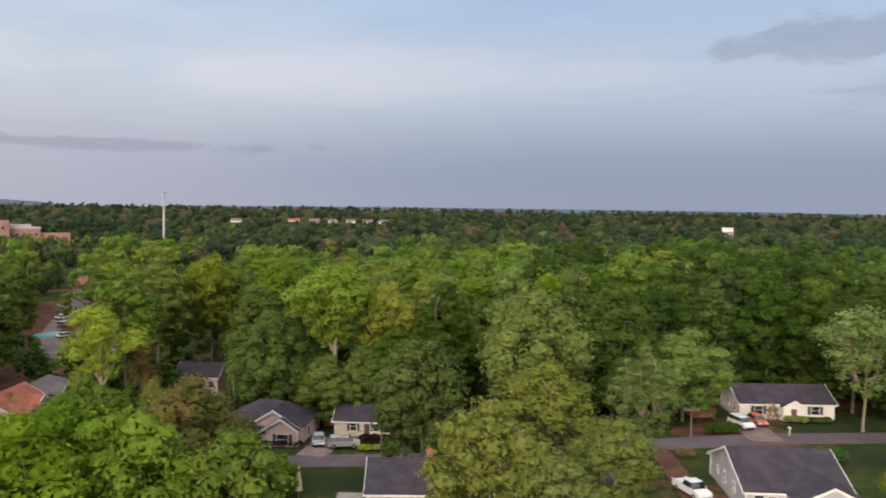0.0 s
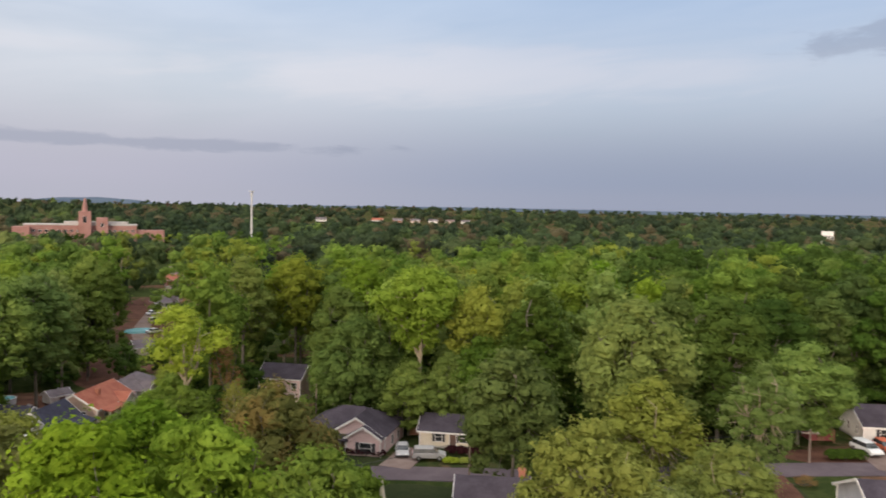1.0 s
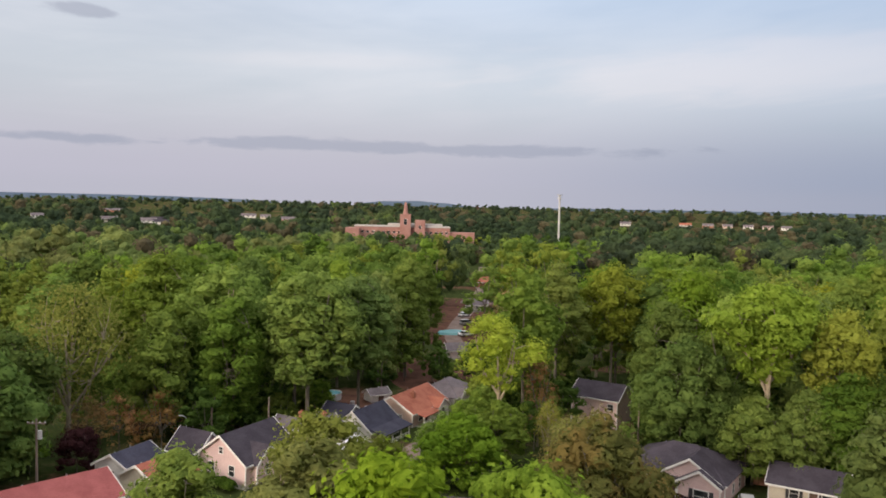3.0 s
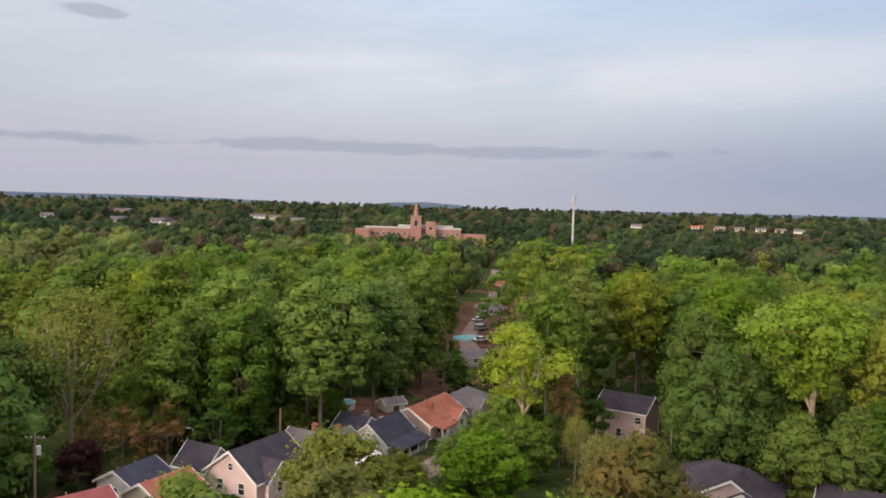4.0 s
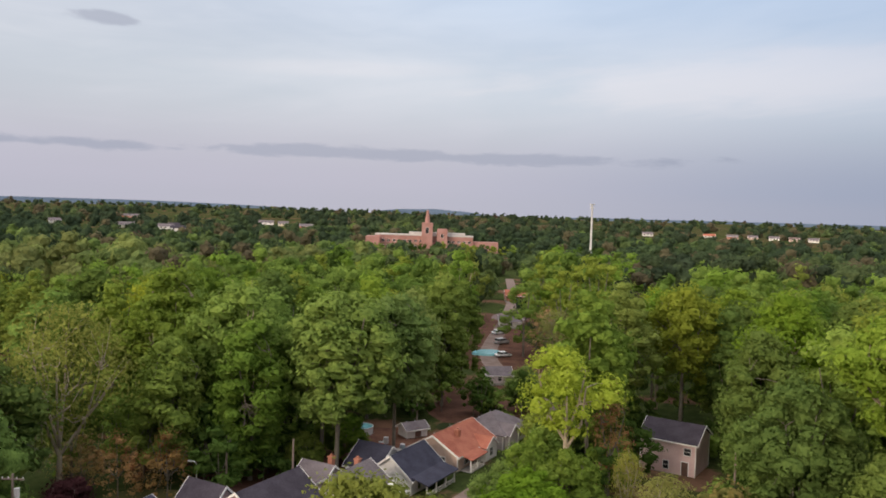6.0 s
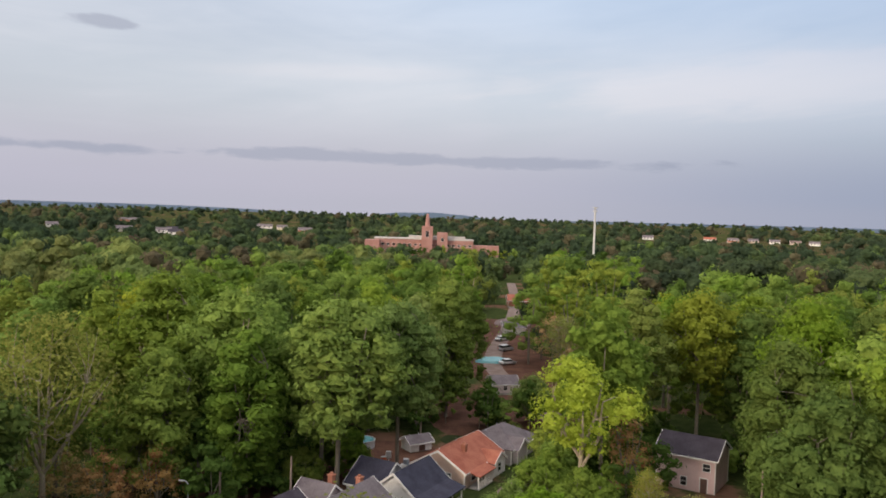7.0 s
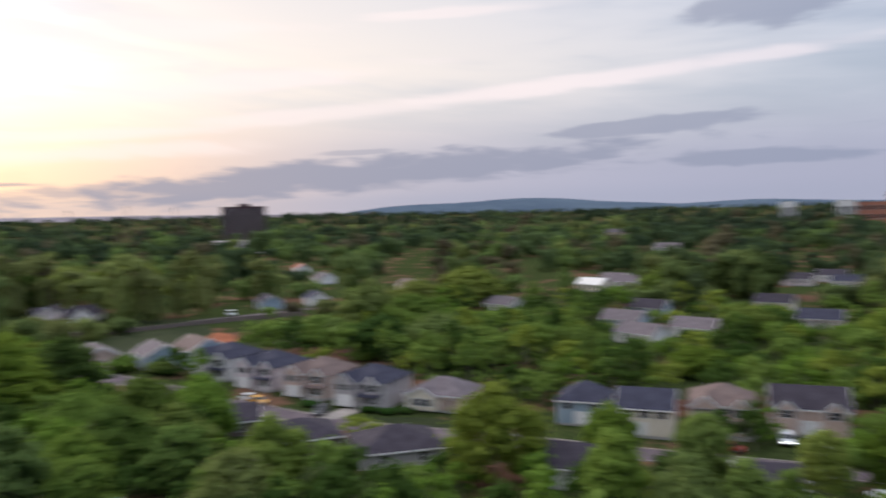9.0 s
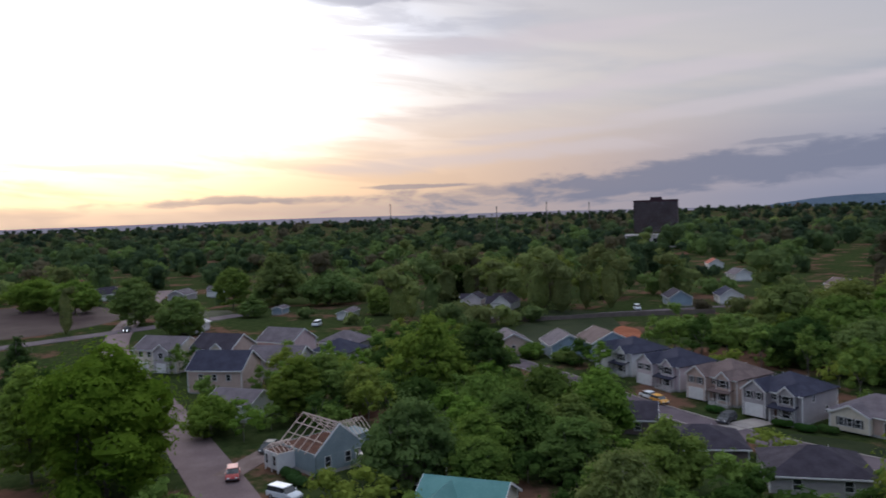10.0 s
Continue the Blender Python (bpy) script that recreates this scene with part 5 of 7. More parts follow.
def car(label, x, y, rot, paint, kind="sedan", lit=False, z=None):
    """Its nose points along its own +x."""
    L, W = {"sedan": (4.5, 1.8), "suv": (4.6, 1.9), "pickup": (5.4, 1.95), "van": (5.0, 1.95), "hatch": (4.1, 1.75)}[kind]
    H = {"sedan": 1.42, "suv": 1.68, "pickup": 1.8, "van": 1.95, "hatch": 1.5}[kind]
    e = thing("car" if kind != "pickup" else "pickup_truck", label, "car" if kind != "pickup" else "pickup", x, y, (ground_z(x, y) + 0.15) if z is None else z, rot)
    belt = 0.62 * H
    cab = {"sedan": (-.36, -.22, .12, .27), "suv": (-.47, -.42, .14, .29), "pickup": (-.12, -.08, .16, .28), "van": (-.48, -.46, .25, .40), "hatch": (-.47, -.36, .12, .30)}[kind]
    pro = [(-L / 2, .35), (-L / 2 + .05, belt - .08), (-L / 2 + .25, belt), (L * cab[3], belt), (L / 2 - .25, belt - .16), (L / 2, belt - .35), (L / 2 - .02, .32)]
    bm = bmesh.new()
    a = [bm.verts.new((px, -W / 2, pz)) for px, pz in pro]
    b = [bm.verts.new((px, W / 2, pz)) for px, pz in pro]
    bm.faces.new(a)
    bm.faces.new(b[::-1])
    n = len(pro)
    for i in range(n):
        j = (i + 1) % n
        bm.faces.new((a[i], b[i], b[j], a[j]))
    bmesh.ops.bevel(bm, geom=bm.edges[:], offset=.06, segments=2, affect="EDGES")
    if kind == "pickup":
        box(bm, -L / 2 + .05, L * cab[0], -W / 2 + .02, -W / 2 + .1, belt, belt + .12)
        box(bm, -L / 2 + .05, L * cab[0], W / 2 - .1, W / 2 - .02, belt, belt + .12)
    body = part("body", bm, M[paint], e)
    for f in body.data.polygons:
        f.use_smooth = False
    bm = bmesh.new()
    lo = [(L * cab[0], belt), (L * cab[3], belt)]
    hi = [(L * cab[1], H - .08), (L * cab[2], H - .08)]
    vs = [bm.verts.new((px, s * (W / 2 - ins), pz)) for (px, pz), ins in ((lo[0], .06), (lo[1], .06), (hi[1], .2), (hi[0], .2)) for s in (-1, 1)]
    for q in ((0, 2, 4, 6), (7, 5, 3, 1), (0, 1, 3, 2), (2, 3, 5, 4), (4, 5, 7, 6), (6, 7, 1, 0)):
        bm.faces.new([vs[i] for i in q])
    part("cabin_glass", bm, M["glass"], e)
    bm = boxm(hi[0][0] - .05, hi[1][0] + .05, -W / 2 + .17, W / 2 - .17, H - .1, H, bevel=.04)
    part("roof_panel", bm, M[paint], e)
    for px in (-L * .31, L * .31):
        for s in (-1, 1):
            bm = bmesh.new()
            tube(bm, (px, s * (W / 2 - .2), .33), (px, s * (W / 2 + .01), .33), .33, .33, 14)
            t = part("tyre", bm, M["rubber"], e)
            bm = bmesh.new()
            tube(bm, (px, s * (W / 2 - .02), .33), (px, s * (W / 2 + .025), .33), .2, .18, 10)
            part("rim", bm, M["alloy"], t)
    for s in (-1, 1):
        part("headlight", boxm(L / 2 - .14, L / 2 + .02, s * (W / 2 - .35) - .17, s * (W / 2 - .35) + .17, belt - .42, belt - .26, bevel=.02), M["headlight"] if lit else M["trim"], e)
        part("taillight", boxm(-L / 2 - .02, -L / 2 + .1, s * (W / 2 - .25) - .13, s * (W / 2 - .25) + .13, belt - .35, belt - .12, bevel=.02), M["c_red"], e)
        part("mirror", boxm(L * cab[2] + .25, L * cab[2] + .42, s * (W / 2 + .08) - .08, s * (W / 2 + .08) + .08, belt, belt + .14, bevel=.02), M[paint], e)
    for s in (-1, 1):
        part("bumper", boxm(s * L / 2 - .08, s * L / 2 + .06, -W / 2 + .12, W / 2 - .12, .32, .48, bevel=.03), M["c_dark"], e)
    return e


car("silver sedan parked on the gravel driveway", -18.0, 113.4, -80, "c_silver", "sedan")
car("silver-beige estate car parked across the driveway", -14.0, 111.6, 8, "c_silver", "suv")
car("white estate car parked at the white bungalow", 46.6, 119.2, -75, "c_white", "suv")
car("orange-red coupe parked at the white bungalow", 49.8, 121.0, -85, "c_rust", "hatch")
car("white pickup truck on the earth driveway", 30.1, 91.4, -72, "c_white", "pickup")
car("red hatchback parked at the kerb", -83.6, -55.6, 62, "c_red", "hatch")
car("white estate car parked by the unfinished house", -84.6, -43.6, 105, "c_white", "suv")
car("dark saloon on the earth driveway", -93.2, -63.2, 35, "c_dark", "sedan")
car("black car with lit headlights on the far road", -126.5, -224.0, 62, "c_dark", "suv", lit=True)
car("dark blue car on the white driveway", -163.2, -29.2, 5, "c_dark", "suv")
car("yellow sports car at the kerb", -165.8, -44.6, 70, "c_yellow", "hatch")
car("white car at the kerb of the new street", -167.0, -47.6, 70, "c_white", "sedan")
car("white car in the driveway with its lights on", -167.2, 52.2, 0, "c_white", "suv", lit=True)
car("red car behind the round trees", -160.6, 43.4, 80, "c_red", "sedan")
car("dark car on the pale driveway", -147.0, 64.6, 20, "c_dark", "suv")
car("white car on the pale driveway", -141.5, 61.6, 30, "c_white", "sedan")
car("white car far down the narrow street", -104.6, 214.6, 60, "c_white", "sedan")
car("grey car far down the narrow street", -113.0, 232.0, 70, "c_silver", "suv")
car("white car parked farther down the street", -121.0, 246.5, 70, "c_white", "sedan")
car("red car beyond the lawns", -193.0, -262.0, 60, "c_red", "sedan")
car("white car by the mobile home", -176.0, -185.0, 40, "c_white", "van")
car("white van beside the field", -268.0, -122.0, 45, "c_white", "van")
car("white car near the farmhouse", -226.0, -196.0, 40, "c_white", "suv")

# ---- poles, wires, fences and small things ----


def utility_pole(x, y, h, arm=True, lamp=False, rot=0.0, transformer=True):
    z = ground_z(x, y)
    e = thing("utility_pole", "weathered wooden utility pole" + (" with crossarm and transformer" if transformer else ""), "utility pole", x, y, z, rot, "utility poles")
    bm = bmesh.new()
    tube(bm, (0, 0, -.5), (0, 0, h), .17, .11, 8)
    part("shaft", bm, M["pole"], e)
    if arm:
        part("crossarm", boxm(-1.1, 1.1, -.06, .06, h - .6, h - .46), M["pole"], e)
        for px in (-1, -.4, .4, 1):
            bm = bmesh.new()
            tube(bm, (px, 0, h - .46), (px, 0, h - .28), .05, .03, 6)
            part("insulator", bm, M["trim"], e)
    if transformer:
        bm = bmesh.new()
        tube(bm, (.4, 0, h - 2.4), (.4, 0, h - 1.4), .26, .26, 10)
        part("transformer", bm, M["mastw"], e, "pale transformer can")
    return e


utility_pole(-92.5, 75.2, 10.2, rot=30)
utility_pole(-91.1, 102.1, 7.6, arm=False, transformer=False)
utility_pole(-84.9, 107.5, 8.0, arm=False, transformer=False)
utility_pole(-91.8, 150.0, 8.0, rot=40, transformer=False)
utility_pole(-7.5, 98.4, 7.5, arm=False, transformer=False)
utility_pole(37.0, 113.6, 4.6, arm=True, transformer=False)
utility_pole(-34.6, 128.6, 9.0, arm=False, transformer=False)


def street_lamp(x, y, h, rot):
    e = thing("street_lamp", "curved grey street lamp", "street lamp", x, y, ground_z(x, y), rot)
    bm = bmesh.new()
    tube(bm, (0, 0, -.3), (0, 0, h - .5), .08, .06, 8)
    for i in range(5):
        a, b = i / 5 * math.pi / 2, (i + 1) / 5 * math.pi / 2
        tube(bm, (.6 - .6 * math.cos(a), 0, h - .5 + .5 * math.sin(a)), (.6 - .6 * math.cos(b), 0, h - .5 + .5 * math.sin(b)), .05, .05, 6)
    part("post", bm, M["steel"], e)
    part("lamp_head", boxm(.55, 1.15, -.13, .13, h - .1, h + .05, bevel=.04), M["mastw"], e)
    return e


street_lamp(-92.6, 98.6, 5.6, 200)
street_lamp(-75.6, -66.0, 6.5, 100)


def cable(label, a, b, sag, r=0.03):
    a, b = Vector(a), Vector(b)
    bm = bmesh.new()
    n = 14
    pts = [a.lerp(b, i / n) - Vector((0, 0, sag * 4 * (i / n) * (1 - i / n))) for i in range(n + 1)]
    for p, q in zip(pts, pts[1:]):
        tube(bm, p, q, r, r, 4)
    return tagged(part("overhead_cable", bm, M["cable"]), label, "cable")


cable("thin black overhead cable crossing the gardens", (-24.0, 84.4, 8.2), (-7.5, 98.4, 8.6), .3)
cable("thin black overhead cable crossing the gardens", (-7.5, 98.4, 8.4), (29.0, 90.0, 8.2), .8)
cable("thin overhead cable to the dark-roofed house", (-7.5, 98.4, 8.8), (37.0, 113.6, 7.6), .8)


def fence(label, pts, h, board=0.9):
    e = thing("fence", label, "fence", pts[0][0], pts[0][1], ground_z(*pts[0]))
    for p, q in zip(pts, pts[1:]):
        L = math.dist(p, q)
        n = max(1, int(L / 2.4))
        ang = math.degrees(math.atan2(q[1] - p[1], q[0] - p[0]))
        for i in range(n):
            ax, ay = p[0] + (q[0] - p[0]) * i / n, p[1] + (q[1] - p[1]) * i / n
            gz = ground_z(ax, ay) - ground_z(*pts[0])
            m = pose(ax - pts[0][0], ay - pts[0][1], gz, 0, 0, ang)
            part("rail", boxm(0, L / n - .02, -.02, .02, h * .7, h * .78), M["fence"], e, "", m)
            nb = 4
            for k in range(nb):
                bl = L / n / nb
                part("board", boxm(k * bl + .01, k * bl + bl - .02, -.05, -.02, .03, h + .06 * (k % 2)), M["fence"], e, "", m)
            part("post", boxm(-.06, .06, -.03, .09, -.2, h + .1), M["fence"], e, "", m)
    return e


fence("reddish cedar privacy fence behind the new houses", [(-183, 10), (-184, 26), (-185, 48), (-184, 68), (-178, 88)], 1.9)
fence("reddish wooden fence beside the white bungalow", [(44.2, 124.2), (44.6, 131.5)], 1.9)
fence("short wooden fence beside the rose house", [(-18.5, 123.8), (-15.6, 124.0)], 1.8)

shed_box = thing("garden_shed", "small red-brown shed under dark trees", "shed", 42.6, 126.8, ground_z(42.6, 126.8), 5)
part("wall", boxm(-1.6, 1.6, -1.4, 1.4, -.3, 1.6), M["r_maroon"], shed_box)
bm = bmesh.new()
roof_gable(bm, -1.6, 1.6, -1.4, 1.4, 2.2, .9, over=.2, t=.1)
part("roof", bm, M["r_brown"], shed_box)
part("door", boxm(-.5, .5, -1.46, -1.4, 0, 1.8), M["fence"], shed_box)

# round above-ground pool
pool = thing("pool", "round above-ground pool with pale rim", "pool", -96.0, 138.6, ground_z(-96, 138.6))
bm = bmesh.new()
tube(bm, (0, 0, -.3), (0, 0, 1.2), 2.0, 2.0, 24)
part("pool_wall", bm, M["mastw"], pool)
bm = bmesh.new()
tube(bm, (0, 0, 1.2), (0, 0, 1.26), 1.9, 1.9, 24)
part("water", bm, M["pool"], pool, "teal water")
bm = bmesh.new()
for i in range(24):
    a, b = i * math.pi / 12, (i + 1) * math.pi / 12
    tube(bm, (2.02 * math.cos(a), 2.02 * math.sin(a), 1.27), (2.02 * math.cos(b), 2.02 * math.sin(b), 1.27), .09, .09, 5)
part("rim", bm, M["mastw"], pool)
for bx, by, cm, lab in [(-88.6, 133.6, "c_rust", "orange garden barrel on bare soil"), (-89.4, 136.2, "mastw", "white garden drum on bare soil"), (-85.2, 134.6, "w_blue", "blue barrel under a tarpaulin on soil"), (-91.6, 131.0, "steel", "grey metal bin on bare soil")]:
    e = thing("barrel", lab, "barrel", bx, by, ground_z(bx, by))
    bm = bmesh.new()
    tube(bm, (0, 0, 0), (0, 0, .45), .4, .46, 12)
    tube(bm, (0, 0, .45), (0, 0, 1.0), .46, .4, 12)
    part("drum", bm, M[cm], e)
    bm = bmesh.new()
    tube(bm, (0, 0, 1.0), (0, 0, 1.05), .43, .43, 12)
    part("lid", bm, M["steel"], e)
mb = thing("mailbox", "white mailbox on a post by the street", "mailbox", 52.2, 115.0, ground_z(52.2, 115) + .05)
part("post", boxm(-.06, .06, -.06, .06, 0, 1.0), M["trim"], mb)
part("box", boxm(-.14, .14, -.26, .26, 1.0, 1.3, bevel=.05), M["trim"], mb)
uf = thing("folded_umbrella", "tall pale folded garden umbrella", "umbrella", -17.0, 92.4, ground_z(-17, 92.4))
bm = bmesh.new()
tube(bm, (0, 0, .9), (0, 0, 3.6), .5, .12, 10)
tube(bm, (0, 0, 3.6), (0, 0, 3.9), .12, .03, 8)
part("canopy", bm, M["w_cream"], uf)
bm = bmesh.new()
tube(bm, (0, 0, 0), (0, 0, 1.0), .05, .05, 8)
part("pole", bm, M["steel"], uf)
pt = thing("patio", "pale concrete patio by the dark-roofed house", "patio", -10.6, 90.6, ground_z(-10.6, 90.6))
part("paving", boxm(-1.8, 1.4, -4, 3.0, -.3, .12, bevel=.03), M["kerb"], pt)

# a fallen trunk at the wood's edge behind the rose house
log = thing("fallen_trunk", "bare pinkish fallen tree trunk leaning in the undergrowth", "log", -27.8, 142.9, ground_z(-27.8, 142.9), 160)
bm = bmesh.new()
tube(bm, (-3.2, 0, 3.4), (-.6, .2, 1.6), .16, .24, 7)
tube(bm, (-.6, .2, 1.6), (1.8, 0, -.2), .24, .34, 7)
part("trunk", bm, M["barkp"], log)
bm = bmesh.new()
tube(bm, (-1.4, .1, 2.2), (-2.2, .9, 3.6), .10, .04, 6)
part("branch", bm, M["barkp"], log)

# field wall
fw = thing("field_wall", "long low grey retaining wall along the field", "wall", -206, -158, ground_z(-206, -158))
fp = smooth_line([(-206, -158), (-228, -139), (-252, -117), (-275, -96)], 4)
for p, q in zip(fp, fp[1:]):
    L, ang = math.dist(p, q), math.degrees(math.atan2(q[1] - p[1], q[0] - p[0]))
    part("wall_panel", boxm(0, L, -.15, .15, -.4, 1.5), M["w_dark"], fw, "", pose(p[0] + 206, p[1] + 158, ground_z(*p) - ground_z(-206, -158), 0, 0, ang))

# ---- far landmarks ----
mast = thing("tall_mast", "tall slim white mast with a flat round lamp head", "mast", -146, 407, ground_z(-146, 407))
bm = bmesh.new()
tube(bm, (0, 0, 0), (0, 0, 40.5), .72, .42, 12)
part("shaft", bm, M["mastw"], mast)
bm = bmesh.new()
tube(bm, (0, 0, 40.5), (0, 0, 41.0), 1.3, 1.3, 14)
tube(bm, (0, 0, 42.3), (0, 0, 42.7), 1.4, 1.4, 14)
tube(bm, (0, 0, 41.1), (0, 0, 42.3), .5, .5, 8)
part("lamp_head", bm, M["mastw"], mast)


def school():
    x, y = -331.0, 561.0
    z = ground_z(x, y)
    e = thing("brick_school", "long red-brick school with a spired central tower", "school", x, y, z, 30)
    rh = 18.5 - z
    part("main_block", boxm(-40, 36, -8, 8, -1, rh - 1.6), M["brick_p"], e)
    part("parapet", boxm(-40.4, 36.4, -8.4, 8.4, rh - 1.6, rh - .6), M["concrete"], e)
    part("upper_block", boxm(-14, 30, -4, 8, rh - .6, rh + 1.2), M["concrete"], e)
    part("west_wing", boxm(-47, -36, -14, 4, -1, rh - 2.6), M["brick_p"], e)
    part("east_wing", boxm(35, 56, -6, 6, -1, rh - 5.0), M["brick_p"], e)
    part("side_tower", boxm(8, 16, -12, -4, -1, rh + 4.5, bevel=.2), M["brick_p"], e)
    part("tower", boxm(-4, 4.6, -14, -6, -1, rh + 9.0, bevel=.2), M["brick_p"], e)
    bm = bmesh.new()
    tube(bm, (.3, -10, rh + 9.0), (.3, -10, rh + 18.5), 2.0, .9, 8)
    part("spire", bm, M["brick_p"], e)
    for i in range(18):
        for zz in (rh - 5.6, rh - 10):
            window(e, -38 + i * 4.2, -8, zz, 0, 2.2, 1.6)
    window(e, .3, -14, rh + 3, 0, 2.4, 4.5)
    window(e, 12, -12, rh - 1, 0, 2.0, 2.6)


school()


def block(label, name, x, y, rot, w, d, top, wall, cols, rows, cat="building", crown=0.0):
    z = ground_z(x, y)
    e = thing(name, label, cat, x, y, z, rot)
    h = top - z
    part("wall", boxm(-w / 2, w / 2, -d / 2, d / 2, -2, h), M[wall], e)
    part("parapet", boxm(-w / 2 - .3, w / 2 + .3, -d / 2 - .3, d / 2 + .3, h, h + .8), M[wall], e)
    if crown:
        part("plant_room", boxm(-w * .12, w * .14, -d * .2, d * .2, h + .8, h + crown), M[wall], e)
    for s, ang in ((-1, 0), (1, 180)):
        for i in range(cols):
            for j in range(rows):
                window(e, (-w / 2 + (i + .5) * w / cols) * -s, s * d / 2, 3 + (j + .5) * (h - 4) / rows, ang, w / cols * .6, (h - 4) / rows * .5, mullion=False)
    return e


block("dark brown-brick slab tower above the trees", "office_tower", -706, -409, 120, 42, 16, 43.5, "brick_d", 12, 10, crown=3.6)
block("distant grey downtown tower", "office_building", -1485, 449, 70, 22, 18, 43, "w_lilac", 4, 5, crown=3)
block("distant mauve downtown building", "office_building", -1450, 395, 70, 24, 18, 41, "w_grey", 4, 5)
block("distant downtown tower with a stepped top", "office_building", -1420, 300, 75, 18, 16, 50, "w_lilac", 4, 6, crown=6)
block("distant long brick building", "office_building", -1330, 262, 75, 110, 20, 35, "brick", 14, 2)
block("distant white flat-roofed warehouse", "warehouse", -1328, 219, 80, 26, 20, 38.5, "trim", 4, 1)
block("distant white flat-roofed warehouse", "warehouse", -1330, 140, 84, 22, 18, 38, "trim", 4, 1)
block("white flat-roofed building among trees", "warehouse", -770, 290, 75, 50, 20, 10.5, "w_white", 8, 1)
block("small pale building among trees", "warehouse", -700, 300, 75, 18, 14, 9.5, "w_white", 4, 1)
block("white roof far beyond the woods", "warehouse", 330, 905, -20, 12, 10, 17.5, "w_white", 4, 1)
block("low white building beneath the brown tower", "warehouse", -640, -370, 125, 46, 14, 12, "w_lilac", 6, 1)
# thin far masts
for mx, my, mh in [(-730, -880, 66), (-870, -800, 56), (-960, -780, 60), (-1040, -760, 58)]:
    e = thing("radio_mast", "thin dark radio mast on the skyline", "mast", mx, my, ground_z(mx, my))
    bm = bmesh.new()
    tube(bm, (0, 0, 0), (0, 0, mh - 16), 1.0, .5, 6)
    part("shaft", bm, M["w_dark"], e)
    bm = bmesh.new()
    tube(bm, (0, 0, mh - 16), (0, 0, mh - 13), .9, .9, 6)
    part("top", bm, M["w_dark"], e)


def hill(label, az0, az1, height, dist, seed, mat="haze"):
    """A far ridge, haze painted into its material, between two bearings (yaw, turning left from +y)."""
    vs, fs, n = [], [], 60
    for i in range(n + 1):
        t = i / n
        a = radians(az0 + (az1 - az0) * t)
        env = math.sin(math.pi * t) ** 0.7
        h = height * env * (0.82 + 0.3 * noise.noise((t * 4.0, seed, 0.3)) + .05 * noise.noise((t * 30, seed, 1.0)))
        for r, z in ((dist - 500, -10.0), (dist - 120, 20 + h * .75), (dist, 25 + h), (dist + 200, -10.0)):
            vs.append((-40 - r * math.sin(a), 40 + r * math.cos(a), z))
    for i in range(n):
        for k in range(3):
            b = i * 4 + k
            fs.append((b, b + 4, b + 5, b + 1))
    ob = part("backdrop_hill", (vs, fs), M[mat])
    for p in ob.data.polygons:
        p.use_smooth = True
    return tagged(ob, label, "hill", kind="structure")


# the blue is distance haze put into the hills' base colour
M["haze"] = surface("far_hill_painted_haze", (0.075, 0.10, 0.14), (0.10, 0.13, 0.17), 1.0, 0.002, 0.02, bump=0.0, spec=0.0, world=True)
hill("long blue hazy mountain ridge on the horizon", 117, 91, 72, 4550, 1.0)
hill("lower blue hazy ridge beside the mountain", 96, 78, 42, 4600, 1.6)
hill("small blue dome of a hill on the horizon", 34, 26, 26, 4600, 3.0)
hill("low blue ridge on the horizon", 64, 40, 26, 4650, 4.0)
# this ridge emits its colour, standing for sunlit haze before it
M["glowing_ridge"] = glow_mat("ridge_glowing_as_haze", (0.50, 0.44, 0.50), 0.75)
hill("low mauve ridge glowing as sunset haze", 180, 118, 26, 4650, 5.0, "glowing_ridge")
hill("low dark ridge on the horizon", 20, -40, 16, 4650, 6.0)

# ---- trees ----
rng = np.random.default_rng(7)


def unit(n, r=None):
    r = rng if r is None else r
    v = r.normal(size=(n, 3))
    return v / np.linalg.norm(v, axis=1)[:, None]


def cards(centre, out, size, flat=0.55, r=None):
    """Leaf sprays: small uneven quads at the points, facing roughly outwards."""
    r = rng if r is None else r
    n = len(centre)
    nor = out + flat * unit(n, r) + np.array((0, 0, 0.25))
    nor /= np.linalg.norm(nor, axis=1)[:, None]
    u = np.cross(nor, unit(n, r))
    u /= np.linalg.norm(u, axis=1)[:, None] + 1e-9
    v = np.cross(nor, u)
    s = size * r.uniform(0.6, 1.35, (n, 1))
    k = r.uniform(0.55, 1.1, (n, 4, 1))
    bend = nor * s * r.uniform(-.25, .25, (n, 1))
    quad = np.stack([centre - u * s * k[:, 0] * .62 - v * s * .18, centre + v * s * k[:, 1] * -.5 + bend, centre + u * s * k[:, 2] * .62 + v * s * .12, centre + v * s * k[:, 3] * .55 + bend], 1)
    return quad.reshape(-1, 3)


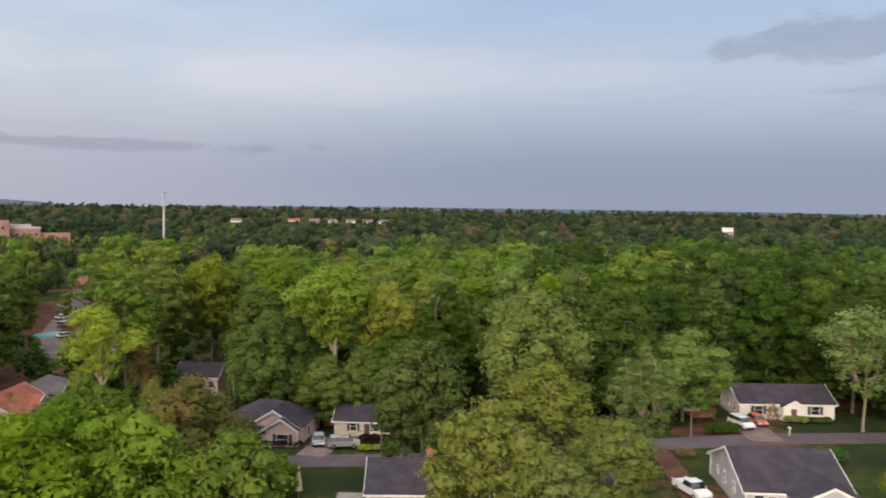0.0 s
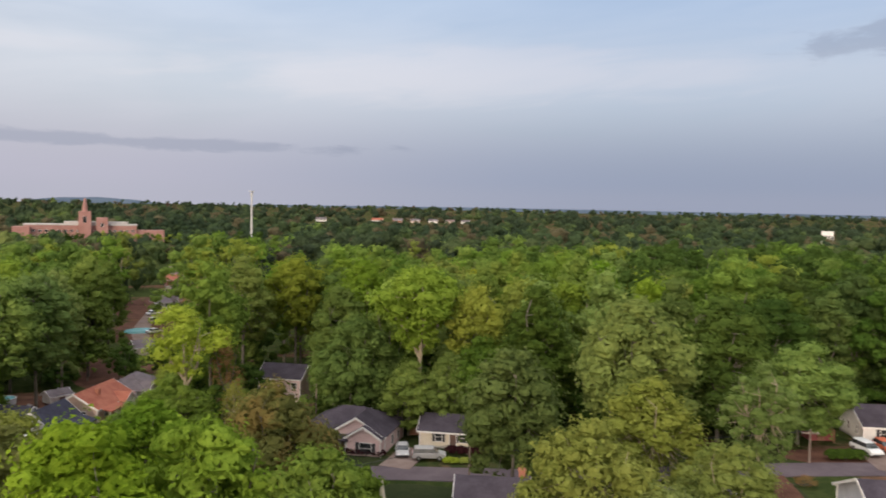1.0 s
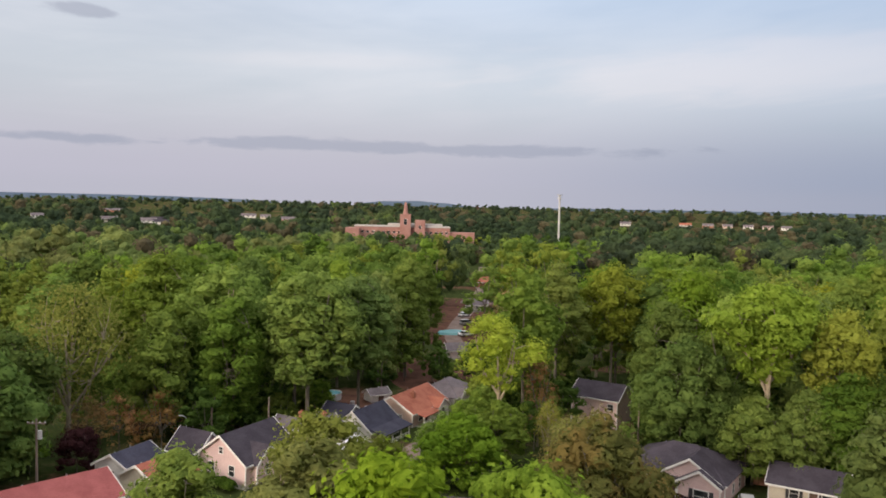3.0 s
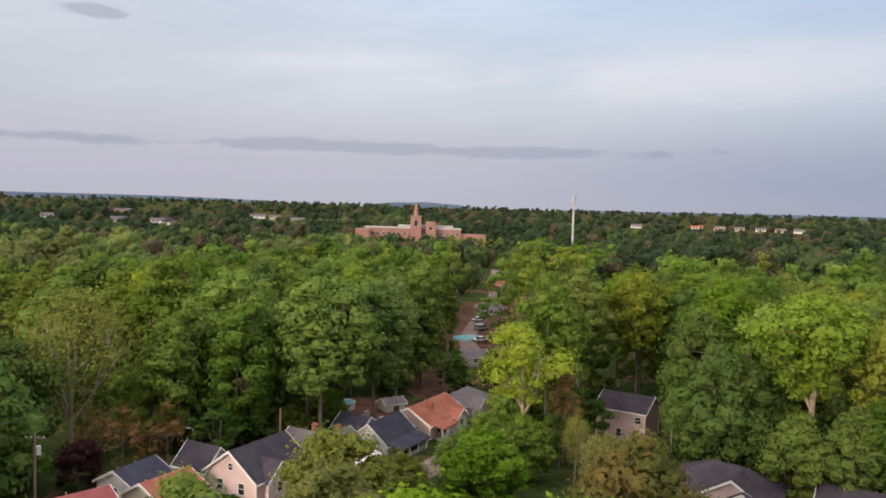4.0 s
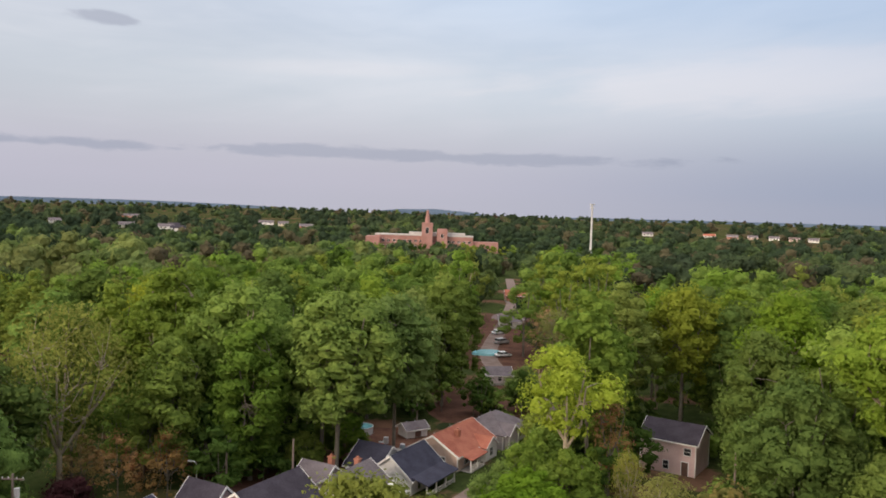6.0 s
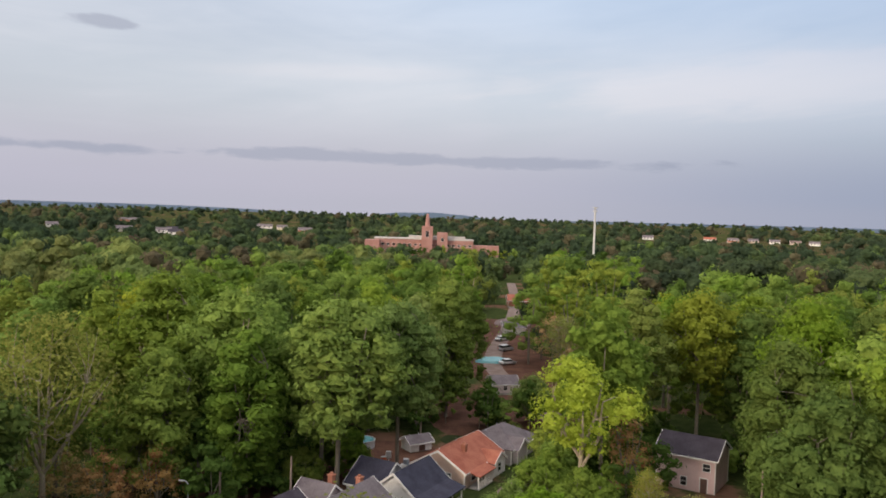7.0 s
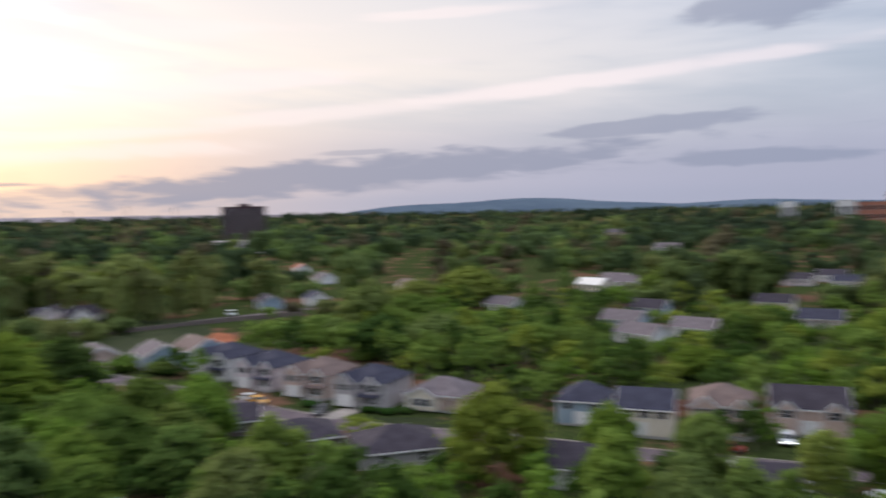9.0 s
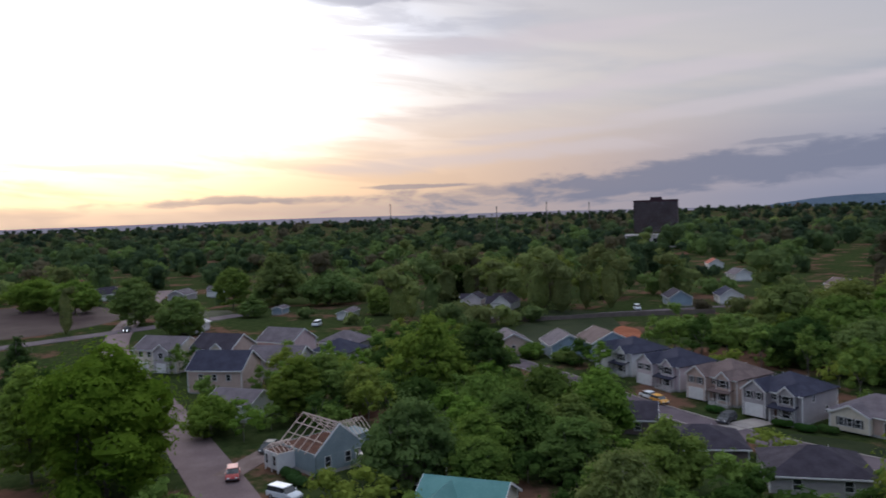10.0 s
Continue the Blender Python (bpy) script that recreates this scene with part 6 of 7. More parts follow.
def ball(c, rad, nu=6, nv=4, squash=0.9, r=None):
    r = rng if r is None else r
    vs = [(c[0], c[1], c[2] + rad * squash)]
    for j in range(1, nv):
        th = math.pi * j / nv
        for i in range(nu):
            ph = 2 * math.pi * (i + .5 * (j % 2)) / nu
            k = rad * r.uniform(.8, 1.1)
            vs.append((c[0] + k * math.sin(th) * math.cos(ph), c[1] + k * math.sin(th) * math.sin(ph), c[2] + k * squash * math.cos(th)))
    vs.append((c[0], c[1], c[2] - rad * squash))
    fs = []
    for i in range(nu):
        fs.append((0, 1 + i, 1 + (i + 1) % nu))
        fs.append((len(vs) - 1, 1 + (nv - 2) * nu + (i + 1) % nu, 1 + (nv - 2) * nu + i))
    for j in range(nv - 2):
        for i in range(nu):
            a, b = 1 + j * nu + i, 1 + j * nu + (i + 1) % nu
            fs.append((a, a + nu, b + nu, b))
    return vs, fs


def tree_data(H, R, base, lobes, leaves, size, shape="dome", core=0.74, limb=1.0, airy=0.0, seed=0, fine=True, lobe_k=(.20, .40)):
    """Meshes of trunk and crown for a tree H high and R in radius whose crown begins at base: flattened leaf clumps at the ends of forking limbs."""
    r = np.random.default_rng(seed)
    ch = H - base
    p = r.uniform(0, 2 * math.pi, 4)
    cen, rad, squash = [], [], []
    tries = 0
    while len(cen) < lobes and tries < 3000:
        tries += 1
        az = tries * 2.39996 + r.uniform(-.5, .5)
        t = r.uniform(0, 1) ** (.75 if shape == "dome" else .6 if shape == "vase" else 1.0)
        lr = R * r.uniform(*lobe_k) * (1.15 if t > .35 else .85)
        if shape == "vase":
            wide = .34 + .66 * min(1.0, t * 1.7) if t < .62 else math.sqrt(max(.02, 1 - ((t - .62) / .40) ** 2))
        elif shape == "cone":
            wide = 1.05 - .85 * t
            lr *= .5 + .5 * wide
        else:
            wide = math.sqrt(max(.02, 1 - ((t - .42) / .60) ** 2))
        reach = (1 + .15 * math.sin(2 * az + p[0]) + .11 * math.sin(3 * az + p[1]) + .10 * math.sin(5 * t + p[2])) * .93
        f = math.sqrt(r.uniform(.0 if t > .7 else .45, 1.0))
        rr = max(0.0, R * wide * reach - lr * .65) * f
        drop = .10 * ch * math.sin(2 * az + p[3]) * (1 if t > .5 else 0) * f
        c = np.array((math.cos(az) * rr, math.sin(az) * rr, base + lr * .5 + t * (ch - lr * 1.05) + min(0.0, drop)))
        if all(np.linalg.norm((c - q) * (1, 1, 1.5)) > .40 * (lr + q2) for q, q2 in zip(cen, rad)):
            cen.append(c)
            rad.append(lr)
            squash.append(r.uniform(.50, .78))
    cen, rad, squash = np.array(cen), np.array(rad), np.array(squash)
    # crown
    n_each = np.maximum(6, (leaves * rad ** 2 / (rad ** 2).sum()).astype(int))
    pts, outs = [], []
    for c, lr, sq, n in zip(cen, rad, squash, n_each):
        d = unit(n, r)
        d[:, 2] = np.where((d[:, 2] < -.1) & (r.uniform(size=n) < .7), -d[:, 2], d[:, 2])
        away = c * np.array((1, 1, 0)) / (np.linalg.norm(c[:2]) + .4)
        k = 1 + .20 * np.sin(d[:, 0] * 4 + c[0]) * np.sin(d[:, 1] * 4 + c[1]) + r.uniform(-.24 - airy, .10, n)
        k = np.where(r.uniform(size=n) < .10 + airy * .5, k * r.uniform(1.08, 1.42, n), k)
        q = d * (lr * k)[:, None] * np.array((1, 1, sq))
        q[:, 2] -= .22 * np.maximum(0.0, q @ away)          # clumps droop outwards
        pts.append(c + q)
        outs.append(d)
    pts, outs = np.concatenate(pts), np.concatenate(outs)
    verts = [tuple(v) for v in cards(pts, outs, size, .45 + airy, r)]
    faces = [(i, i + 1, i + 2, i + 3) for i in range(0, len(verts), 4)]
    if core:
        for c, lr, sq in zip(cen, rad, squash):
            bv, bf = ball(c - np.array((0, 0, lr * .08)), lr * core, *((6, 4) if fine else (5, 3)), squash=sq, r=r)
            o = len(verts)
            verts += bv
            faces += [tuple(i + o for i in f) for f in bf]
    # trunk, main limbs and the branches that carry the clumps
    bm = bmesh.new()
    tr = max(.10, .0125 * H) * limb
    fork = base + ch * (.10 if shape == "vase" else .30)
    lean = r.uniform(-.03, .03, 2) * fork
    sides = 8 if fine else 5
    if fine:
        tube(bm, (0, 0, -.6), (0, 0, .6), tr * 1.5, tr, sides)
    tube(bm, (0, 0, .6 if fine else -.6), (lean[0], lean[1], fork), tr, tr * .7, sides)
    top = np.array((lean[0], lean[1], fork))
    mains = 5 if fine else 3
    a0 = r.uniform(0, 6.28)
    tips = []
    for i in range(mains):
        az = a0 + i * 2 * math.pi / mains + r.uniform(-.4, .4)
        spread = R * r.uniform(.34, .58)
        tip = np.array((math.cos(az) * spread, math.sin(az) * spread, fork + (H - fork) * r.uniform(.45, .72)))
        start = top * np.array((1, 1, r.uniform(.78, 1.0)))
        mid = start * .5 + tip * .5 + np.array((math.cos(az), math.sin(az), -.6)) * R * r.uniform(.04, .12)
        tube(bm, start, mid, tr * .52, tr * .40, 6 if fine else 4)
        tube(bm, mid, tip, tr * .40, tr * .22, 5 if fine else 4)
        tips += [(mid, tr * .30), (tip, tr * .22)]
    if fine:
        for c, lr in zip(cen, rad):
            a, w = min(tips, key=lambda q: np.linalg.norm(q[0] - c) + (3 if q[0][2] > c[2] else 0))
            mid = (a + c) / 2 + np.array((0, 0, r.uniform(-.06, .04) * R)) + r.uniform(-.05, .05, 3) * R
            tube(bm, a, mid, w, w * .6, 4)
            tube(bm, mid, c + (c - mid) * .5, w * .6, w * .15, 4)
    return bm, (verts, faces)


SPECIES = {
    # leaf, bark, shape, base share, lobes, leaves, leaf size, core, airy, words
    "round": ("l_round", "bark", "dome", .03, 74, 3000, .56, .74, .02, "broad green oak with a full clumpy crown"),
    "edge": ("l_round", "bark", "dome", .26, 70, 3000, .56, .74, .02, "tall green oak on a bare lower trunk at the wood's edge"),
    "mid": ("l_mid", "bark", "dome", .04, 72, 3000, .56, .74, .02, "deep green oak with a full crown"),
    "dark": ("l_dark", "bark", "dome", .03, 74, 3000, .56, .74, .02, "dark green oak with a dense crown"),
    "bright": ("l_bright", "bark", "dome", .03, 72, 3000, .56, .74, .02, "bright green maple with a clumpy crown"),
    "olive": ("l_olive", "bark", "dome", .30, 58, 2800, .52, .66, .06, "olive-green oak in new leaf on bare trunks"),
    "light": ("l_light", "barkp", "dome", .05, 66, 3000, .50, .66, .06, "pale yellow-green tree in spring leaf"),
    "yellow": ("l_yellow", "barkp", "vase", .38, 20, 2600, .44, .56, .08, "yellow-green tree with pale spreading limbs"),
    "umbrella": ("l_vivid", "barkp", "vase", .40, 54, 3000, .50, .70, .03, "tall yellow-green tree with a flat spreading crown on pale limbs"),
    "sage": ("l_sage", "barkp", "dome", .30, 58, 2600, .44, .56, .08, "tall airy sage-green tree beside the drive"),
    "vase": ("l_bright", "barkp", "vase", .22, 54, 2700, .52, .62, .05, "green tree with pale forking limbs"),
    "airy": ("l_sage", "barkp", "vase", .16, 40, 2500, .46, .46, .16, "airy pale-green tree with spreading bare limbs"),
    "bare": ("l_pale", "barkp", "vase", .12, 70, 3000, .44, .0, .20, "half-bare tree with pale branching limbs"),
    "cedar": ("l_dark", "bark", "cone", .04, 44, 2000, .45, .68, .0, "dark conical evergreen by the road"),
    "magnolia": ("l_brown", "bark", "dome", .03, 70, 4600, .40, .72, .0, "dense bronze-green magnolia beside the street"),
    "plum": ("l_plum", "bark", "dome", .06, 30, 1800, .40, .70, .0, "dark maroon plum tree in the garden"),
    "rust": ("l_rust", "bark", "dome", .03, 34, 1700, .42, .40, .14, "rust-brown thicket of saplings"),
}
PROTO = {}
LIMB = {"bare": 1.4, "airy": .8, "yellow": 1.4, "umbrella": 1.4, "vase": 1.3}


ASPECTS = (1.3, 1.9, 2.7, 3.5, 4.5)


def proto(kind, i, big, q):
    """Trunk and crown meshes 5 m in radius and 5 q high."""
    key = (kind, i, big, q)
    if key not in PROTO:
        leaf, bark, shape, base, lobes, leaves, size, core, airy, words = SPECIES[kind]
        grow = .45 + .22 * q
        share = base + (.06 if q > 2.4 else 0)
        bm, crown = tree_data(5.0 * q, 5.0, 5.0 * q * share, int(lobes * grow * (1.0 if big > .7 else .60 if big > .4 else .24)), int(leaves * big * grow * (.85 if big > 1.2 else .9)), size * (.40 if big > 3 else .62 if big > 1.2 else .85 if big > .7 else 1.05 if big > .4 else 1.7), shape, core, LIMB.get(kind, 1.0), airy, seed=hash_of(kind) + i * 13 + int(q * 10), fine=big > .7)
        me = bpy.data.meshes.new("trunk")
        bm.to_mesh(me)
        bm.free()
        me.materials.append(M[bark])
        mc = bpy.data.meshes.new("crown")
        mc.from_pydata(crown[0], [], crown[1])
        mc.materials.append(M[leaf])
        PROTO[key] = (me, mc, words)
    return PROTO[key]


def aspect(h, radius):
    return min(ASPECTS, key=lambda q: abs(math.log(q * radius / h)))


def grove(label, specs):
    """Many small trees as one body of foliage and trunks."""
    mats, vs, fs, mi = [], [], [], []
    for kind, x, y, top, radius, i in specs:
        z = ground_z(x, y)
        q = aspect(top - z, radius)
        me, mc, _ = proto(kind, i % 3, 0.07, q)
        a = radians((x * 37 + y * 91) % 360)
        for src in (mc, me):
            mat = src.materials[0]
            if mat not in mats:
                mats.append(mat)
            co = np.empty(len(src.vertices) * 3)
            src.vertices.foreach_get("co", co)
            co = co.reshape(-1, 3) * (radius / 5, radius / 5, (top - z) / (5 * q))
            co = np.stack([co[:, 0] * math.cos(a) - co[:, 1] * math.sin(a) + x, co[:, 0] * math.sin(a) + co[:, 1] * math.cos(a) + y, co[:, 2] + z], 1)
            o = len(vs)
            vs.extend(map(tuple, co.tolist()))
            for p in src.polygons:
                fs.append(tuple(v + o for v in p.vertices))
            mi += [mats.index(mat)] * len(src.polygons)
    me = bpy.data.meshes.new("grove")
    me.from_pydata(vs, [], fs)
    for m in mats:
        me.materials.append(m)
    me.polygons.foreach_set("material_index", mi)
    return tagged(new("woods", me), label, "woods", kind="stuff")


def hash_of(s):
    return sum(ord(c) * (i + 3) for i, c in enumerate(s))


TREES = []


def tree(kind, x, y, top, radius, big=1.0, variants=3, label="", name="tree"):
    z = ground_z(x, y)
    h = max(1.5, top - z)
    i = int(abs(x * 7.3 + y * 3.1)) % variants
    q = aspect(h, radius)
    me, mc, words = proto(kind, i, big, q)
    e = thing(name, label or words, "tree" if name == "tree" else "shrub", x, y, z - .05, (x * 37 + y * 91) % 360, "trees")
    e.scale = (radius / 5.0, radius / 5.0, h / (5.0 * q))
    for nm, d in (("trunk", me), ("crown", mc)):
        o = new(nm, d)
        o.parent = e
    TREES.append((x, y, radius))
    return e


# trees round the first houses
tree("umbrella", -17.9, 127.6, 27.4, 7.4, 1.8)
tree("bright", -18.6, 123.4, 13.6, 5.0, 1.4)
tree("round", -12.6, 124.6, 14.6, 4.6, 1.4)
tree("olive", -9.0, 131.5, 24.5, 6.0, 1.4)
tree("yellow", -53.6, 121.2, 20.8, 6.6, 1.8)
tree("bright", -51.6, 118.6, 9.4, 4.2, 1.4)
tree("bare", -108.4, 91.2, 24.4, 8.4, 1.8)
tree("edge", -85.4, 117.4, 26.4, 8.6, 1.6)
tree("vase", -99.6, 113.6, 26.0, 7.8, 1.6)
tree("vase", -117.0, 116.0, 27.0, 8.4, 1.6)
tree("bright", -103.0, 103.4, 19.4, 7.0, 1.6)
tree("mid", -94.4, 110.0, 22.0, 7.0, 1.6)
tree("edge", -89.0, 118.6, 22.5, 5.8, 1.6)
tree("edge", -84.6, 131.0, 25.0, 6.8, 1.6)
tree("round", -94.0, 163.0, 24.8, 6.8, 1.4)
tree("olive", -57.0, 155.6, 26.8, 6.4, 1.6)
tree("olive", -48.4, 163.0, 27.2, 7.2, 1.6)
tree("vase", -31.8, 150.6, 27.2, 7.6, 1.6)
tree("mid", -33.0, 138.4, 23.6, 6.6, 1.8)
tree("mid", -27.4, 127.4, 20.0, 6.6, 1.8)
tree("mid", -31.6, 130.4, 15.0, 5.0, 1.6)
tree("mid", -8.0, 127.6, 17.0, 6.2, 1.6)
tree("dark", -22.0, 128.0, 12.0, 5.0, 1.2)
tree("dark", .6, 122.4, 25.4, 7.2, 1.8)
tree("round", 13.4, 113.4, 25.8, 8.8, 1.8)
tree("dark", 27.4, 123.6, 25.0, 8.4, 1.6)
tree("dark", 36.4, 134.0, 24.6, 8.4, 1.6)
tree("sage", 24.6, 93.6, 20.8, 4.0, 1.6)
tree("light", 13.2, 97.2, 17.8, 6.8, 1.6)
tree("light", 5.4, 82.6, 16.6, 7.4, 1.6)
tree("light", 19.6, 86.0, 13.8, 5.0, 1.6)
tree("light", 11.6, 79.0, 11.4, 5.2, 1.6)
tree("mid", -2.4, 98.6, 20.4, 6.6, 1.6)
tree("magnolia", -30.4, 94.2, 15.9, 8.0, 1.8)
tree("bright", -34.0, 60.0, 20.8, 7.6, 1.6)
tree("bright", -26.0, 65.6, 20.0, 6.6, 1.6)
tree("round", -18.4, 68.2, 17.2, 5.4, 1.6)
tree("round", -20.6, 91.4, 7.2, 4.2, 1.4)
tree("light", -48.0, 69.0, 17.0, 6.2, 1.6)
tree("light", -42.0, 75.6, 13.0, 5.0, 1.8)
tree("bright", -59.6, 65.4, 15.0, 5.4, 1.6)
tree("light", -61.8, 89.4, 12.4, 6.6, 1.8)
tree("bright", -52.4, 106.6, 9.6, 6.0, 1.6)
tree("light", -60.0, 99.6, 7.4, 4.6, 1.6)
tree("round", -60.0, 116.0, 6.6, 3.8, 1.4)
tree("round", -60.0, 127.6, 7.6, 4.4, 1.4)
tree("olive", -62.6, 136.4, 8.0, 3.6, 1.2)
tree("bare", -45.8, 121.8, 9.0, 2.6, 1.6)
tree("rust", -50.6, 130.4, 15.2, 3.2, 1.2)
tree("rust", -92.0, 213.0, 14.0, 4.6, 1.0)
tree("bare", -84.0, 199.0, 15.0, 4.6, 1.2)
tree("rust", -78.0, 186.0, 11.0, 4.0, 1.0)
tree("dark", -71.0, 172.0, 12.0, 4.6, 1.0)
tree("round", -78.6, 168.0, 8.0, 3.8, 1.0)
tree("bare", -39.4, 113.0, 9.6, 3.4, 1.2)
tree("airy", 65.0, 118.4, 22.8, 8.0, 1.8)
tree("bright", 38.6, 123.0, 19.0, 6.8, 1.8)
tree("dark", 70.0, 131.0, 22.6, 6.8, 1.6)
tree("olive", 52.4, 86.4, 8.6, 2.8, 1.2)
tree("rust", 52.6, 121.8, 6.6, 1.8, 1.0)
tree("plum", -97.6, 84.4, 6.8, 4.0, 1.2)
tree("rust", -97.4, 98.4, 8.6, 4.6, 1.4)
tree("rust", -102.4, 95.0, 8.0, 4.6, 1.4)
tree("rust", -107.4, 93.6, 7.6, 4.4, 1.4)
tree("round", -89.6, 115.8, 5.4, 2.6, 1.0)
tree("bright", -88.4, 124.6, 6.0, 3.0, 1.0)
tree("round", -93.0, 126.6, 5.6, 2.8, 1.0)
tree("mid", -101.5, 73.4, 19.2, 8.8, 1.6)
tree("mid", -95.0, 63.6, 17.4, 7.2, 1.6)
tree("mid", -109.6, 81.6, 19.0, 7.6, 1.8)
tree("rust", 33.4, 104.6, 4.4, 1.9, 1.0, label="pinkish bare shrub beside the driveway", name="shrub")

# trees on the sunset side
tree("bright", -146.0, 27.0, 8.6, 4.6, 1.0)
tree("round", -145.0, 40.0, 8.2, 4.4, 1.0)
tree("mid", -146.5, 63.0, 8.4, 4.4, 1.0)
tree("round", -149.0, 8.0, 7.4, 3.8, 1.0)
tree("bright", -68.8, -60.2, 22.0, 11.2, 4.0)
tree("round", -63.4, -74.0, 18.5, 4.7, 0.75)
tree("round", -134.1, -74.4, 17.6, 7.6, 1.0)
tree("dark", -144.0, -72.4, 15.6, 6.4, 0.75)
tree("mid", -97.3, -34.7, 14.2, 6.0, 1.2)
tree("round", -109.1, -35.2, 10.4, 5.2, 1.0)
tree("mid", -133.3, -44.8, 11.4, 7.4, 1.0)
tree("round", -137.6, -36.6, 11.0, 6.6, 1.0)
tree("mid", -116.9, -35.9, 11.6, 6.2, 1.0)
tree("round", -122.0, -13.9, 10.2, 5.4, 1.0)
tree("light", -106.8, -9.5, 10.6, 4.8, 1.2)
tree("round", -111.9, -78.0, 13.2, 6.4, 1.0)
tree("round", -105.2, -76.1, 13.5, 5.0, 1.0)
tree("round", -90.5, -77.8, 9.4, 5.2, 0.75)
tree("light", -114.9, -70.1, 11.3, 4.4, 0.75)
tree("round", -177.4, -88.5, 4.6, 4.1, 0.75)
tree("round", -179.1, -79.2, 4.0, 4.0, 0.75)
tree("round", -124.1, -31.1, 10.4, 6.0, 1.0)
tree("round", -180.3, -256.7, 18.7, 7.2, 0.75)
tree("round", -135.7, -242.5, 19.0, 9.3, 0.75)
tree("round", -201.5, -257.1, 24.5, 12.3, 0.75)
tree("round", -214.4, -237.9, 16.8, 12.0, 0.75)
tree("round", -208.4, -193.8, 11.0, 6.3, 0.75)
tree("round", -173.4, -226.6, 9.3, 5.4, 0.75)
tree("round", -135.7, -199.9, 13.3, 8.5, 0.75)
tree("round", -133.0, -306.0, 14.7, 11.8, 0.75)
tree("round", -123.3, -329.1, 15.8, 12.4, 0.75)
tree("dark", -262.9, -214.2, 15.4, 11.1, 0.75)
tree("light", -296.6, -223.9, 17.0, 13.4, 0.75)
tree("light", -313.3, -206.6, 18.9, 14.8, 0.75)
tree("light", -298.5, -162.1, 13.1, 12.0, 0.75)
tree("round", -246.0, -58.2, 14.8, 10.8, 0.75)
tree("round", -226.9, -62.6, 8.1, 10.1, 0.75)
tree("round", -238.2, -82.8, 4.5, 9.4, 0.75)
tree("round", -242.3, -42.0, 12.9, 10.4, 0.75)
tree("round", -216.5, -25.6, 11.3, 8.3, 0.75)
tree("round", -209.4, -42.1, 3.8, 2.8, 0.75)
tree("round", -211.8, -36.9, 3.4, 2.4, 0.75)
tree("round", -207.5, -21.2, 6.8, 5.2, 0.75)
tree("bright", -116.0, -24.0, 10.0, 5.6, 1.0)
tree("round", -128.0, -52.0, 10.0, 6.0, 1.0)
tree("dark", -121.0, -62.0, 9.0, 5.0, 0.75)
tree("round", -103.0, -28.0, 9.0, 4.6, 1.0)
tree("cedar", -77.3, -144.6, 14.0, 6.2, 0.75)
tree("light", -133.1, 13.8, 14.0, 7.6, 0.75)
tree("bright", -123.2, 30.5, 12.3, 4.3, 0.75)
tree("round", -119.9, 38.8, 10.7, 4.2, 0.75)
tree("round", -119.9, 44.6, 10.2, 3.5, 0.75)
tree("olive", -131.3, 53.4, 10.7, 3.1, 0.75)
tree("round", -113.4, 69.4, 16.8, 9.4, 0.75)
tree("round", -117.0, 77.1, 17.8, 5.3, 0.75)
tree("round", -214.3, 10.9, 9.5, 8.7, 0.75)
tree("round", -214.1, -12.2, 9.3, 9.0, 0.75)
tree("light", -274.0, -53.1, 14.4, 14.2, 0.75)
tree("light", -308.5, -45.5, 17.0, 13.7, 0.75)
tree("round", -331.3, 21.3, 14.6, 8.7, 0.75)
tree("dark", -361.8, 52.6, 19.3, 14.4, 0.75)
tree("bright", -256.4, 92.1, 13.7, 5.8, 0.75)
tree("round", -248.5, 80.6, 10.6, 8.8, 0.75)
tree("round", -263.8, 104.1, 17.1, 9.6, 0.75)
tree("round", -214.0, 96.3, 10.4, 5.5, 0.75)
tree("round", -261.8, 49.2, 9.4, 7.5, 0.75)
tree("round", -211.9, 37.1, 6.2, 6.5, 0.75)
tree("round", -211.1, 59.4, 4.7, 7.2, 0.75)
tree("olive", -215.4, 121.7, 18.1, 10.9, 0.75)
tree("olive", -207.7, 137.3, 21.3, 10.9, 0.75)
tree("olive", -176.5, 110.5, 13.2, 8.7, 0.75)
tree("round", -210.3, -23.6, 7.5, 8.3, 0.75)
tree("dark", -214.4, -40.0, 10.9, 8.7, 0.75)
tree("dark", -199.5, 70.6, 5.3, 5.6, 0.75)
tree("olive", -175.1, 108.5, 15.7, 7.0, 0.75)
tree("olive", -238.7, 110.6, 17.5, 8.8, 0.75)
tree("olive", -203.0, 90.9, 12.1, 5.9, 0.75)
tree("round", -271.1, 107.0, 16.7, 10.0, 0.75)


def keep_out(x, y, pad):
    """Whether a trunk here would stand on a street, in a house or in a kept clearing."""
    if (np.hypot(SPOTS[:, 0] - x, SPOTS[:, 1] - y) < SPOTS[:, 2] + pad).any():
        return True
    return any(((x - cx) / rx) ** 2 + ((y - cy) / ry) ** 2 < 1 for cx, cy, rx, ry in CLEARINGS)


HOUSE_SPOTS = [(o.location.x, o.location.y, 8.0) for o in bpy.data.objects if o.parent is None and o.get("category") in ("house", "shed", "school")]
HOUSE_SPOTS += [(-331 + 14 * k, 555 + 8 * k, 16.0) for k in range(-4, 5)]
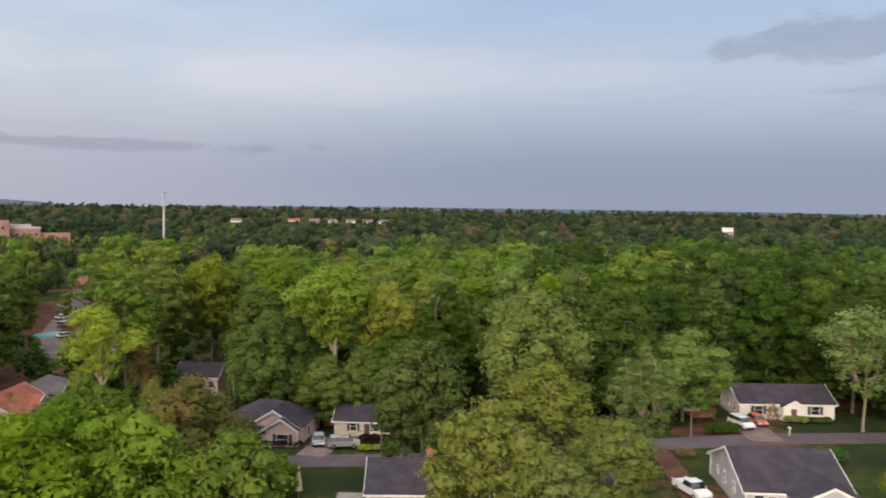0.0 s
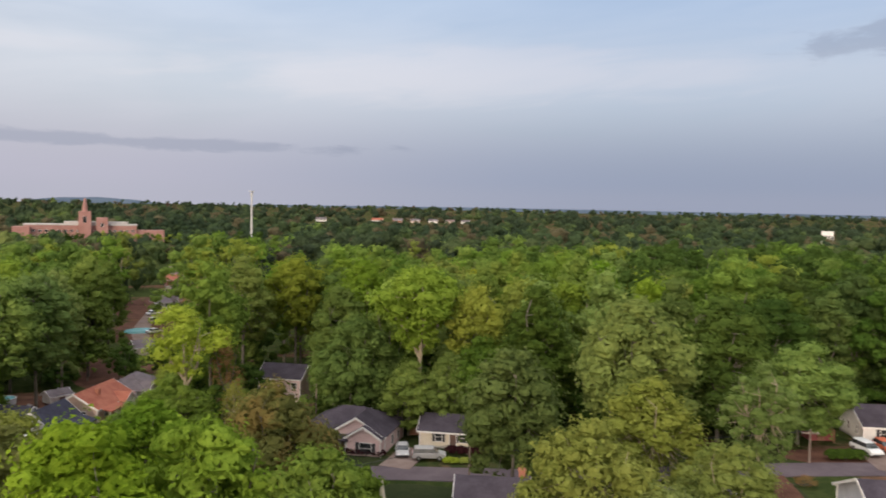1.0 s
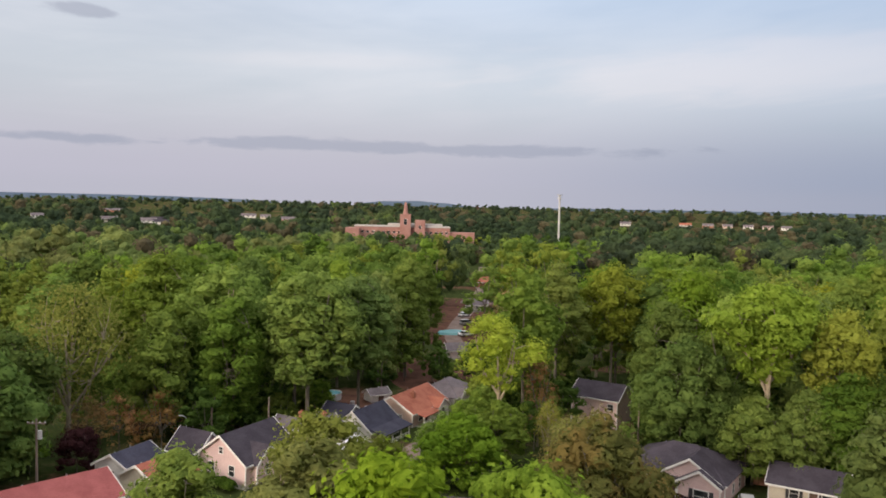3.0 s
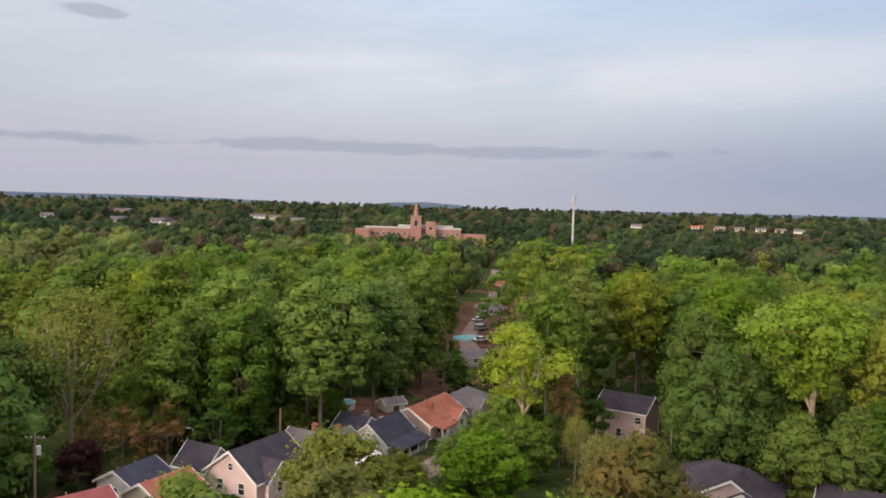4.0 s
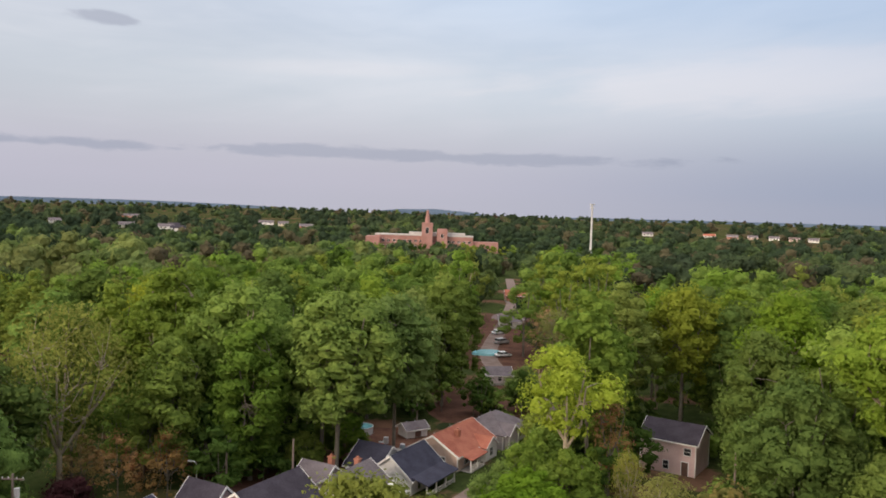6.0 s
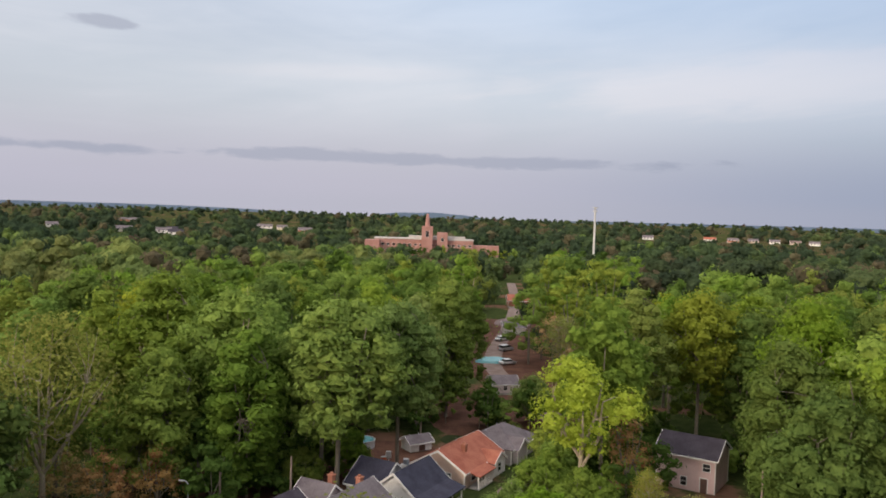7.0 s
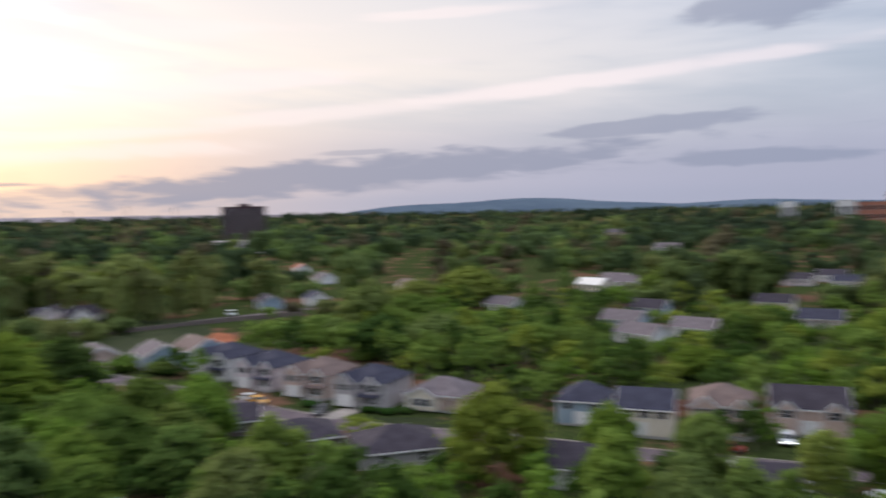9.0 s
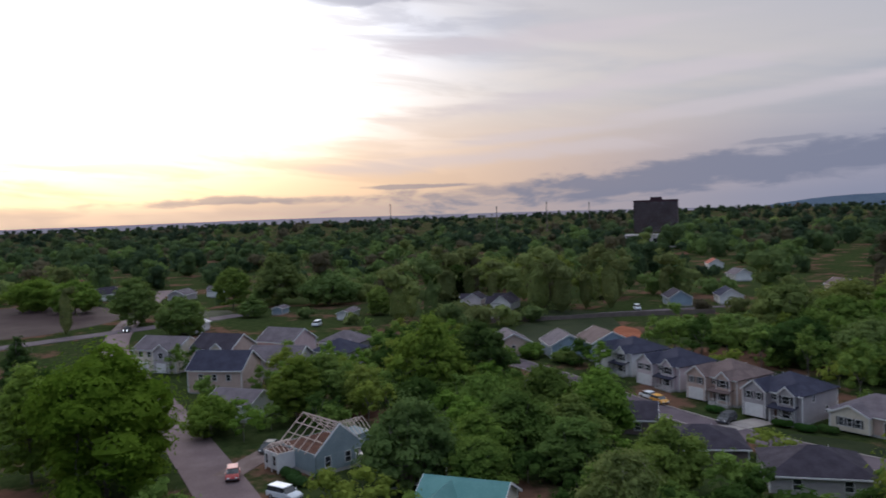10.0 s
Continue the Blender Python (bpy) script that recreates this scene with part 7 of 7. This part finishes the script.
# some of these hold the camera's view of a house or tarpaulin open
CLEARINGS = [(-91, 134, 10, 13), (-82, 150, 6, 5), (-43.5, 136, 6.5, 17), (-87, 172, 5, 10), (-102, 195, 10, 19), (-101, 97, 10, 5.5), (-114, 226, 9, 18), (-127, 258, 9, 22), (-146, 302, 11, 26), (-224, -116, 38, 20), (-105, -300, 40, 62), (-168, -250, 24, 12), (-158, 76, 12, 9), (-72, 112, 12, 40), (-232, -170, 12, 8), (-89, -48, 9, 15), (-100.5, -41, 8, 7), (-166, -22, 14, 52), (-134, -13, 11, 17), (-96, -84, 7, 8)]
SPOTS = np.array(HOUSE_SPOTS + [(p[0], p[1], width / 2 + 1.5) for line, width in ROADS for p in line[::2]])

# trees before the far houses are kept low to fit the camera's view
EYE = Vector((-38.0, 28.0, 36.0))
VIEW_TARGETS = []
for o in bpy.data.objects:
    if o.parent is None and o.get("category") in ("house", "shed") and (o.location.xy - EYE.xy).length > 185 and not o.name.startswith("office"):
        VIEW_TARGETS.append((o.location.x, o.location.y, o.location.z + (2.2 if (o.location.xy - EYE.xy).length < 480 else 3.6), (o.location.xy - EYE.xy).length, 11.0 if o.get("category") == "house" else 20.0))
VIEW_TARGETS += [(-331 + 24 * k, 561 + 14 * k, 14.0, math.hypot(-331 + 24 * k - EYE.x, 561 + 14 * k - EYE.y), 26.0) for k in (-2, -1, 0, 1, 2)]
VIEW_TARGETS = np.array(VIEW_TARGETS)


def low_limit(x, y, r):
    """How high a tree here may grow without hiding a far house from the camera."""
    ux, uy = (VIEW_TARGETS[:, 0] - EYE.x) / VIEW_TARGETS[:, 3], (VIEW_TARGETS[:, 1] - EYE.y) / VIEW_TARGETS[:, 3]
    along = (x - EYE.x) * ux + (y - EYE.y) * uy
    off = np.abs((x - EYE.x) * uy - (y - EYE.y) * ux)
    hit = (along > 120) & (along < VIEW_TARGETS[:, 3] + 4) & (off < VIEW_TARGETS[:, 4] * .55 + r * .6)
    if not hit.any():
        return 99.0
    return float((EYE.z - (EYE.z - VIEW_TARGETS[hit, 2]) * along[hit] / VIEW_TARGETS[hit, 3]).min())


# the woods behind the houses: the nearest tree by tree, the rest as one body
wood = random.Random(11)
found = []
for x0, x1, y0, y1 in ((-175, -84, 96, 300), (-64, 135, 128, 285), (66, 110, 95, 130)):
    n = int((x1 - x0) * (y1 - y0) / 26)
    for _ in range(n):
        x, y = wood.uniform(x0, x1), wood.uniform(y0, y1)
        far = math.hypot(x + 15, y - 30)
        if (x < -120 and y < 110) or far > 262:
            continue
        if keep_out(x, y, 4.0) or any((x - a) ** 2 + (y - b) ** 2 < (0.60 * (r + 4.8)) ** 2 for a, b, r in TREES):
            continue
        k = wood.choices(("round", "mid", "bright", "olive", "light", "vase", "dark"), (26, 26, 14, 16, 7, 7, 4) if x < 22 else (14, 34, 4, 6, 2, 4, 36))[0]
        r = wood.uniform(4.6, 8.2)
        found.append((far, k, x, y, ground_z(x, y) + wood.uniform(20.5, 25.5) + (r - 5.5) * 0.9, r, wood.randrange(5)))
        TREES.append((x, y, r))
found.sort()
for far, k, x, y, top, r, i in found[:150]:
    tree(k, x, y, top, r, 0.42, 3)
rest = [f[1:] for f in found[150:]]
for _ in range(620):
    x, y = wood.uniform(-150, 110), wood.uniform(96, 165)
    if keep_out(x, y, 1.5) or (x < -120 and y < 110) or (-66 < x < 70 and y < 126):
        continue
    rest.append((wood.choice(("dark", "round", "dark")), x, y, ground_z(x, y) + wood.uniform(4, 11), wood.uniform(2.6, 4.2), wood.randrange(5)))
# low trees behind the new houses and along the stream
for _ in range(760):
    x, y = wood.uniform(-300, -186), wood.uniform(-70, 150)
    if keep_out(x, y, 3.0) or any((x - a) ** 2 + (y - b) ** 2 < (0.62 * (r + 3.6)) ** 2 for a, b, r in TREES):
        continue
    k = wood.choices(("round", "dark", "bright", "olive"), (44, 28, 12, 16))[0]
    r = wood.uniform(3.2, 5.8)
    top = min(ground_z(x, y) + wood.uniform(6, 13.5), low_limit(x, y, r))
    if top < ground_z(x, y) + 2.5:
        continue
    rest.append((k, x, y, top, min(r, .8 * (top - ground_z(x, y))), wood.randrange(5)))
    TREES.append((x, y, r))
# garden trees between the houses on the sunset side
for _ in range(1700):
    x, y = wood.uniform(-185, -70), wood.uniform(-135, 90)
    if keep_out(x, y, 2.0) or any((x - a) ** 2 + (y - b) ** 2 < (0.60 * (r + 3.2)) ** 2 for a, b, r in TREES):
        continue
    if noise.noise((x * .03, y * .03, 4.0)) < -0.45:
        continue
    k = wood.choices(("round", "dark", "bright", "olive"), (40, 30, 14, 16))[0]
    r = wood.uniform(2.4, 4.6)
    rest.append((k, x, y, ground_z(x, y) + wood.uniform(4.0, 8.5), r, wood.randrange(5)))
    TREES.append((x, y, r))
for k in range(-9, 10):
    x, y = -331 + 6.6 * k + 16, 561 + 3.8 * k - 34
    rest.append((wood.choice(("round", "olive", "dark")), x, y, 13.6 + wood.uniform(-1.2, 1.2), wood.uniform(5.0, 7.0), wood.randrange(5)))
for k in range(7):
    x, y = -160 + 6.5 * k, 391 + wood.uniform(-7, 7)
    rest.append((wood.choice(("round", "dark", "bright")), x, y, 22.0 + wood.uniform(-1.5, 2.0), wood.uniform(5.5, 8.0), wood.randrange(5)))
grove("mixed green trees crowding behind the houses", rest)


def shrub(x, y, h, r, leaf="l_hedge", label="clipped green garden shrub by a wall", long=1.0, rot=0.0):
    e = thing("shrub", label, "shrub", x, y, ground_z(x, y), rot)
    g = np.random.default_rng(int(abs(x * 13 + y * 7)))
    vs, fs = [], []
    cs = [((i - 1.5) * r * .55 * long, g.uniform(-.2, .2) * r, h * .5) for i in range(4)]
    for c in cs:
        d = unit(260, g)
        d[:, 2] = np.abs(d[:, 2]) - .25
        q = cards(np.array(c) + d * np.array((r * .62, r * .62, h * .5)), d, .3, .5, g)
        o = len(vs)
        vs += [tuple(v) for v in q]
        fs += [(o + i, o + i + 1, o + i + 2, o + i + 3) for i in range(0, len(q), 4)]
        bv, bf = ball(c, min(r * .55, h * .48), r=g)
        o = len(vs)
        vs += bv
        fs += [tuple(i + o for i in f) for f in bf]
    part("foliage", (vs, fs), M[leaf], e)
    bm = bmesh.new()
    tube(bm, (0, 0, -.2), (0, 0, h * .5), .08, .05, 6)
    part("stem", bm, M["bark"], e)
    return e


shrub(-23.4, 112.6, 1.1, 1.7, "l_plum", "dark plum-coloured hedge under the window", 1.6, -6)
shrub(-27.6, 112.8, 1.0, 1.1, "l_plum", "dark plum-coloured hedge by the steps", 1.2, -6)
shrub(-10.8, 110.6, .9, .8, "l_yellow", "small yellow shrub beside the drive")
shrub(-8.6, 110.8, .9, .8, "l_yellow", "small yellow shrub beside the drive")
shrub(-9.0, 114.4, 1.3, 1.8, "l_plum", "low dark shrub before the cream house", 1.4)
shrub(50.6, 102.6, 2.2, 2.6, "l_hedge", "large rounded green hedge by the street", 1.2)
shrub(42.4, 115.4, 1.8, 1.8, "l_dark", "dark rounded shrub by the street", 1.2)
shrub(56.6, 122.6, 1.3, 1.2, "l_light", "pale flowering shrub by the porch", 1.2)
shrub(60.4, 123.2, 1.0, 1.4, "l_dark", "low dark shrub along the foundation", 1.4)
shrub(-76.8, 89.6, 1.8, 1.5, "l_dark", "dark shrub below the rose gable")
for sx, sy in ((-89, -50), (-88.4, -47), (-91, -44.6), (-166.8, -21), (-167.6, -34), (-166.4, -17), (-168, -14)):
    shrub(sx, sy, 1.5, 1.3, "l_hedge", "rounded green garden shrub", 1.0, sx * 7)


# far woods: one body of crowns for each belt
def woods(label, r0, r1, count, n_cards, size, hts, rad, seed, shift, az=(-38, 186), lumps=3):
    g = np.random.default_rng(seed)
    vs, fs, mi, quads, qmi, off = [], [], [], [], [], 0
    for _ in range(count):
        a = radians(g.uniform(*az))
        r = math.sqrt(g.uniform(r0 * r0, r1 * r1)) if r1 < 1200 else r0 * (r1 / r0) ** g.uniform()
        x, y = -35 - r * math.sin(a), 35 + r * math.cos(a)
        if -185 < x < 135 and -235 < y < 285 and not (x < -64 and y > 250):
            continue
        if -300 < x < -180 and -70 < y < 150:
            continue
        if r < 1500 and keep_out(x, y, 4.0):
            continue
        if r < 620 and y < 250 and x < -120 and noise.noise((x * .018, y * .018, 9.0)) < -0.10:
            continue
        if r < 560 and y < -40 and noise.noise((x * .02, y * .02, 3.0)) < -0.16:
            continue
        swell = noise.noise((x * .012, y * .012, 1.0))
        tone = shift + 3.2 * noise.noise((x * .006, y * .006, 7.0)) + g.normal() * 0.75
        # woods towards the sunset are painted lighter, standing for the haze there
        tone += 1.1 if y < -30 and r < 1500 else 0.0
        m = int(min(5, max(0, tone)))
        k = g.uniform()
        m = 6 if k > .91 else (7 if k < .005 and r > 330 else m)
        w = g.uniform(*rad) * (1 + .35 * swell)
        z = ground_z(x, y)
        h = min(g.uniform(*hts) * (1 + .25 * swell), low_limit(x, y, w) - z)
        if h < 3.5:
            continue
        w = min(w, h * .75)
        for n in range(lumps):
            ox, oy = g.normal(size=2) * w * .40
            lw = w * g.uniform(.45, .72)
            lz = z + h - lw * .7 - (g.uniform(0, .20) if n < lumps - 1 else g.uniform(.25, .5)) * h
            d = unit(n_cards, g)
            d[:, 2] = np.abs(d[:, 2]) * 1.1 - .3
            quads.append(cards(np.array((x + ox, y + oy, lz)) + d * lw * np.array((1, 1, .78)) * g.uniform(.86, 1.14, (n_cards, 1)), d, size, .4, g))
            qmi += [m] * n_cards
            v, f = ball((x + ox, y + oy, lz), lw * .72, 5, 3, .78, g)
            vs += v
            fs += [tuple(i + off for i in q) for q in f]
            mi += [m] * len(f)
            off += len(v)
        # foliage down to the ground
        d = unit(n_cards, g)
        quads.append(cards(np.array((x, y, z + h * .32)) + d * np.array((w * .72, w * .72, h * .34)), d, size * 1.1, .5, g))
        qmi += [m] * n_cards
        v, f = ball((x, y, z + h * .32), w * .5, 6, 3, h * .34 / (w * .5), g)
        vs += v
        fs += [tuple(i + off for i in q) for q in f]
        mi += [m] * len(f)
        off += len(v)
    q = np.concatenate(quads)
    vs += [tuple(p) for p in q.tolist()]
    fs += [(off + i, off + i + 1, off + i + 2, off + i + 3) for i in range(0, len(q), 4)]
    me = bpy.data.meshes.new("woods")
    me.from_pydata(vs, [], fs)
    for k in range(1, 9):
        me.materials.append(M["l_wood%d" % k])
    me.polygons.foreach_set("material_index", mi + qmi)
    return tagged(new("woods", me), label, "woods", kind="stuff")


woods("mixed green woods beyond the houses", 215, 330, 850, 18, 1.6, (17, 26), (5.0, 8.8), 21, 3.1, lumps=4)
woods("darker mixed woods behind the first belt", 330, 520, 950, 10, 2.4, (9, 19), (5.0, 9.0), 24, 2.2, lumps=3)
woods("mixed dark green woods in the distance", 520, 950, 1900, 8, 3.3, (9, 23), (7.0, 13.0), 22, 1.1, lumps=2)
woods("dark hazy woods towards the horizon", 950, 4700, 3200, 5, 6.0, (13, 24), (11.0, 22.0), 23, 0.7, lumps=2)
